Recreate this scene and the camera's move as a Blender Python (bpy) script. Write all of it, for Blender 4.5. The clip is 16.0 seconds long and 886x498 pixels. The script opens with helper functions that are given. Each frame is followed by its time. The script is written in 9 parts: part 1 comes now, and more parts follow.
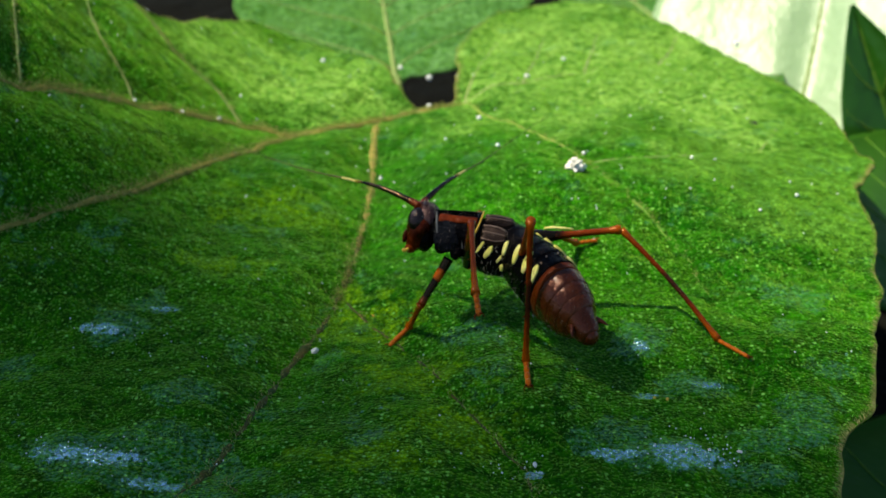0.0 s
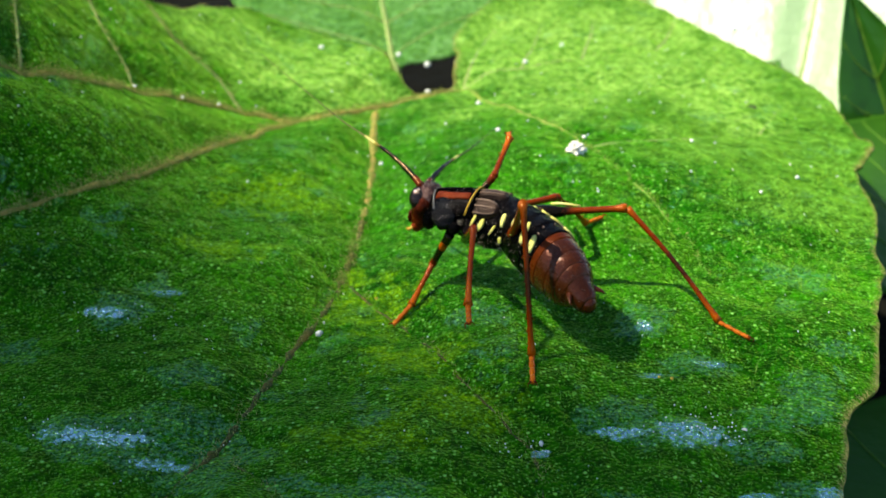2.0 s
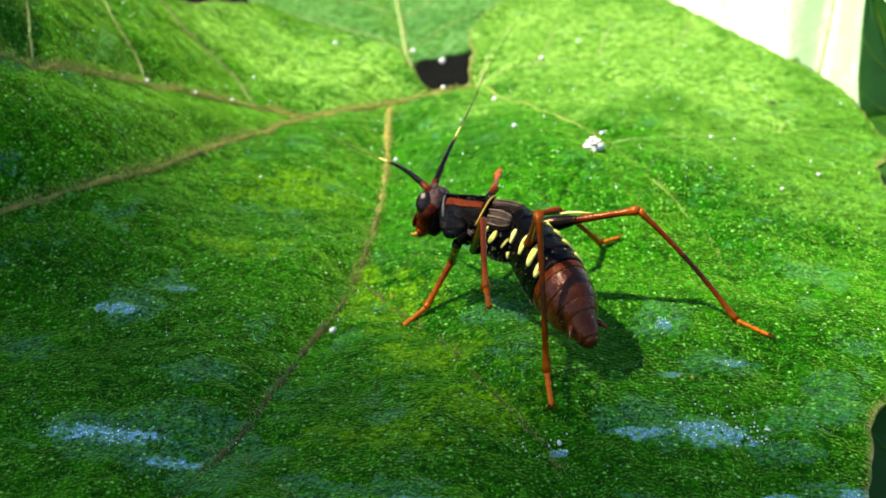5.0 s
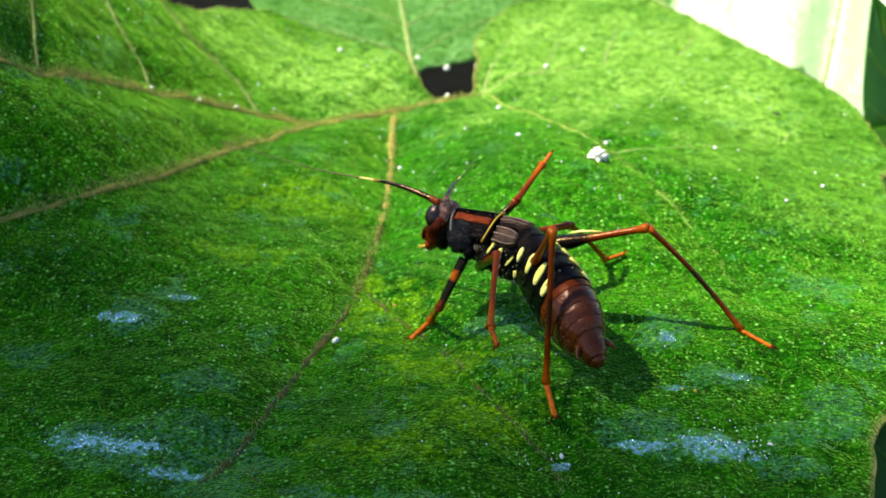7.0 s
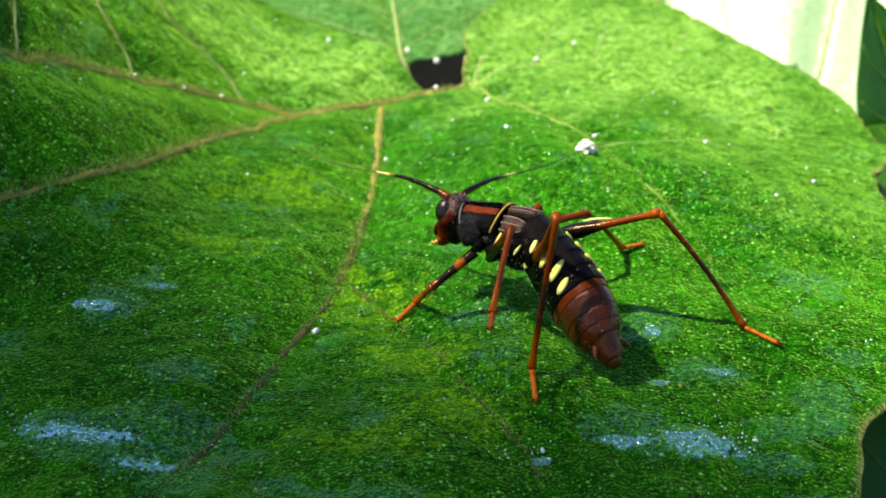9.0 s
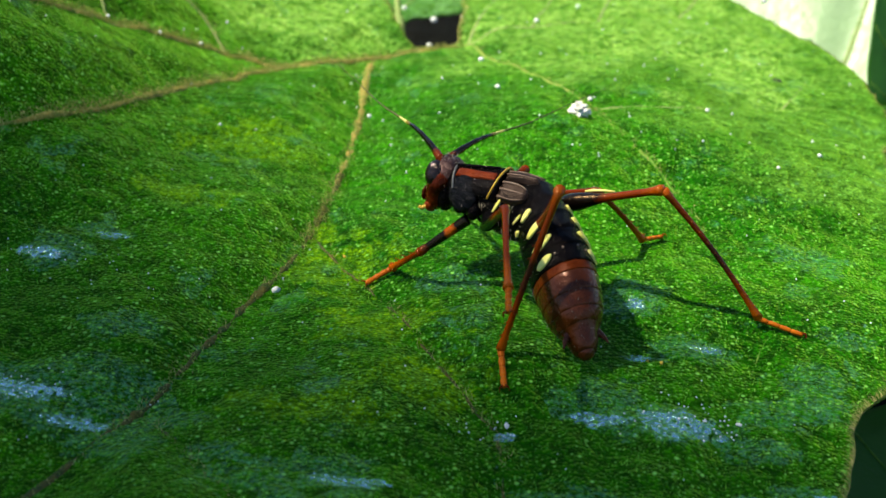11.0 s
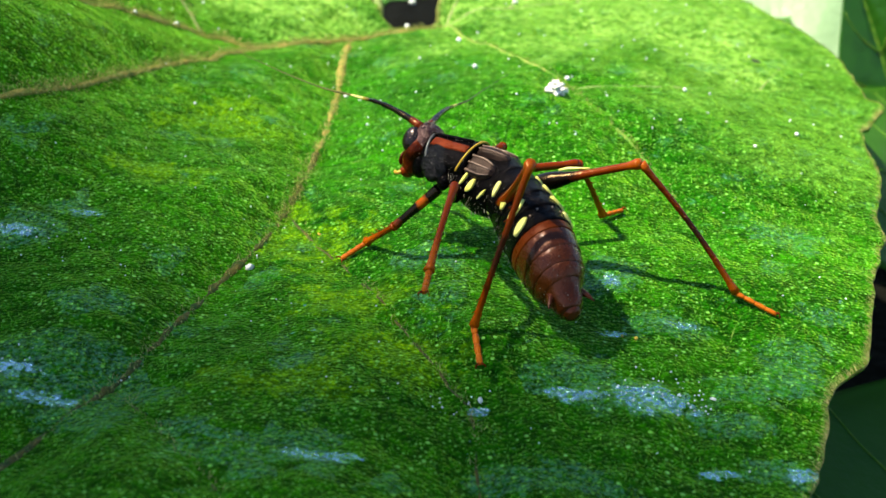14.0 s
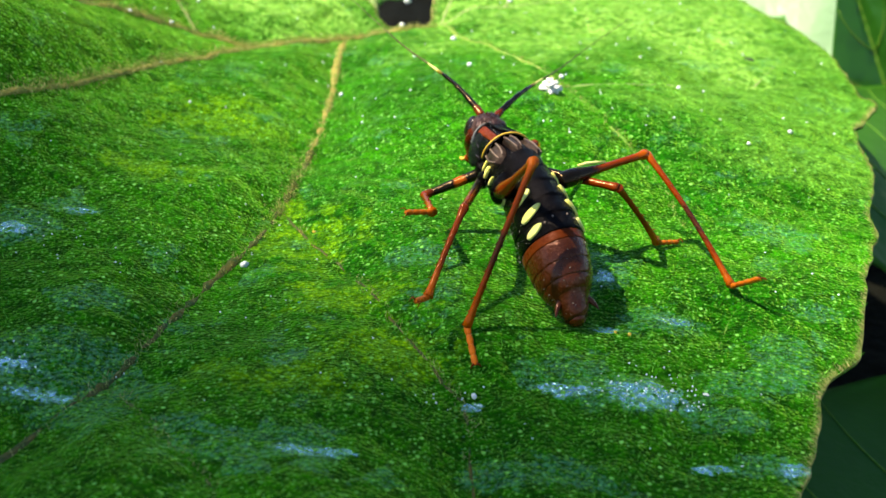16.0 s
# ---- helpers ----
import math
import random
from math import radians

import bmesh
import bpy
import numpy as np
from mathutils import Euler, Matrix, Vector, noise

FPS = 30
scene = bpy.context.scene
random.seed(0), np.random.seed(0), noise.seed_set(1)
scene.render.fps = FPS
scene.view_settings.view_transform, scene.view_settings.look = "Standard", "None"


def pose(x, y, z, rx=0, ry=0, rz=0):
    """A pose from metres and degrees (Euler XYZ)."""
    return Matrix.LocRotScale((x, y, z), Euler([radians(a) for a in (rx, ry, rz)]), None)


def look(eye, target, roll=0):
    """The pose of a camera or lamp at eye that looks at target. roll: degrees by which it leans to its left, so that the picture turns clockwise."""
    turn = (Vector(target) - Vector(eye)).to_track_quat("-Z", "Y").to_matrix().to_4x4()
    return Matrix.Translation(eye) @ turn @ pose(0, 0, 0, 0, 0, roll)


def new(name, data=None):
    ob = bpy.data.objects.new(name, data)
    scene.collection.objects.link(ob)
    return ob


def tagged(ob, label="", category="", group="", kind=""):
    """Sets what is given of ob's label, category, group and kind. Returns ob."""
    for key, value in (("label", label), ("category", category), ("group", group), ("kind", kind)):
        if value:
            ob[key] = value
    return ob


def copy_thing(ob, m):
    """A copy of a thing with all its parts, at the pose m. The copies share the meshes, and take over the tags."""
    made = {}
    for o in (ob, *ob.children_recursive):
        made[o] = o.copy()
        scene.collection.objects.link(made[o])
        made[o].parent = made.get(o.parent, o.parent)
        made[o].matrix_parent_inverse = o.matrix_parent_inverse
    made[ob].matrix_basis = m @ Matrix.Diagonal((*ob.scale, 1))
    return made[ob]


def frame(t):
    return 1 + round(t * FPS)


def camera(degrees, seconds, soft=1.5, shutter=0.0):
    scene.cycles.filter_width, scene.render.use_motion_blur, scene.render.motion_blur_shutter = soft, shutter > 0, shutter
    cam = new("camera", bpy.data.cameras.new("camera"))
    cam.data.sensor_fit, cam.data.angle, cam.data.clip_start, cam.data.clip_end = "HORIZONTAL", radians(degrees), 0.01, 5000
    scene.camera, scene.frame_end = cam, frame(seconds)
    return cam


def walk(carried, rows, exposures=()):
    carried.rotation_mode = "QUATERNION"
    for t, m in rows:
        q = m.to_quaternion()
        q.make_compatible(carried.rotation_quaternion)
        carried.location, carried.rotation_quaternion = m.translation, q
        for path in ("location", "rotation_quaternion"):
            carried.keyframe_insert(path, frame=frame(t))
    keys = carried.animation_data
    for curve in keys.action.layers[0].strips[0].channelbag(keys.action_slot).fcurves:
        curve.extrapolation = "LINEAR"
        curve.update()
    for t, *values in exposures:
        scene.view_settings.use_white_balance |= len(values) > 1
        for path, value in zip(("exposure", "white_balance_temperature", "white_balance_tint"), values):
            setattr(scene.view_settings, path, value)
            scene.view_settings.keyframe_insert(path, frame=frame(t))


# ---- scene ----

CM = 0.01  # the plan below is in centimetres
cam = camera(38.3, 16.0, soft=1.5, shutter=0.5)
cam.data.dof.use_dof, cam.data.dof.focus_distance, cam.data.dof.aperture_fstop = True, 6.9 * CM, 98.0
# seconds, eye, target (centimetres), roll
PATH = [
    (0, (0.024, -0.258, 4.178), (0.008, 1.519, 3.26), 2.0),
    (0.5, (0.021, -0.22, 4.161), (-0.001, 1.552, 3.235), 2.0),
    (1, (0.009, -0.209, 4.165), (-0.015, 1.558, 3.228), 1.8),
    (1.5, (-0.054, -0.275, 4.178), (-0.066, 1.493, 3.243), 2.1),
    (2, (-0.048, -0.308, 4.114), (-0.051, 1.465, 3.188), 1.9),
    (2.5, (-0.068, -0.33, 4.081), (-0.068, 1.442, 3.155), 1.4),
    (3, (-0.079, -0.291, 4.009), (-0.091, 1.479, 3.077), 1.0),
    (5.5, (-0.069, -0.209, 4.029), (-0.092, 1.565, 3.105), 1.9),
    (6, (-0.064, -0.221, 4.013), (-0.086, 1.553, 3.091), 1.7),
    (6.5, (-0.063, -0.227, 4.001), (-0.086, 1.549, 3.082), 1.6),
    (7, (-0.077, -0.179, 4.072), (-0.104, 1.595, 3.15), 2.1),
    (7.5, (-0.061, -0.168, 4.013), (-0.094, 1.608, 3.094), 1.8),
    (8, (-0.044, -0.181, 3.991), (-0.076, 1.598, 3.078), 1.9),
    (8.2, (-0.045, -0.173, 4.02), (-0.072, 1.605, 3.105), 2.1),
    (10.5, (0.196, 0.24, 3.68), (0.158, 2.007, 2.745), 4.3),
    (11, (0.243, 0.353, 3.607), (0.206, 2.113, 2.658), 4.9),
    (11.5, (0.27, 0.421, 3.509), (0.227, 2.177, 2.552), 4.7),
    (12, (0.291, 0.43, 3.484), (0.248, 2.183, 2.523), 4.6),
    (12.5, (0.294, 0.432, 3.476), (0.259, 2.182, 2.508), 4.8),
    (13, (0.289, 0.388, 3.543), (0.262, 2.139, 2.576), 5.2),
    (13.5, (0.304, 0.359, 3.531), (0.283, 2.114, 2.572), 5.2),
    (14, (0.307, 0.349, 3.516), (0.295, 2.104, 2.558), 5.2),
    (14.5, (0.315, 0.34, 3.494), (0.304, 2.097, 2.54), 5.1),
    (15, (0.321, 0.345, 3.48), (0.312, 2.102, 2.524), 5.0),
    (15.5, (0.328, 0.362, 3.463), (0.317, 2.118, 2.506), 4.9),
    (16, (0.324, 0.321, 3.51), (0.317, 2.077, 2.553), 5.2),
]
# seconds, stops
EXPOSURES = [(0.0, 0.6), (0.5, 0.8), (1.0, 0.93), (1.5, 0.9), (2.0, 1.07), (3.0, 1.15), (5.5, 1.3), (8.0, 1.2), (10.5, 1.0), (11.0, 0.92), (12.5, 1.22), (13.0, 1.3), (15.0, 1.3), (16.0, 1.38)]
walk(cam, [(t, look(Vector(eye) * CM, Vector(target) * CM, roll)) for t, eye, target, roll in PATH], EXPOSURES)

# ---- daylight ----
SUN = Vector((-0.70, -0.05, 1.0)).normalized()
world = bpy.data.worlds.new("sky")
scene.world = world
world.use_nodes = True
wn, wl = world.node_tree.nodes, world.node_tree.links
sky = wn.new("ShaderNodeTexSky")
sky.sky_type, sky.sun_disc = "NISHITA", False
sky.ozone_density, sky.dust_density = 4.0, 0.2
sky.sun_elevation, sky.sun_rotation = math.asin(SUN.z), math.atan2(SUN.x, SUN.y)
wl.new(sky.outputs[0], wn["Background"].inputs[0])
wn["Background"].inputs[1].default_value = 0.078
sun = new("sun", bpy.data.lights.new("sun", "SUN"))
sun.data.energy, sun.data.angle, sun.data.color = 5.0, radians(1.2), (1.0, 0.90, 0.68)
sun.matrix_world = look(SUN, (0, 0, 0))


# ---- materials ----
class Nodes:
    """A node material with a few shorthands."""

    def __init__(self, name, rough=0.5, spec=0.5, metal=0.0):
        self.mat = bpy.data.materials.new(name)
        self.mat.use_nodes = True
        self.n, self.l = self.mat.node_tree.nodes, self.mat.node_tree.links
        self.p = self.n["Principled BSDF"]
        self.put("Roughness", rough), self.put("Specular IOR Level", spec), self.put("Metallic", metal)
        self.co = self.n.new("ShaderNodeTexCoord").outputs["Object"]

    def put(self, key, value):
        if isinstance(value, bpy.types.NodeSocket):
            self.l.new(value, self.p.inputs[key])
        else:
            self.p.inputs[key].default_value = value

    def noise(self, size, detail=3.0, rough=0.55, stretch=None, warp=0.0):
        """size in centimetres"""
        co = self.co
        if stretch:
            mp = self.n.new("ShaderNodeMapping")
            mp.inputs["Scale"].default_value = stretch
            self.l.new(co, mp.inputs[0])
            co = mp.outputs[0]
        x = self.n.new("ShaderNodeTexNoise")
        x.inputs["Scale"].default_value = 1 / (size * CM)
        x.inputs["Detail"].default_value, x.inputs["Roughness"].default_value = detail, rough
        x.inputs["Distortion"].default_value = warp
        self.l.new(co, x.inputs["Vector"])
        return x.outputs["Fac"]

    def cells(self, size, feature="F1", jitter=1.0):
        x = self.n.new("ShaderNodeTexVoronoi")
        x.feature = feature
        x.inputs["Scale"].default_value = 1 / (size * CM)
        x.inputs["Randomness"].default_value = jitter
        self.l.new(self.co, x.inputs["Vector"])
        return x.outputs["Distance"]

    def warped(self, size, much):
        """from here on, coordinates that wander by up to `much` centimetres"""
        x = self.n.new("ShaderNodeTexNoise")
        x.inputs["Scale"].default_value, x.inputs["Detail"].default_value = 1 / (size * CM), 3.0
        self.l.new(self.co, x.inputs["Vector"])
        v = self.n.new("ShaderNodeVectorMath")
        v.operation = "MULTIPLY_ADD"
        self.l.new(x.outputs["Color"], v.inputs[0]), self.l.new(self.co, v.inputs[2])
        v.inputs[1].default_value = (much * CM,) * 3
        return v.outputs[0]

    def mosaic(self, co, size, jitter=1.0):
        """cells: a random value for each, the distance from its middle and from its border (in cell sizes)"""
        out = []
        for feature in ("F1", "DISTANCE_TO_EDGE"):
            x = self.n.new("ShaderNodeTexVoronoi")
            x.feature = feature
            x.inputs["Scale"].default_value, x.inputs["Randomness"].default_value = 1 / (size * CM), jitter
            self.l.new(co, x.inputs["Vector"])
            out.append(x)
        sep = self.n.new("ShaderNodeSeparateColor")
        self.l.new(out[0].outputs["Color"], sep.inputs[0])
        return sep.outputs[0], sep.outputs[1], out[0].outputs["Distance"], out[1].outputs["Distance"]

    def flat_oval(self, x, y, rx, ry):
        """1 in the middle of an oval of the plan, falling to 0 at its border"""
        mp = self.n.new("ShaderNodeMapping")
        mp.vector_type = "TEXTURE"
        mp.inputs["Location"].default_value, mp.inputs["Scale"].default_value = (x * CM, y * CM, 0), (rx * CM, ry * CM, 1)
        self.l.new(self.co, mp.inputs[0])
        v = self.n.new("ShaderNodeVectorMath")
        v.operation = "LENGTH"
        self.l.new(mp.outputs[0], v.inputs[0])
        return self.ramp(v.outputs["Value"], (0.0, 1.0), (1.0, 0.0))

    def ramp(self, fac, *stops):
        x = self.n.new("ShaderNodeValToRGB")
        e = x.color_ramp.elements
        while len(e) < len(stops):
            e.new(0.5)
        for el, (at, c) in zip(e, stops):
            el.position = at
            el.color = (*c, 1) if isinstance(c, tuple) else (c, c, c, 1)
        self.l.new(fac, x.inputs[0])
        return x.outputs[0]

    def ramp_value(self, fac, a, b):
        return self.calc("ADD", self.calc("MULTIPLY", fac, b - a), a)

    def mix(self, fac, a, b, how="MIX"):
        x = self.n.new("ShaderNodeMix")
        x.data_type, x.blend_type = "RGBA", how
        for i, v in ((0, fac), (6, a), (7, b)):
            if isinstance(v, bpy.types.NodeSocket):
                self.l.new(v, x.inputs[i])
            else:
                x.inputs[i].default_value = (*v, 1) if isinstance(v, tuple) else v
        return x.outputs[2]

    def calc(self, how, a, b=0.0):
        x = self.n.new("ShaderNodeMath")
        x.operation = how
        for i, v in enumerate((a, b)):
            if isinstance(v, bpy.types.NodeSocket):
                self.l.new(v, x.inputs[i])
            else:
                x.inputs[i].default_value = v
        return x.outputs[0]

    def oval(self, x, y, rx, ry, rag, much=5.5):
        """1 inside an oval patch of the plan, with a ragged border"""
        mp = self.n.new("ShaderNodeMapping")
        mp.vector_type = "TEXTURE"
        mp.inputs["Location"].default_value, mp.inputs["Scale"].default_value = (x * CM, y * CM, 0), (rx * CM, ry * CM, 1)
        self.l.new(self.co, mp.inputs[0])
        v = self.n.new("ShaderNodeVectorMath")
        v.operation = "LENGTH"
        self.l.new(mp.outputs[0], v.inputs[0])
        return self.ramp(self.calc("ADD", v.outputs["Value"], self.calc("MULTIPLY", self.calc("SUBTRACT", rag, 0.5), much)), (0.45, 1.0), (0.85, 0.0))

    def axis(self, i):
        x = self.n.new("ShaderNodeSeparateXYZ")
        self.l.new(self.co, x.inputs[0])
        return x.outputs[i]

    def bump(self, height, depth, strength=1.0, on=None):
        """depth in centimetres"""
        x = self.n.new("ShaderNodeBump")
        x.inputs["Distance"].default_value, x.inputs["Strength"].default_value = depth * CM, strength
        self.l.new(height, x.inputs["Height"])
        if on:
            self.l.new(on, x.inputs["Normal"])
        self.put("Normal", x.outputs[0])
        return x.outputs[0]

    def see_through(self, colour, share):
        """lets part of the sunlight shine through the blade"""
        t = self.n.new("ShaderNodeBsdfTranslucent")
        if isinstance(colour, bpy.types.NodeSocket):
            self.l.new(colour, t.inputs[0])
        else:
            t.inputs[0].default_value = (*colour, 1)
        m = self.n.new("ShaderNodeMixShader")
        m.inputs[0].default_value = share
        self.l.new(self.p.outputs[0], m.inputs[1]), self.l.new(t.outputs[0], m.inputs[2])
        self.l.new(m.outputs[0], self.n["Material Output"].inputs[0])


def leaf_green(name, dark, light, yellow_green, share=0.22, sheen=0.6, spec=0.25, patches=(), pools=(), sun_flecks=(), pale=(), sunlit_pale=(0.44, 0.76, 0.15), papilla=(0.23, 0.63, 0.05)):
    """velvety leaf blade: areoles between the finest veins, some with a waxy film; pebbled cells, their gaps shaded in
    the colour; pale papillae
    """
    m = Nodes(name, 0.5, spec)
    way = m.warped(0.35, 0.22)
    tone, chance, _, border = m.mosaic(way, 0.27)
    broad = m.ramp(m.noise(1.3, 4, 0.55), (0.34, 0.1), (0.66, 0.9))
    fine = m.noise(0.030, 3, 0.65, stretch=(1.0, 1.6, 1.0))
    grain = m.noise(0.075, 4, 0.7)
    cell = m.cells(0.024)
    rag = m.noise(0.16, 6, 0.72)
    lot, _, spot_at, _ = m.mosaic(m.co, 0.058)
    lot_b, _, tiny_at, _ = m.mosaic(m.co, 0.026)
    dots = m.calc("MULTIPLY", m.ramp(spot_at, (0.14, 1.0), (0.24, 0.0)), m.ramp(lot, (0.25, 0.0), (0.85, 1.0)))
    dots = m.calc("MAXIMUM", dots, m.calc("MULTIPLY", m.ramp(tiny_at, (0.18, 0.75), (0.34, 0.0)), m.ramp(lot_b, (0.40, 0.0), (0.85, 1.0))))
    col = m.mix(broad, dark, light)
    # sunlit far stretches, lightened in the colour itself
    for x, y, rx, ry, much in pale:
        col = m.mix(m.calc("MULTIPLY", m.oval(x, y, rx, ry, m.noise(0.7, 4, 0.6), 1.6), much), col, sunlit_pale)
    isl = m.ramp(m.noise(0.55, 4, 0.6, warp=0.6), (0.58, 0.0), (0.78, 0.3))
    # sun flecks, put into the colour as ragged yellow-green ovals
    for x, y, rx, ry in sun_flecks:
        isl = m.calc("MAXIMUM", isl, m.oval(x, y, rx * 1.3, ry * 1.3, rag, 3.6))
    col = m.mix(m.calc("MULTIPLY", isl, m.ramp(fine, (0.40, 0.25), (0.54, 1.0))), col, yellow_green)
    col = m.mix(1.0, col, m.ramp(tone, (0.0, (0.74, 0.80, 0.70)), (1.0, (1.22, 1.12, 1.2))), "MULTIPLY")
    # shade in the pits and gaps between cells, put into the colour
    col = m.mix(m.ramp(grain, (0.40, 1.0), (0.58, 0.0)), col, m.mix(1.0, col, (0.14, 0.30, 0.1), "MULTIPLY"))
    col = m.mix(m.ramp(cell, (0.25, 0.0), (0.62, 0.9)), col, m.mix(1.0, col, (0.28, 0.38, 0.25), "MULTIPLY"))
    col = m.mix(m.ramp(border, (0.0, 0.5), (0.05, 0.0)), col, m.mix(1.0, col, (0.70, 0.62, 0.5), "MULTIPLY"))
    # pale papillae, with the sky glints on them put into the colour
    col = m.mix(dots, col, papilla)
    # waxy film: whole areoles, ragged at the rim, thickest in a few pools
    wax = m.ramp_value(m.noise(0.8, 3, 0.6), -0.46, 0.56)
    for x, y, rx, ry in patches:
        wax = m.calc("MAXIMUM", wax, m.calc("ADD", m.calc("MULTIPLY", m.flat_oval(x, y, rx, ry), 0.55), 0.16))
    film = m.ramp(m.calc("ADD", m.calc("ADD", wax, m.calc("MULTIPLY", m.calc("SUBTRACT", chance, 0.5), 0.42)), m.calc("MULTIPLY", m.calc("SUBTRACT", rag, 0.5), 0.8)), (0.34, 0.0), (0.41, 1.0))
    pool = m.ramp_value(m.noise(0.9, 3, 0.6), -0.5, 0.5)
    for x, y, rx, ry in pools:
        pool = m.calc("MAXIMUM", pool, m.flat_oval(x, y, rx, ry))
    pool = m.ramp(m.calc("ADD", pool, m.calc("MULTIPLY", m.calc("SUBTRACT", m.noise(0.07, 5, 0.75), 0.5), 1.7)), (0.36, 0.0), (0.50, 1.0))
    holes = m.calc("MULTIPLY", m.ramp(m.cells(0.050), (0.20, 0.0), (0.34, 1.0)), m.ramp(m.noise(0.025, 3, 0.7), (0.38, 0.25), (0.56, 1.0)))
    pool = m.calc("MULTIPLY", pool, holes)
    film = m.calc("MULTIPLY", film, m.ramp(m.noise(0.028, 4, 0.8), (0.44, 0.0), (0.60, 1.0)))
    col = m.mix(m.calc("MULTIPLY", film, 0.15), col, (0.04, 0.26, 0.06))
    m.put("Base Color", col)
    gloss = m.calc("MAXIMUM", m.calc("MAXIMUM", m.calc("MULTIPLY", film, 0.30), m.calc("MULTIPLY", dots, 0.20)), pool)
    m.put("Roughness", m.ramp(m.calc("MAXIMUM", gloss, m.calc("MULTIPLY", dots, 0.35)), (0.0, 0.62), (0.40, 0.40), (1.0, 0.14)))
    m.put("Specular IOR Level", m.ramp(gloss, (0.0, spec * 0.2), (0.26, 0.42), (1.0, 1.0)))
    m.put("IOR", m.ramp_value(gloss, 1.45, 5.6)), m.put("Specular Tint", m.mix(pool, (0.35, 0.92, 0.60), (0.62, 0.92, 1.0))), m.put("Sheen Weight", sheen), m.put("Sheen Roughness", 0.35), m.put("Sheen Tint", (0.45, 1.0, 0.06, 1))
    lump = m.bump(m.ramp(cell, (0.0, 1.0), (0.7, 0.0)), 0.011, 0.9)
    lump = m.bump(m.ramp(border, (0.0, 0.0), (0.30, 1.0)), 0.020, 0.8, lump)
    m.bump(m.noise(0.06, 5, 0.7), 0.018, 0.9, lump)
    m.see_through(m.mix(0.6, col, yellow_green), share)
    return m.mat


# in plan: waxy patches, wet-looking pools, and sun flecks and sunlit stretches painted into the colour; middle and half
# sizes, centimetres
WAX = ((-1.5, 5.45, 0.9, 0.35), (-0.7, 4.85, 0.7, 0.3), (-1.9, 5.35, 0.6, 0.22), (-2.15, 6.68, 0.45, 0.22), (-1.6, 6.0, 0.3, 0.18), (-1.8, 6.98, 0.3, 0.14), (-0.25, 4.85, 0.5, 0.25), (-0.39, 5.64, 0.2, 0.15), (1.2, 5.58, 0.65, 0.34), (1.5, 6.2, 0.4, 0.16),
       (2.1, 6.0, 0.3, 0.3), (2.33, 7.15, 0.3, 0.3), (1.9, 5.7, 0.35, 0.2), (1.75, 5.4, 0.3, 0.15), (1.9, 5.05, 0.3, 0.2), (0.8, 4.9, 0.6, 0.2), (1.22, 6.65, 0.3, 0.3), (2.35, 6.4, 0.25, 0.15), (-2.4, 7.45, 0.3, 0.16), (-1.3, 5.1, 0.3, 0.15), (0.1, 6.75, 0.3, 0.2), (-2.5, 6.2, 0.3, 0.2))
POOLS = ((1.34, 5.54, 0.36, 0.19), (0.96, 5.53, 0.20, 0.09), (-1.95, 5.40, 0.50, 0.13), (-1.55, 5.22, 0.25, 0.08), (-2.2, 6.66, 0.25, 0.09), (-1.85, 6.95, 0.16, 0.05), (1.56, 6.22, 0.18, 0.06), (-0.2, 4.87, 0.3, 0.08), (0.51, 5.37, 0.08, 0.05), (1.2, 6.1, 0.12, 0.05), (2.0, 5.05, 0.16, 0.08), (1.62, 5.05, 0.16, 0.06), (1.22, 6.6, 0.10, 0.10))
SUN_FLECKS = ((-0.52, 7.05, 0.34, 0.36), (-1.40, 8.65, 0.40, 0.40), (-1.58, 7.58, 0.34, 0.16), (-0.2, 6.3, 0.40, 0.22), (0.05, 5.75, 0.35, 0.3), (-1.05, 8.48, 0.2, 0.2), (-0.4, 5.45, 0.4, 0.16), (-0.7, 7.55, 0.12, 0.2))
LEAF = leaf_green("velvet_leaf", (0.005, 0.150, 0.0005), (0.050, 0.32, 0.001), (0.28, 0.58, 0.002), 0.14, patches=WAX, pools=POOLS, sun_flecks=SUN_FLECKS, pale=((1.5, 12.3, 3.4, 3.3, 0.95), (-1.4, 11.5, 1.6, 1.4, 0.95), (2.9, 9.7, 1.9, 2.5, 0.3)))
PALE_LEAF = leaf_green("pale_leaf", (0.16, 0.42, 0.12), (0.26, 0.54, 0.20), (0.36, 0.60, 0.28), share=0.2)


def plain_leaf(name, dark, light, rough, spec, share, relief=0.02):
    m = Nodes(name, rough, spec)
    col = m.mix(m.noise(0.8, 4), dark, light)
    m.put("Base Color", col)
    m.bump(m.noise(0.45, 4), relief * 2, 0.6, m.bump(m.noise(0.12, 3), relief, 0.5))
    m.see_through(col, share)
    return m.mat


# narrow leaf out of the sun: shade partly put into its dark green
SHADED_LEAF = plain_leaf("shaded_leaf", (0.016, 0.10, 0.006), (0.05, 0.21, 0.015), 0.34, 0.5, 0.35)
# shiny leaf whose sun glare is put into the pale base colour
GLARE_LEAF = plain_leaf("glare_leaf", (0.28, 0.46, 0.22), (0.38, 0.55, 0.31), 0.42, 0.9, 0.25, 0.03)
# dark green, with the large leaf's shade partly put into it
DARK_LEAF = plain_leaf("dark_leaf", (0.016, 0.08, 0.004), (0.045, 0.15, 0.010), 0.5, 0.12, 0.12)


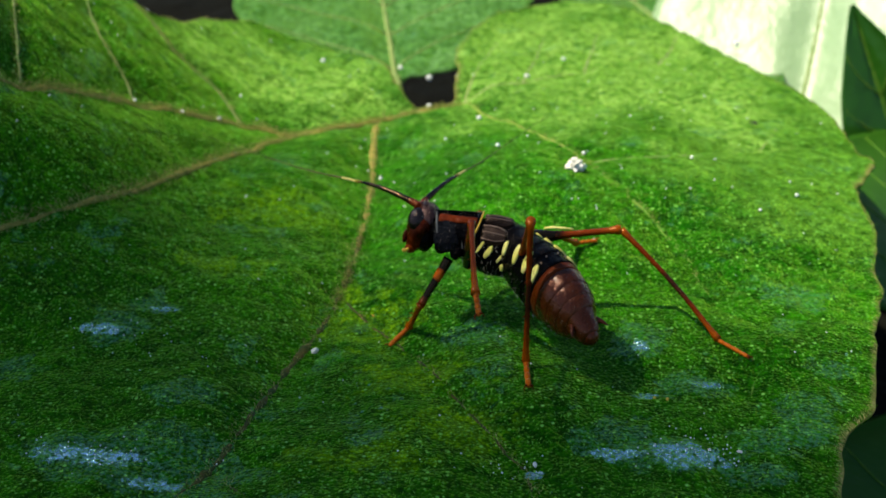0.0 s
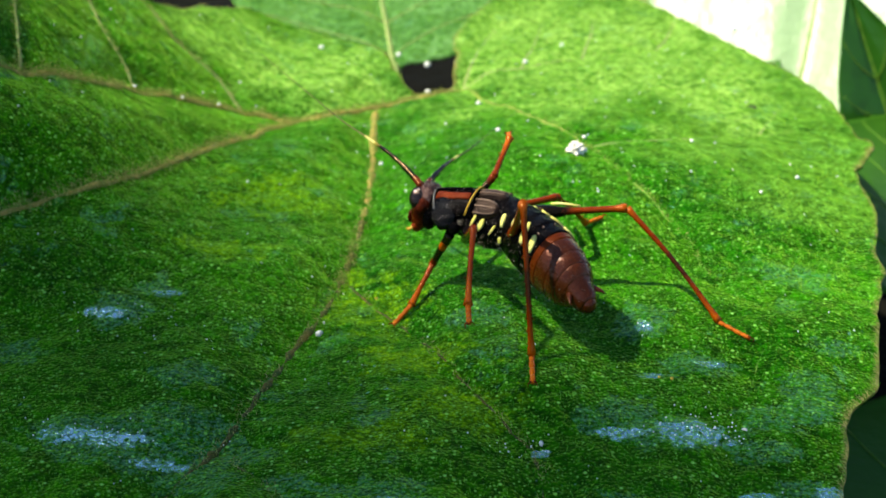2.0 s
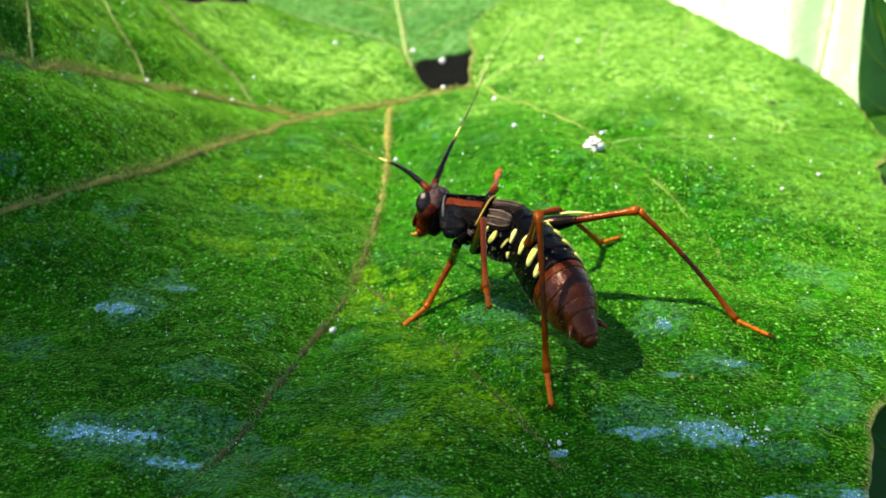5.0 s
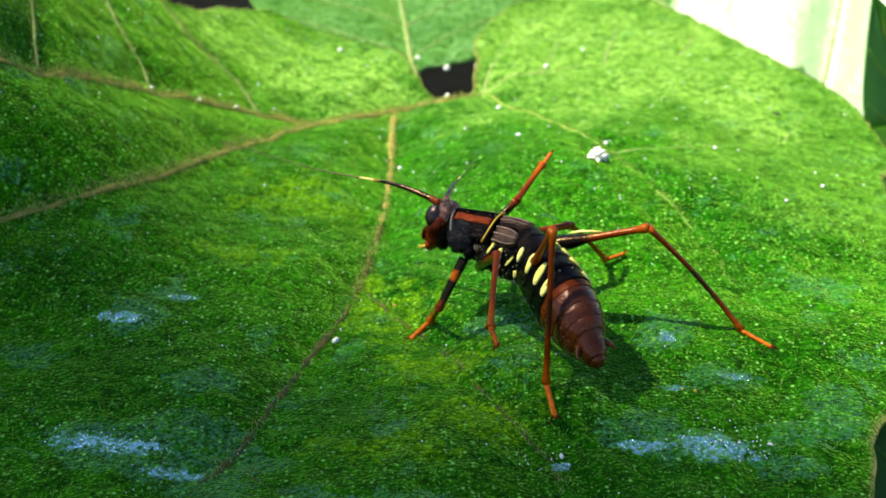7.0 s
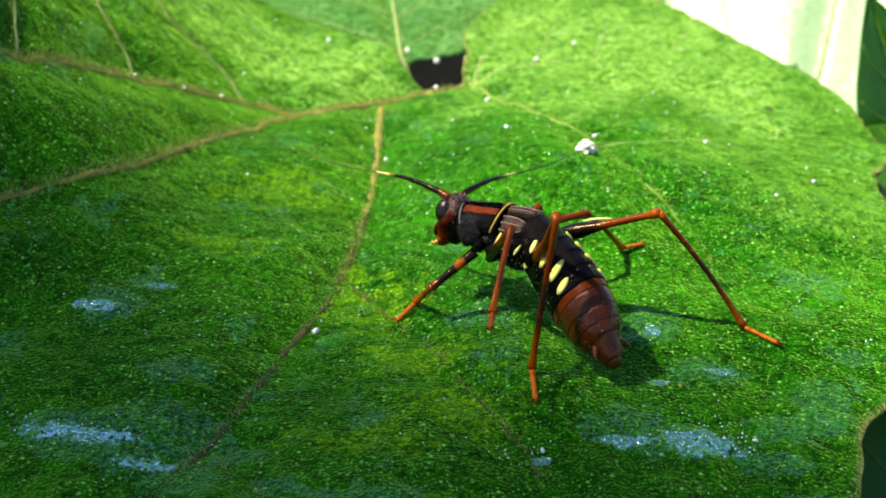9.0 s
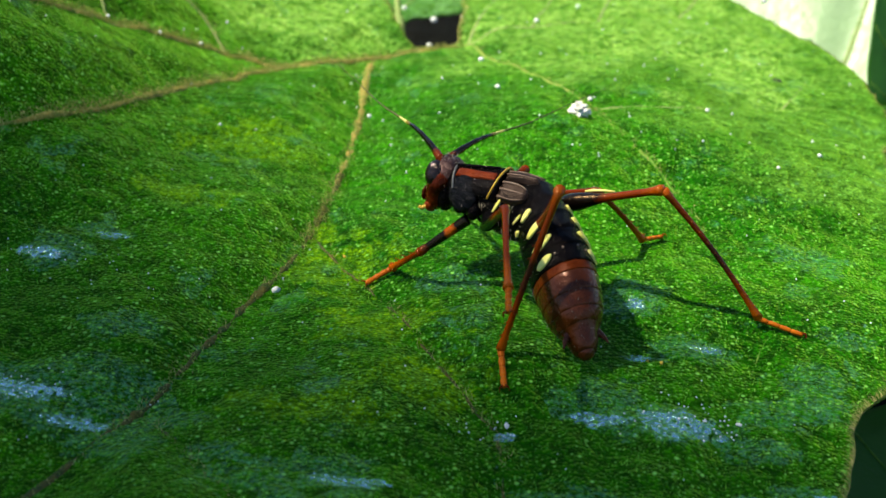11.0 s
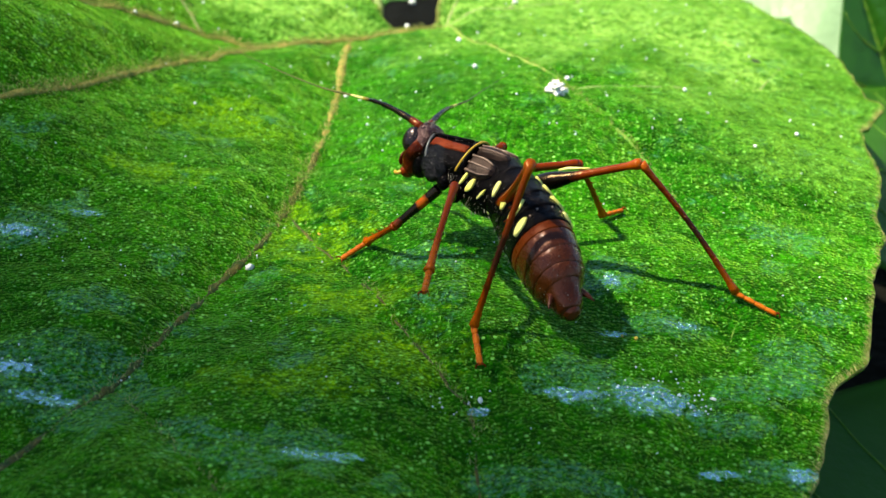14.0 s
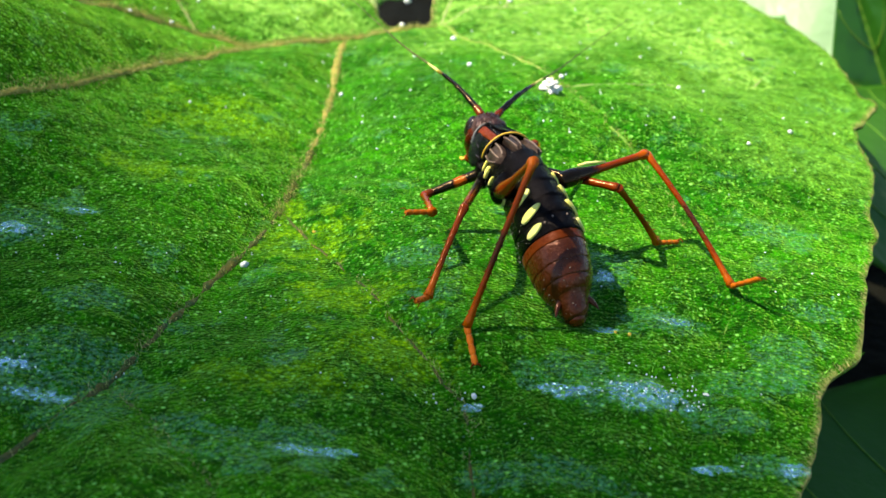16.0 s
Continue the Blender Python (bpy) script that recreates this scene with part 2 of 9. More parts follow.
def vein_stuff(name, a, b):
    m = Nodes(name, 0.6, 0.3)
    col = m.mix(m.ramp(m.noise(0.06, 4, 0.6), (0.35, 0.0), (0.65, 1.0)), a, b)
    m.put("Base Color", col)
    m.bump(m.noise(0.03, 3), 0.02, 0.8)
    return m.mat


VEIN = vein_stuff("downy_vein", (0.10, 0.16, 0.012), (0.36, 0.27, 0.06))
VEIN_BROWN = vein_stuff("brown_vein", (0.016, 0.055, 0.002), (0.105, 0.085, 0.007))
VEIN_SOFT = vein_stuff("soft_vein", (0.10, 0.25, 0.012), (0.26, 0.29, 0.05))
SCAR = vein_stuff("dark_scar", (0.012, 0.020, 0.003), (0.04, 0.07, 0.01))
VEIN_FAINT = vein_stuff("faint_vein", (0.06, 0.21, 0.006), (0.14, 0.25, 0.02))
VEIN_PALE = vein_stuff("pale_vein", (0.14, 0.24, 0.05), (0.28, 0.34, 0.11))


def hair_stuff(name, a, b):
    m = Nodes(name, 0.45, 0.18)
    info = m.n.new("ShaderNodeNewGeometry").outputs["Random Per Island"]
    m.put("Base Color", m.mix(m.calc("POWER", info, 1.6), a, b))
    return m.mat


HAIR = hair_stuff("leaf_hair", (0.03, 0.26, 0.003), (0.24, 0.62, 0.04))
MARGIN_HAIR = hair_stuff("margin_hair", (0.14, 0.20, 0.02), (0.55, 0.48, 0.18))


def chitin(name, a, b, rough=0.3, spec=0.5, grain=0.03, depth=0.006, coat=0.0):
    m = Nodes(name, rough, spec)
    n = m.noise(grain, 4, 0.6)
    m.put("Base Color", m.mix(m.ramp(m.noise(0.12, 3), (0.35, 0.0), (0.7, 1.0)), a, b))
    m.put("Roughness", m.ramp(n, (0.3, rough * 0.75), (0.7, min(1.0, rough * 1.35))))
    top = max(b)
    m.put("Specular Tint", (*(0.3 + 0.7 * c / top for c in b), 1))
    m.put("Coat Weight", coat), m.put("Coat Roughness", 0.2)
    m.bump(n, depth, 0.8)
    return m.mat


BLACK = chitin("black_chitin", (0.0006, 0.0005, 0.0005), (0.0018, 0.0014, 0.0014), 0.20, 0.07, 0.025, 0.022)
BROWN = chitin("chestnut_chitin", (0.042, 0.0088, 0.0014), (0.082, 0.0185, 0.0030), 0.24, 0.45, 0.05, 0.012, 0.2)
RUST = chitin("rust_chitin", (0.07, 0.009, 0.0008), (0.17, 0.024, 0.0010), 0.34, 0.18, 0.03, 0.018)
FACE = chitin("red_brown_face", (0.014, 0.0025, 0.0008), (0.085, 0.012, 0.0015), 0.24, 0.25)
VERTEX = chitin("purple_grey_vertex", (0.012, 0.005, 0.004), (0.085, 0.044, 0.040), 0.30, 0.40, 0.035, 0.022)
RING = chitin("dark_rust_ring", (0.075, 0.012, 0.0015), (0.12, 0.022, 0.002), 0.32, 0.16)
GREY = chitin("grey_black_lobe", (0.001, 0.001, 0.001), (0.006, 0.006, 0.007), 0.20, 0.16, 0.03, 0.034)
YELLOW = chitin("yellow_spot", (0.76, 0.70, 0.12), (0.88, 0.83, 0.28), 0.45, 0.4)
OCHRE = chitin("ochre_rim", (0.45, 0.25, 0.02), (0.62, 0.40, 0.05), 0.4)
ORANGE = chitin("orange_foot", (0.34, 0.070, 0.004), (0.50, 0.13, 0.006), 0.38, 0.25)
GREY_RIM = chitin("pale_grey_rim", (0.05, 0.05, 0.048), (0.16, 0.16, 0.155), 0.35, 0.4)
EYE = chitin("eye", (0.004, 0.003, 0.003), (0.010, 0.006, 0.005), 0.16, 0.35, 0.03, 0.012, coat=0.25)
PAD = chitin("grey_brown_wing_pad", (0.012, 0.007, 0.005), (0.05, 0.031, 0.022), 0.38, 0.25, 0.015, 0.008)
PAD_RIB = chitin("pale_wing_rib", (0.09, 0.055, 0.040), (0.27, 0.19, 0.14), 0.36)
BRISTLE = hair_stuff("pale_bristle", (0.10, 0.09, 0.07), (0.48, 0.44, 0.36))
RING_PALE = chitin("pale_antenna_ring", (0.46, 0.44, 0.10), (0.58, 0.55, 0.20), 0.45, 0.3)
HAIRLINE = chitin("antenna_filament", (0.03, 0.035, 0.010), (0.08, 0.085, 0.02), 0.5)
WHITE = chitin("white_crumb", (0.72, 0.70, 0.62), (0.85, 0.84, 0.80), 0.7, 0.3)
SPECK = chitin("ochre_speck", (0.35, 0.26, 0.03), (0.55, 0.42, 0.06), 0.6, 0.3)


def limb(name, *stops, length=1.0):
    """chitin whose colour changes along the limb"""
    m = Nodes(name, 0.24, 0.40)
    m.put("Specular Tint", (1.0, 0.66, 0.32, 1))
    u = m.calc("ADD", m.calc("MULTIPLY", m.axis(0), 1 / (length * CM)), m.calc("MULTIPLY", m.calc("SUBTRACT", m.noise(0.05, 3), 0.5), 0.16))
    col = m.ramp(u, *stops)
    m.put("Base Color", m.mix(m.noise(0.03, 3), col, m.mix(1.0, col, (0.6, 0.55, 0.5), "MULTIPLY")))
    m.bump(m.noise(0.02, 3), 0.004, 0.8)
    return m.mat


K_, R_, O_ = (0.003, 0.002, 0.002), (0.20, 0.026, 0.0006), (0.42, 0.085, 0.0015)
FRONT_FEMUR = limb("front_femur_skin", (0.0, K_), (0.24, K_), (0.32, O_), (0.42, O_), (0.50, K_), (0.80, K_), (1.0, R_), length=0.34)
FRONT_TIBIA = limb("front_tibia_skin", (0.0, R_), (0.45, R_), (0.8, O_), (1.0, O_), length=0.34)
MID_FEMUR = limb("mid_femur_skin", (0.0, K_), (0.4, K_), (0.6, R_), (1.0, R_), length=0.58)
MID_TIBIA = limb("mid_tibia_skin", (0.0, R_), (0.6, R_), (0.9, O_), (1.0, O_), length=0.55)
HIND_FEMUR = limb("hind_femur_skin", (0.0, K_), (0.06, K_), (0.20, R_), (0.8, R_), (1.0, O_), length=0.63)
HIND_FEMUR_DARK = limb("dark_hind_femur_skin", (0.0, K_), (0.34, K_), (0.50, R_), (0.8, R_), (1.0, O_), length=0.63)
HIND_TIBIA = limb("hind_tibia_skin", (0.0, O_), (0.15, R_), (0.34, R_), (0.46, (0.05, 0.012, 0.006)), (0.60, (0.06, 0.014, 0.006)), (0.74, R_), (1.0, O_), length=0.92)
FEELER = limb("feeler_skin", (0.0, (0.14, 0.020, 0.003)), (0.08, (0.12, 0.018, 0.003)), (0.20, K_), (0.93, K_), (1.0, (0.30, 0.27, 0.04)), length=0.50)

# soil made near black: the shade under the plants is in its colour
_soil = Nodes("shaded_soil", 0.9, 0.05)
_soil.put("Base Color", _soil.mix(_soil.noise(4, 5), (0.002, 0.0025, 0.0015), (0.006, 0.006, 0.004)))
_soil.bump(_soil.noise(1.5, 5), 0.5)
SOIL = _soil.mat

# clear drops, their sparkle put into a near-white base colour
_dew = Nodes("dew", 0.04, 0.8)
_dew.put("Base Color", (0.9, 0.95, 0.92, 1)), _dew.put("Transmission Weight", 0.25), _dew.put("IOR", 1.33)
DEW = _dew.mat


# ---- mesh helpers (centimetres in, metres out) ----
def part(name, bm, material, parent=None, label="", at=None, smooth=True):
    """links a bmesh as one mesh object, under a thing or a part"""
    bm.transform(Matrix.Scale(CM, 4))
    me = bpy.data.meshes.new(name)
    bm.to_mesh(me)
    bm.free()
    for f in me.polygons:
        f.use_smooth = smooth
    me.materials.append(material)
    ob = new(name, me)
    if parent:
        ob.parent = parent
    if at is not None:
        ob.matrix_basis = at
    return tagged(ob, label) if label else ob


def cm_pose(x, y, z, rx=0, ry=0, rz=0):
    return pose(x * CM, y * CM, z * CM, rx, ry, rz)


def ring_loft(rings, closed=True, bm=None):
    """skins a list of equal rings of points"""
    bm = bm or bmesh.new()
    rows = [[bm.verts.new(p) for p in r] for r in rings]
    k = len(rows[0])
    for a, b in zip(rows, rows[1:]):
        for i in range(k if closed else k - 1):
            j = (i + 1) % k
            bm.faces.new((a[i], a[j], b[j], b[i]))
    if closed:
        for r, flip in ((rows[0], True), (rows[-1], False)):
            bm.faces.new(r[::-1] if flip else r)
    bmesh.ops.recalc_face_normals(bm, faces=bm.faces)
    return bm


def body_loft(stations, sides=22, arc=None, bm=None, square=2.0):
    """stations of (x, half width, half height, z middle) along x; arc: degrees from the top on both sides to keep"""
    rings = []
    for x, w, h, zc in stations:
        ring = []
        for i in range(sides + (1 if arc else 0)):
            a = (-arc + 2 * arc * i / sides) if arc else 360 * i / sides
            s, c = math.sin(radians(a)), math.cos(radians(a))
            ring.append((x, w * math.copysign(abs(s) ** (2 / square), s), zc + h * math.copysign(abs(c) ** (2 / square), c)))
        rings.append(ring)
    return ring_loft(rings, not arc, bm)


def smooth_line(pts, n=8):
    """a Catmull-Rom curve through the points"""
    p = [Vector(q) for q in pts]
    p = [p[0] * 2 - p[1], *p, p[-1] * 2 - p[-2]]
    out = []
    for a, b, c, d in zip(p, p[1:], p[2:], p[3:]):
        for i in range(n):
            u = i / n
            out.append(0.5 * (2 * b + (c - a) * u + (2 * a - 5 * b + 4 * c - d) * u * u + (3 * b - a - 3 * c + d) * u ** 3))
    return out + [p[-2]]


def tube(line, radius, sides=8, bm=None, flat=1.0):
    """a tube along a line; radius is a function of the share of its length"""
    line = [Vector(p) for p in line]
    rings, side = [], None
    for i, p in enumerate(line):
        d = (line[min(i + 1, len(line) - 1)] - line[max(i - 1, 0)]).normalized()
        if side is None:
            side = d.orthogonal().normalized() if abs(d.z) > 0.9 else d.cross(Vector((0, 0, 1))).normalized()
        side = (side - d * side.dot(d)).normalized()
        upv = side.cross(d)
        r = radius(i / (len(line) - 1))
        rings.append([p + r * (math.cos(a) * side + flat * math.sin(a) * upv) for a in (2 * math.pi * k / sides for k in range(sides))])
    return ring_loft(rings, True, bm)


def ball(rx, ry, rz, at=(0, 0, 0), u=18, v=12, bm=None):
    bm = bm or bmesh.new()
    bmesh.ops.create_uvsphere(bm, u_segments=u, v_segments=v, radius=1, matrix=Matrix.Translation(at) @ Matrix.Diagonal((rx, ry, rz, 1)))
    return bm


def thing(name, label, category, at=None, group="", kind=""):
    e = new(name)
    e.empty_display_size = 0.005
    if at is not None:
        e.matrix_basis = at
    return tagged(e, label, category, group, kind)


# ---- the large leaf ----
# veins and outline in plan, centimetres
MID = [(0.03, 11.32), (-0.26, 11.08), (-0.52, 11.07), (-0.75, 11.0), (-0.97, 10.71), (-1.2, 10.5), (-1.45, 10.38), (-1.65, 10.04), (-1.81, 9.61), (-1.98, 9.27), (-2.13, 8.91), (-2.26, 8.52), (-2.39, 8.21), (-2.52, 7.97), (-2.82, 7.62), (-3.12, 7.34), (-3.9, 6.5)]
LEFT = [(-1.45, 10.38), (-1.7, 10.42), (-1.93, 10.29), (-2.13, 10.06), (-2.32, 9.85), (-2.53, 9.68), (-2.69, 9.45), (-2.82, 9.2), (-2.97, 8.97), (-3.12, 8.78), (-3.4, 8.45), (-4.2, 7.6)]
DOWN = [(-0.75, 11.0), (-0.71, 10.08), (-0.68, 9.49), (-0.67, 8.93), (-0.69, 8.42), (-0.71, 7.96), (-0.74, 7.67), (-0.77, 7.44), (-0.81, 7.17), (-0.88, 6.84), (-0.98, 6.54), (-1.05, 6.22), (-1.12, 5.96), (-1.18, 5.71), (-1.24, 5.5), (-1.31, 5.31), (-1.45, 5.0), (-1.85, 3.9)]
RIGHT = [(0.03, 11.32), (0.31, 10.65), (0.55, 10.28), (0.76, 9.79), (0.96, 9.36), (1.09, 9.03), (1.21, 8.72), (1.36, 8.46), (1.5, 8.22), (1.61, 7.94), (1.7, 7.61), (1.74, 7.2)]
RIGHT_2 = [(1.11, 9.14), (1.31, 9.22), (1.63, 9.27), (1.92, 9.4), (2.25, 9.67), (2.6, 9.86), (3.04, 9.86), (3.42, 9.9)]
RIGHT_3 = [(2.6, 9.86), (2.78, 10.2), (2.95, 10.6), (3.16, 11.1)]
RIGHT_UP = [(0.07, 11.36), (0.38, 11.46), (0.66, 11.57), (1.06, 11.8), (1.36, 11.98), (1.77, 12.16), (2.27, 12.4)]
UP_1 = [(0.07, 11.36), (0.17, 11.74), (0.29, 12.44), (0.44, 12.99), (0.66, 13.39)]
UP_2 = [(0.63, 11.55), (0.73, 12.02), (0.89, 12.94), (0.98, 13.36)]
UP_3 = [(1.27, 11.96), (1.39, 12.57), (1.48, 13.1), (1.61, 13.6)]
UP_4 = [(2.05, 12.31), (2.23, 12.75), (2.36, 13.12), (2.46, 13.3)]
LOW = [(-0.73, 7.49), (-0.46, 7.01), (-0.18, 6.58), (0.02, 6.18), (0.19, 5.88), (0.34, 5.6), (0.47, 5.38), (0.51, 5.1), (0.6, 4.2)]
LOW_2 = [(1.92, 6.36), (1.76, 5.96), (1.68, 5.69), (1.56, 5.35), (1.47, 4.97), (1.4, 4.5)]
LOW_3 = [(-1.24, 5.37), (-1.01, 5.08), (-0.83, 4.85), (-0.59, 4.56), (-0.4, 4.1)]
UL_1 = [(-2.66, 9.6), (-2.76, 9.77), (-2.86, 9.86), (-2.94, 9.94), (-3.04, 10.07), (-3.15, 10.26), (-3.3, 10.6)]
UL_2 = [(-1.92, 10.38), (-2.15, 10.61), (-2.39, 10.71), (-2.55, 10.74), (-2.66, 10.82), (-2.81, 10.96), (-2.98, 11.05)]
UL_3 = [(-3.25, 8.67), (-3.32, 8.89), (-3.41, 9.17), (-3.49, 9.4), (-3.7, 10.0)]
CROSS = [(-0.70, 8.25), (-0.3, 8.22), (0.1, 8.4)]
OUTLINE = [
    (-0.24, 11.14), (-0.42, 11.22), (-0.58, 11.62), (-0.69, 11.97), (-0.82, 12.24), (-1.30, 12.43), (-1.86, 12.61), (-2.23, 12.38), (-2.54, 11.72),
    (-2.75, 11.22), (-2.99, 11.09), (-3.60, 11.1), (-4.3, 10.6), (-4.9, 9.4), (-5.0, 8.0), (-4.7, 6.2), (-4.1, 4.4), (-2.8, 3.0),
    (-0.8, 2.5), (0.8, 2.9), (1.6, 4.0), (1.98, 4.88), (2.14, 5.26), (2.21, 5.48), (2.31, 5.74), (2.48, 6.01), (2.60, 6.23), (2.73, 6.78), (2.97, 7.55),
    (3.15, 8.3), (3.19, 8.6), (3.22, 9.08), (3.38, 9.33), (3.50, 9.62), (3.45, 10.10), (3.42, 10.65), (3.28, 11.25), (3.06, 11.75), (2.79, 12.42), (2.46, 13.13), (2.12, 13.68),
    (1.77, 14.03), (1.21, 14.35), (0.54, 13.96), (0.22, 13.39), (-0.02, 12.62), (0.0, 11.87), (0.01, 11.56), (-0.03, 11.36),
]


def smoothstep(a, b, x):
    u = np.clip((x - a) / (b - a), 0, 1)
    return u * u * (3 - 2 * u)


def line_distance(x, y, line):
    best = np.full(np.shape(x), 1e9)
    for (ax, ay), (bx, by) in zip(line, line[1:]):
        vx, vy = bx - ax, by - ay
        u = np.clip(((x - ax) * vx + (y - ay) * vy) / (vx * vx + vy * vy), 0, 1)
        best = np.minimum(best, np.hypot(x - ax - u * vx, y - ay - u * vy))
    return best


def fine_line(pts, n=6):
    return [(p.x, p.y) for p in smooth_line([(a, b, 0) for a, b in pts], n)]


GROOVES = [(fine_line(MID), 0.08, 0.30), (fine_line(LEFT), 0.09, 0.30), (fine_line(DOWN), 0.07, 0.26), (fine_line(RIGHT), 0.05, 0.25),
           (fine_line(LOW), 0.05, 0.22), (fine_line(RIGHT_2), 0.03, 0.2), (fine_line(RIGHT_UP), 0.03, 0.2), (fine_line(UL_1), 0.05, 0.16),
           (fine_line(UL_2), 0.06, 0.18), (fine_line(UL_3), 0.05, 0.16), (fine_line(LOW_2), 0.03, 0.15), (fine_line(LOW_3), 0.03, 0.15), (fine_line(UP_1), 0.03, 0.14), (fine_line(UP_2), 0.03, 0.14), (fine_line(UP_3), 0.03, 0.14), (fine_line(UP_4), 0.03, 0.14), (fine_line(CROSS), 0.02, 0.12)]
_rng = np.random.RandomState(7)
WAVES = [(k, a, _rng.uniform(0, 6.28), _rng.uniform(0, 6.28)) for k, a in ((1.7, 0.030), (2.6, 0.022), (4.2, 0.016), (7.0, 0.010), (11.0, 0.007), (17.0, 0.005), (26.0, 0.003)) for _ in range(4)]


def leaf_z(x, y):
    """height of the large leaf over the plan, centimetres"""
    x, y = np.asarray(x, float), np.asarray(y, float)
    z = -0.06 + 0.18 * np.exp(-((x - 1.4) / 1.5) ** 2 - ((y - 8.8) / 1.9) ** 2) + 0.06 * smoothstep(0.8, 2, x)
    z = z + 0.10 * np.exp(-((x - 0.8) / 0.8) ** 2 - ((y - 9.3) / 0.9) ** 2)
    z = z + 0.5 * np.maximum(0, -x - 1.6) ** 1.5 * smoothstep(6, 9, y) - 0.12 * np.exp(-((x + 0.6) / 0.6) ** 2) * smoothstep(4, 7, y)
    for line, depth, width in GROOVES:
        z = z - depth * np.exp(-(line_distance(x, y, line) / width) ** 2)
    for k, a, turn, shift in WAVES:
        z = z + 0.45 * a * np.sin(k * (x * math.cos(turn) + y * math.sin(turn)) + shift + 0.7 * np.sin(0.8 * k * (x * math.sin(turn) - y * math.cos(turn))))
    return z


def spot_z(x, y):
    return float(leaf_z(x, y))


def inside(x, y, poly):
    res = np.zeros(np.shape(x), bool)
    for (ax, ay), (bx, by) in zip(poly, poly[1:] + poly[:1]):
        hit = (ay > y) != (by > y)
        with np.errstate(divide="ignore", invalid="ignore"):
            res ^= hit & (x < (bx - ax) * (y - ay) / (by - ay) + ax)
    return res


def rough_outline():
    """the outline with the small unevenness of a leaf margin"""
    pts = fine_line(OUTLINE + OUTLINE[:1], 10)[:-1]
    out = []
    for i, (x, y) in enumerate(pts):
        n = noise.noise(Vector((x * 2.2, y * 2.2, 3.0))) * 0.05 + noise.noise(Vector((x * 7, y * 7, 9.0))) * 0.025
        (ax, ay), (bx, by) = pts[i - 1], pts[(i + 1) % len(pts)]
        d = math.hypot(bx - ax, by - ay) or 1
        out.append((x + (by - ay) / d * n, y - (bx - ax) / d * n))
    return out


EDGE = rough_outline()


def mesh_from(name, verts, faces, material, parent=None, label="", smooth=True):
    me = bpy.data.meshes.new(name)
    me.from_pydata([tuple(c * CM for c in v) for v in verts], [], faces)
    for f in me.polygons:
        f.use_smooth = smooth
    me.materials.append(material)
    ob = new(name, me)
    if parent:
        ob.parent = parent
    return tagged(ob, label) if label else ob


def build_large_leaf():
    leaf = thing("leaf", "large green velvety lobed leaf with brown downy veins", "leaf")
    h = 0.022
    xs, ys = np.arange(-5.1, 3.7, h), np.arange(2.4, 14.5, h)
    gx, gy = np.meshgrid(xs, ys)
    ok = inside(gx, gy, EDGE)
    cells = ok[:-1, :-1] & ok[1:, :-1] & ok[:-1, 1:] & ok[1:, 1:]
    used = np.zeros_like(ok)
    for sl in ((slice(None, -1), slice(None, -1)), (slice(1, None), slice(None, -1)), (slice(None, -1), slice(1, None)), (slice(1, None), slice(1, None))):
        used[sl] |= cells
    count = np.zeros(ok.shape, int)
    for sl in ((slice(None, -1), slice(None, -1)), (slice(1, None), slice(None, -1)), (slice(None, -1), slice(1, None)), (slice(1, None), slice(1, None))):
        count[sl] += cells
    rim = used & (count < 4)
    e = np.array(EDGE)
    for j, i in zip(*np.nonzero(rim)):
        k = np.argmin((e[:, 0] - gx[j, i]) ** 2 + (e[:, 1] - gy[j, i]) ** 2)
        best = None
        for a, b in ((e[k - 1], e[k]), (e[k], e[(k + 1) % len(e)])):
            v = b - a
            u = np.clip(((gx[j, i] - a[0]) * v[0] + (gy[j, i] - a[1]) * v[1]) / max(v @ v, 1e-9), 0, 1)
            q = a + u * v
            d = (q[0] - gx[j, i]) ** 2 + (q[1] - gy[j, i]) ** 2
            if best is None or d < best[0]:
                best = (d, q)
        gx[j, i], gy[j, i] = best[1]
    idx = -np.ones(ok.shape, int)
    idx[used] = np.arange(used.sum())
    X, Y = gx[used], gy[used]
    Z = leaf_z(X, Y)
    js, is_ = np.nonzero(cells)
    faces = np.stack([idx[js, is_], idx[js, is_ + 1], idx[js + 1, is_ + 1], idx[js + 1, is_]], 1)
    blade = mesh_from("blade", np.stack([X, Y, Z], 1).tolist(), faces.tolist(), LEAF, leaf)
    thick = blade.modifiers.new("thickness", "SOLIDIFY")
    thick.thickness, thick.offset = 0.03 * CM, -1

    def vein(plan, r0, r1, mat, sink=0.3, label="", uneven=0.25):
        flat = np.array(fine_line(plan, 9))
        line = [(x, y, z - sink * (r0 + (r1 - r0) * 0.5)) for (x, y), z in zip(flat.tolist(), leaf_z(flat[:, 0], flat[:, 1]).tolist())]
        wob = [Vector(p) + Vector((noise.noise(Vector(p) * 9), noise.noise(Vector(p) * 9 + Vector((5, 1, 2))), 0)) * 0.012 for p in line]
        part("vein", tube(wob, lambda u: (r0 + (r1 - r0) * u) * (1 + uneven * noise.noise(Vector((u * 25, r0 * 99, 1))) + 0.6 * uneven * noise.noise(Vector((u * 70, r0 * 99, 4)))), 8, flat=0.75), mat, leaf, label)

    vein(MID, 0.038, 0.026, VEIN, 0.42, "tan downy main vein", 0.6)
    vein(LEFT, 0.032, 0.026, VEIN, 0.42, "tan downy main vein", 0.6)
    vein(DOWN[:5], 0.036, 0.026, VEIN, 0.5, "tan downy vein", 0.7)
    vein(DOWN[4:], 0.028, 0.024, VEIN_BROWN, 0.5, "brown downy vein", 0.9)
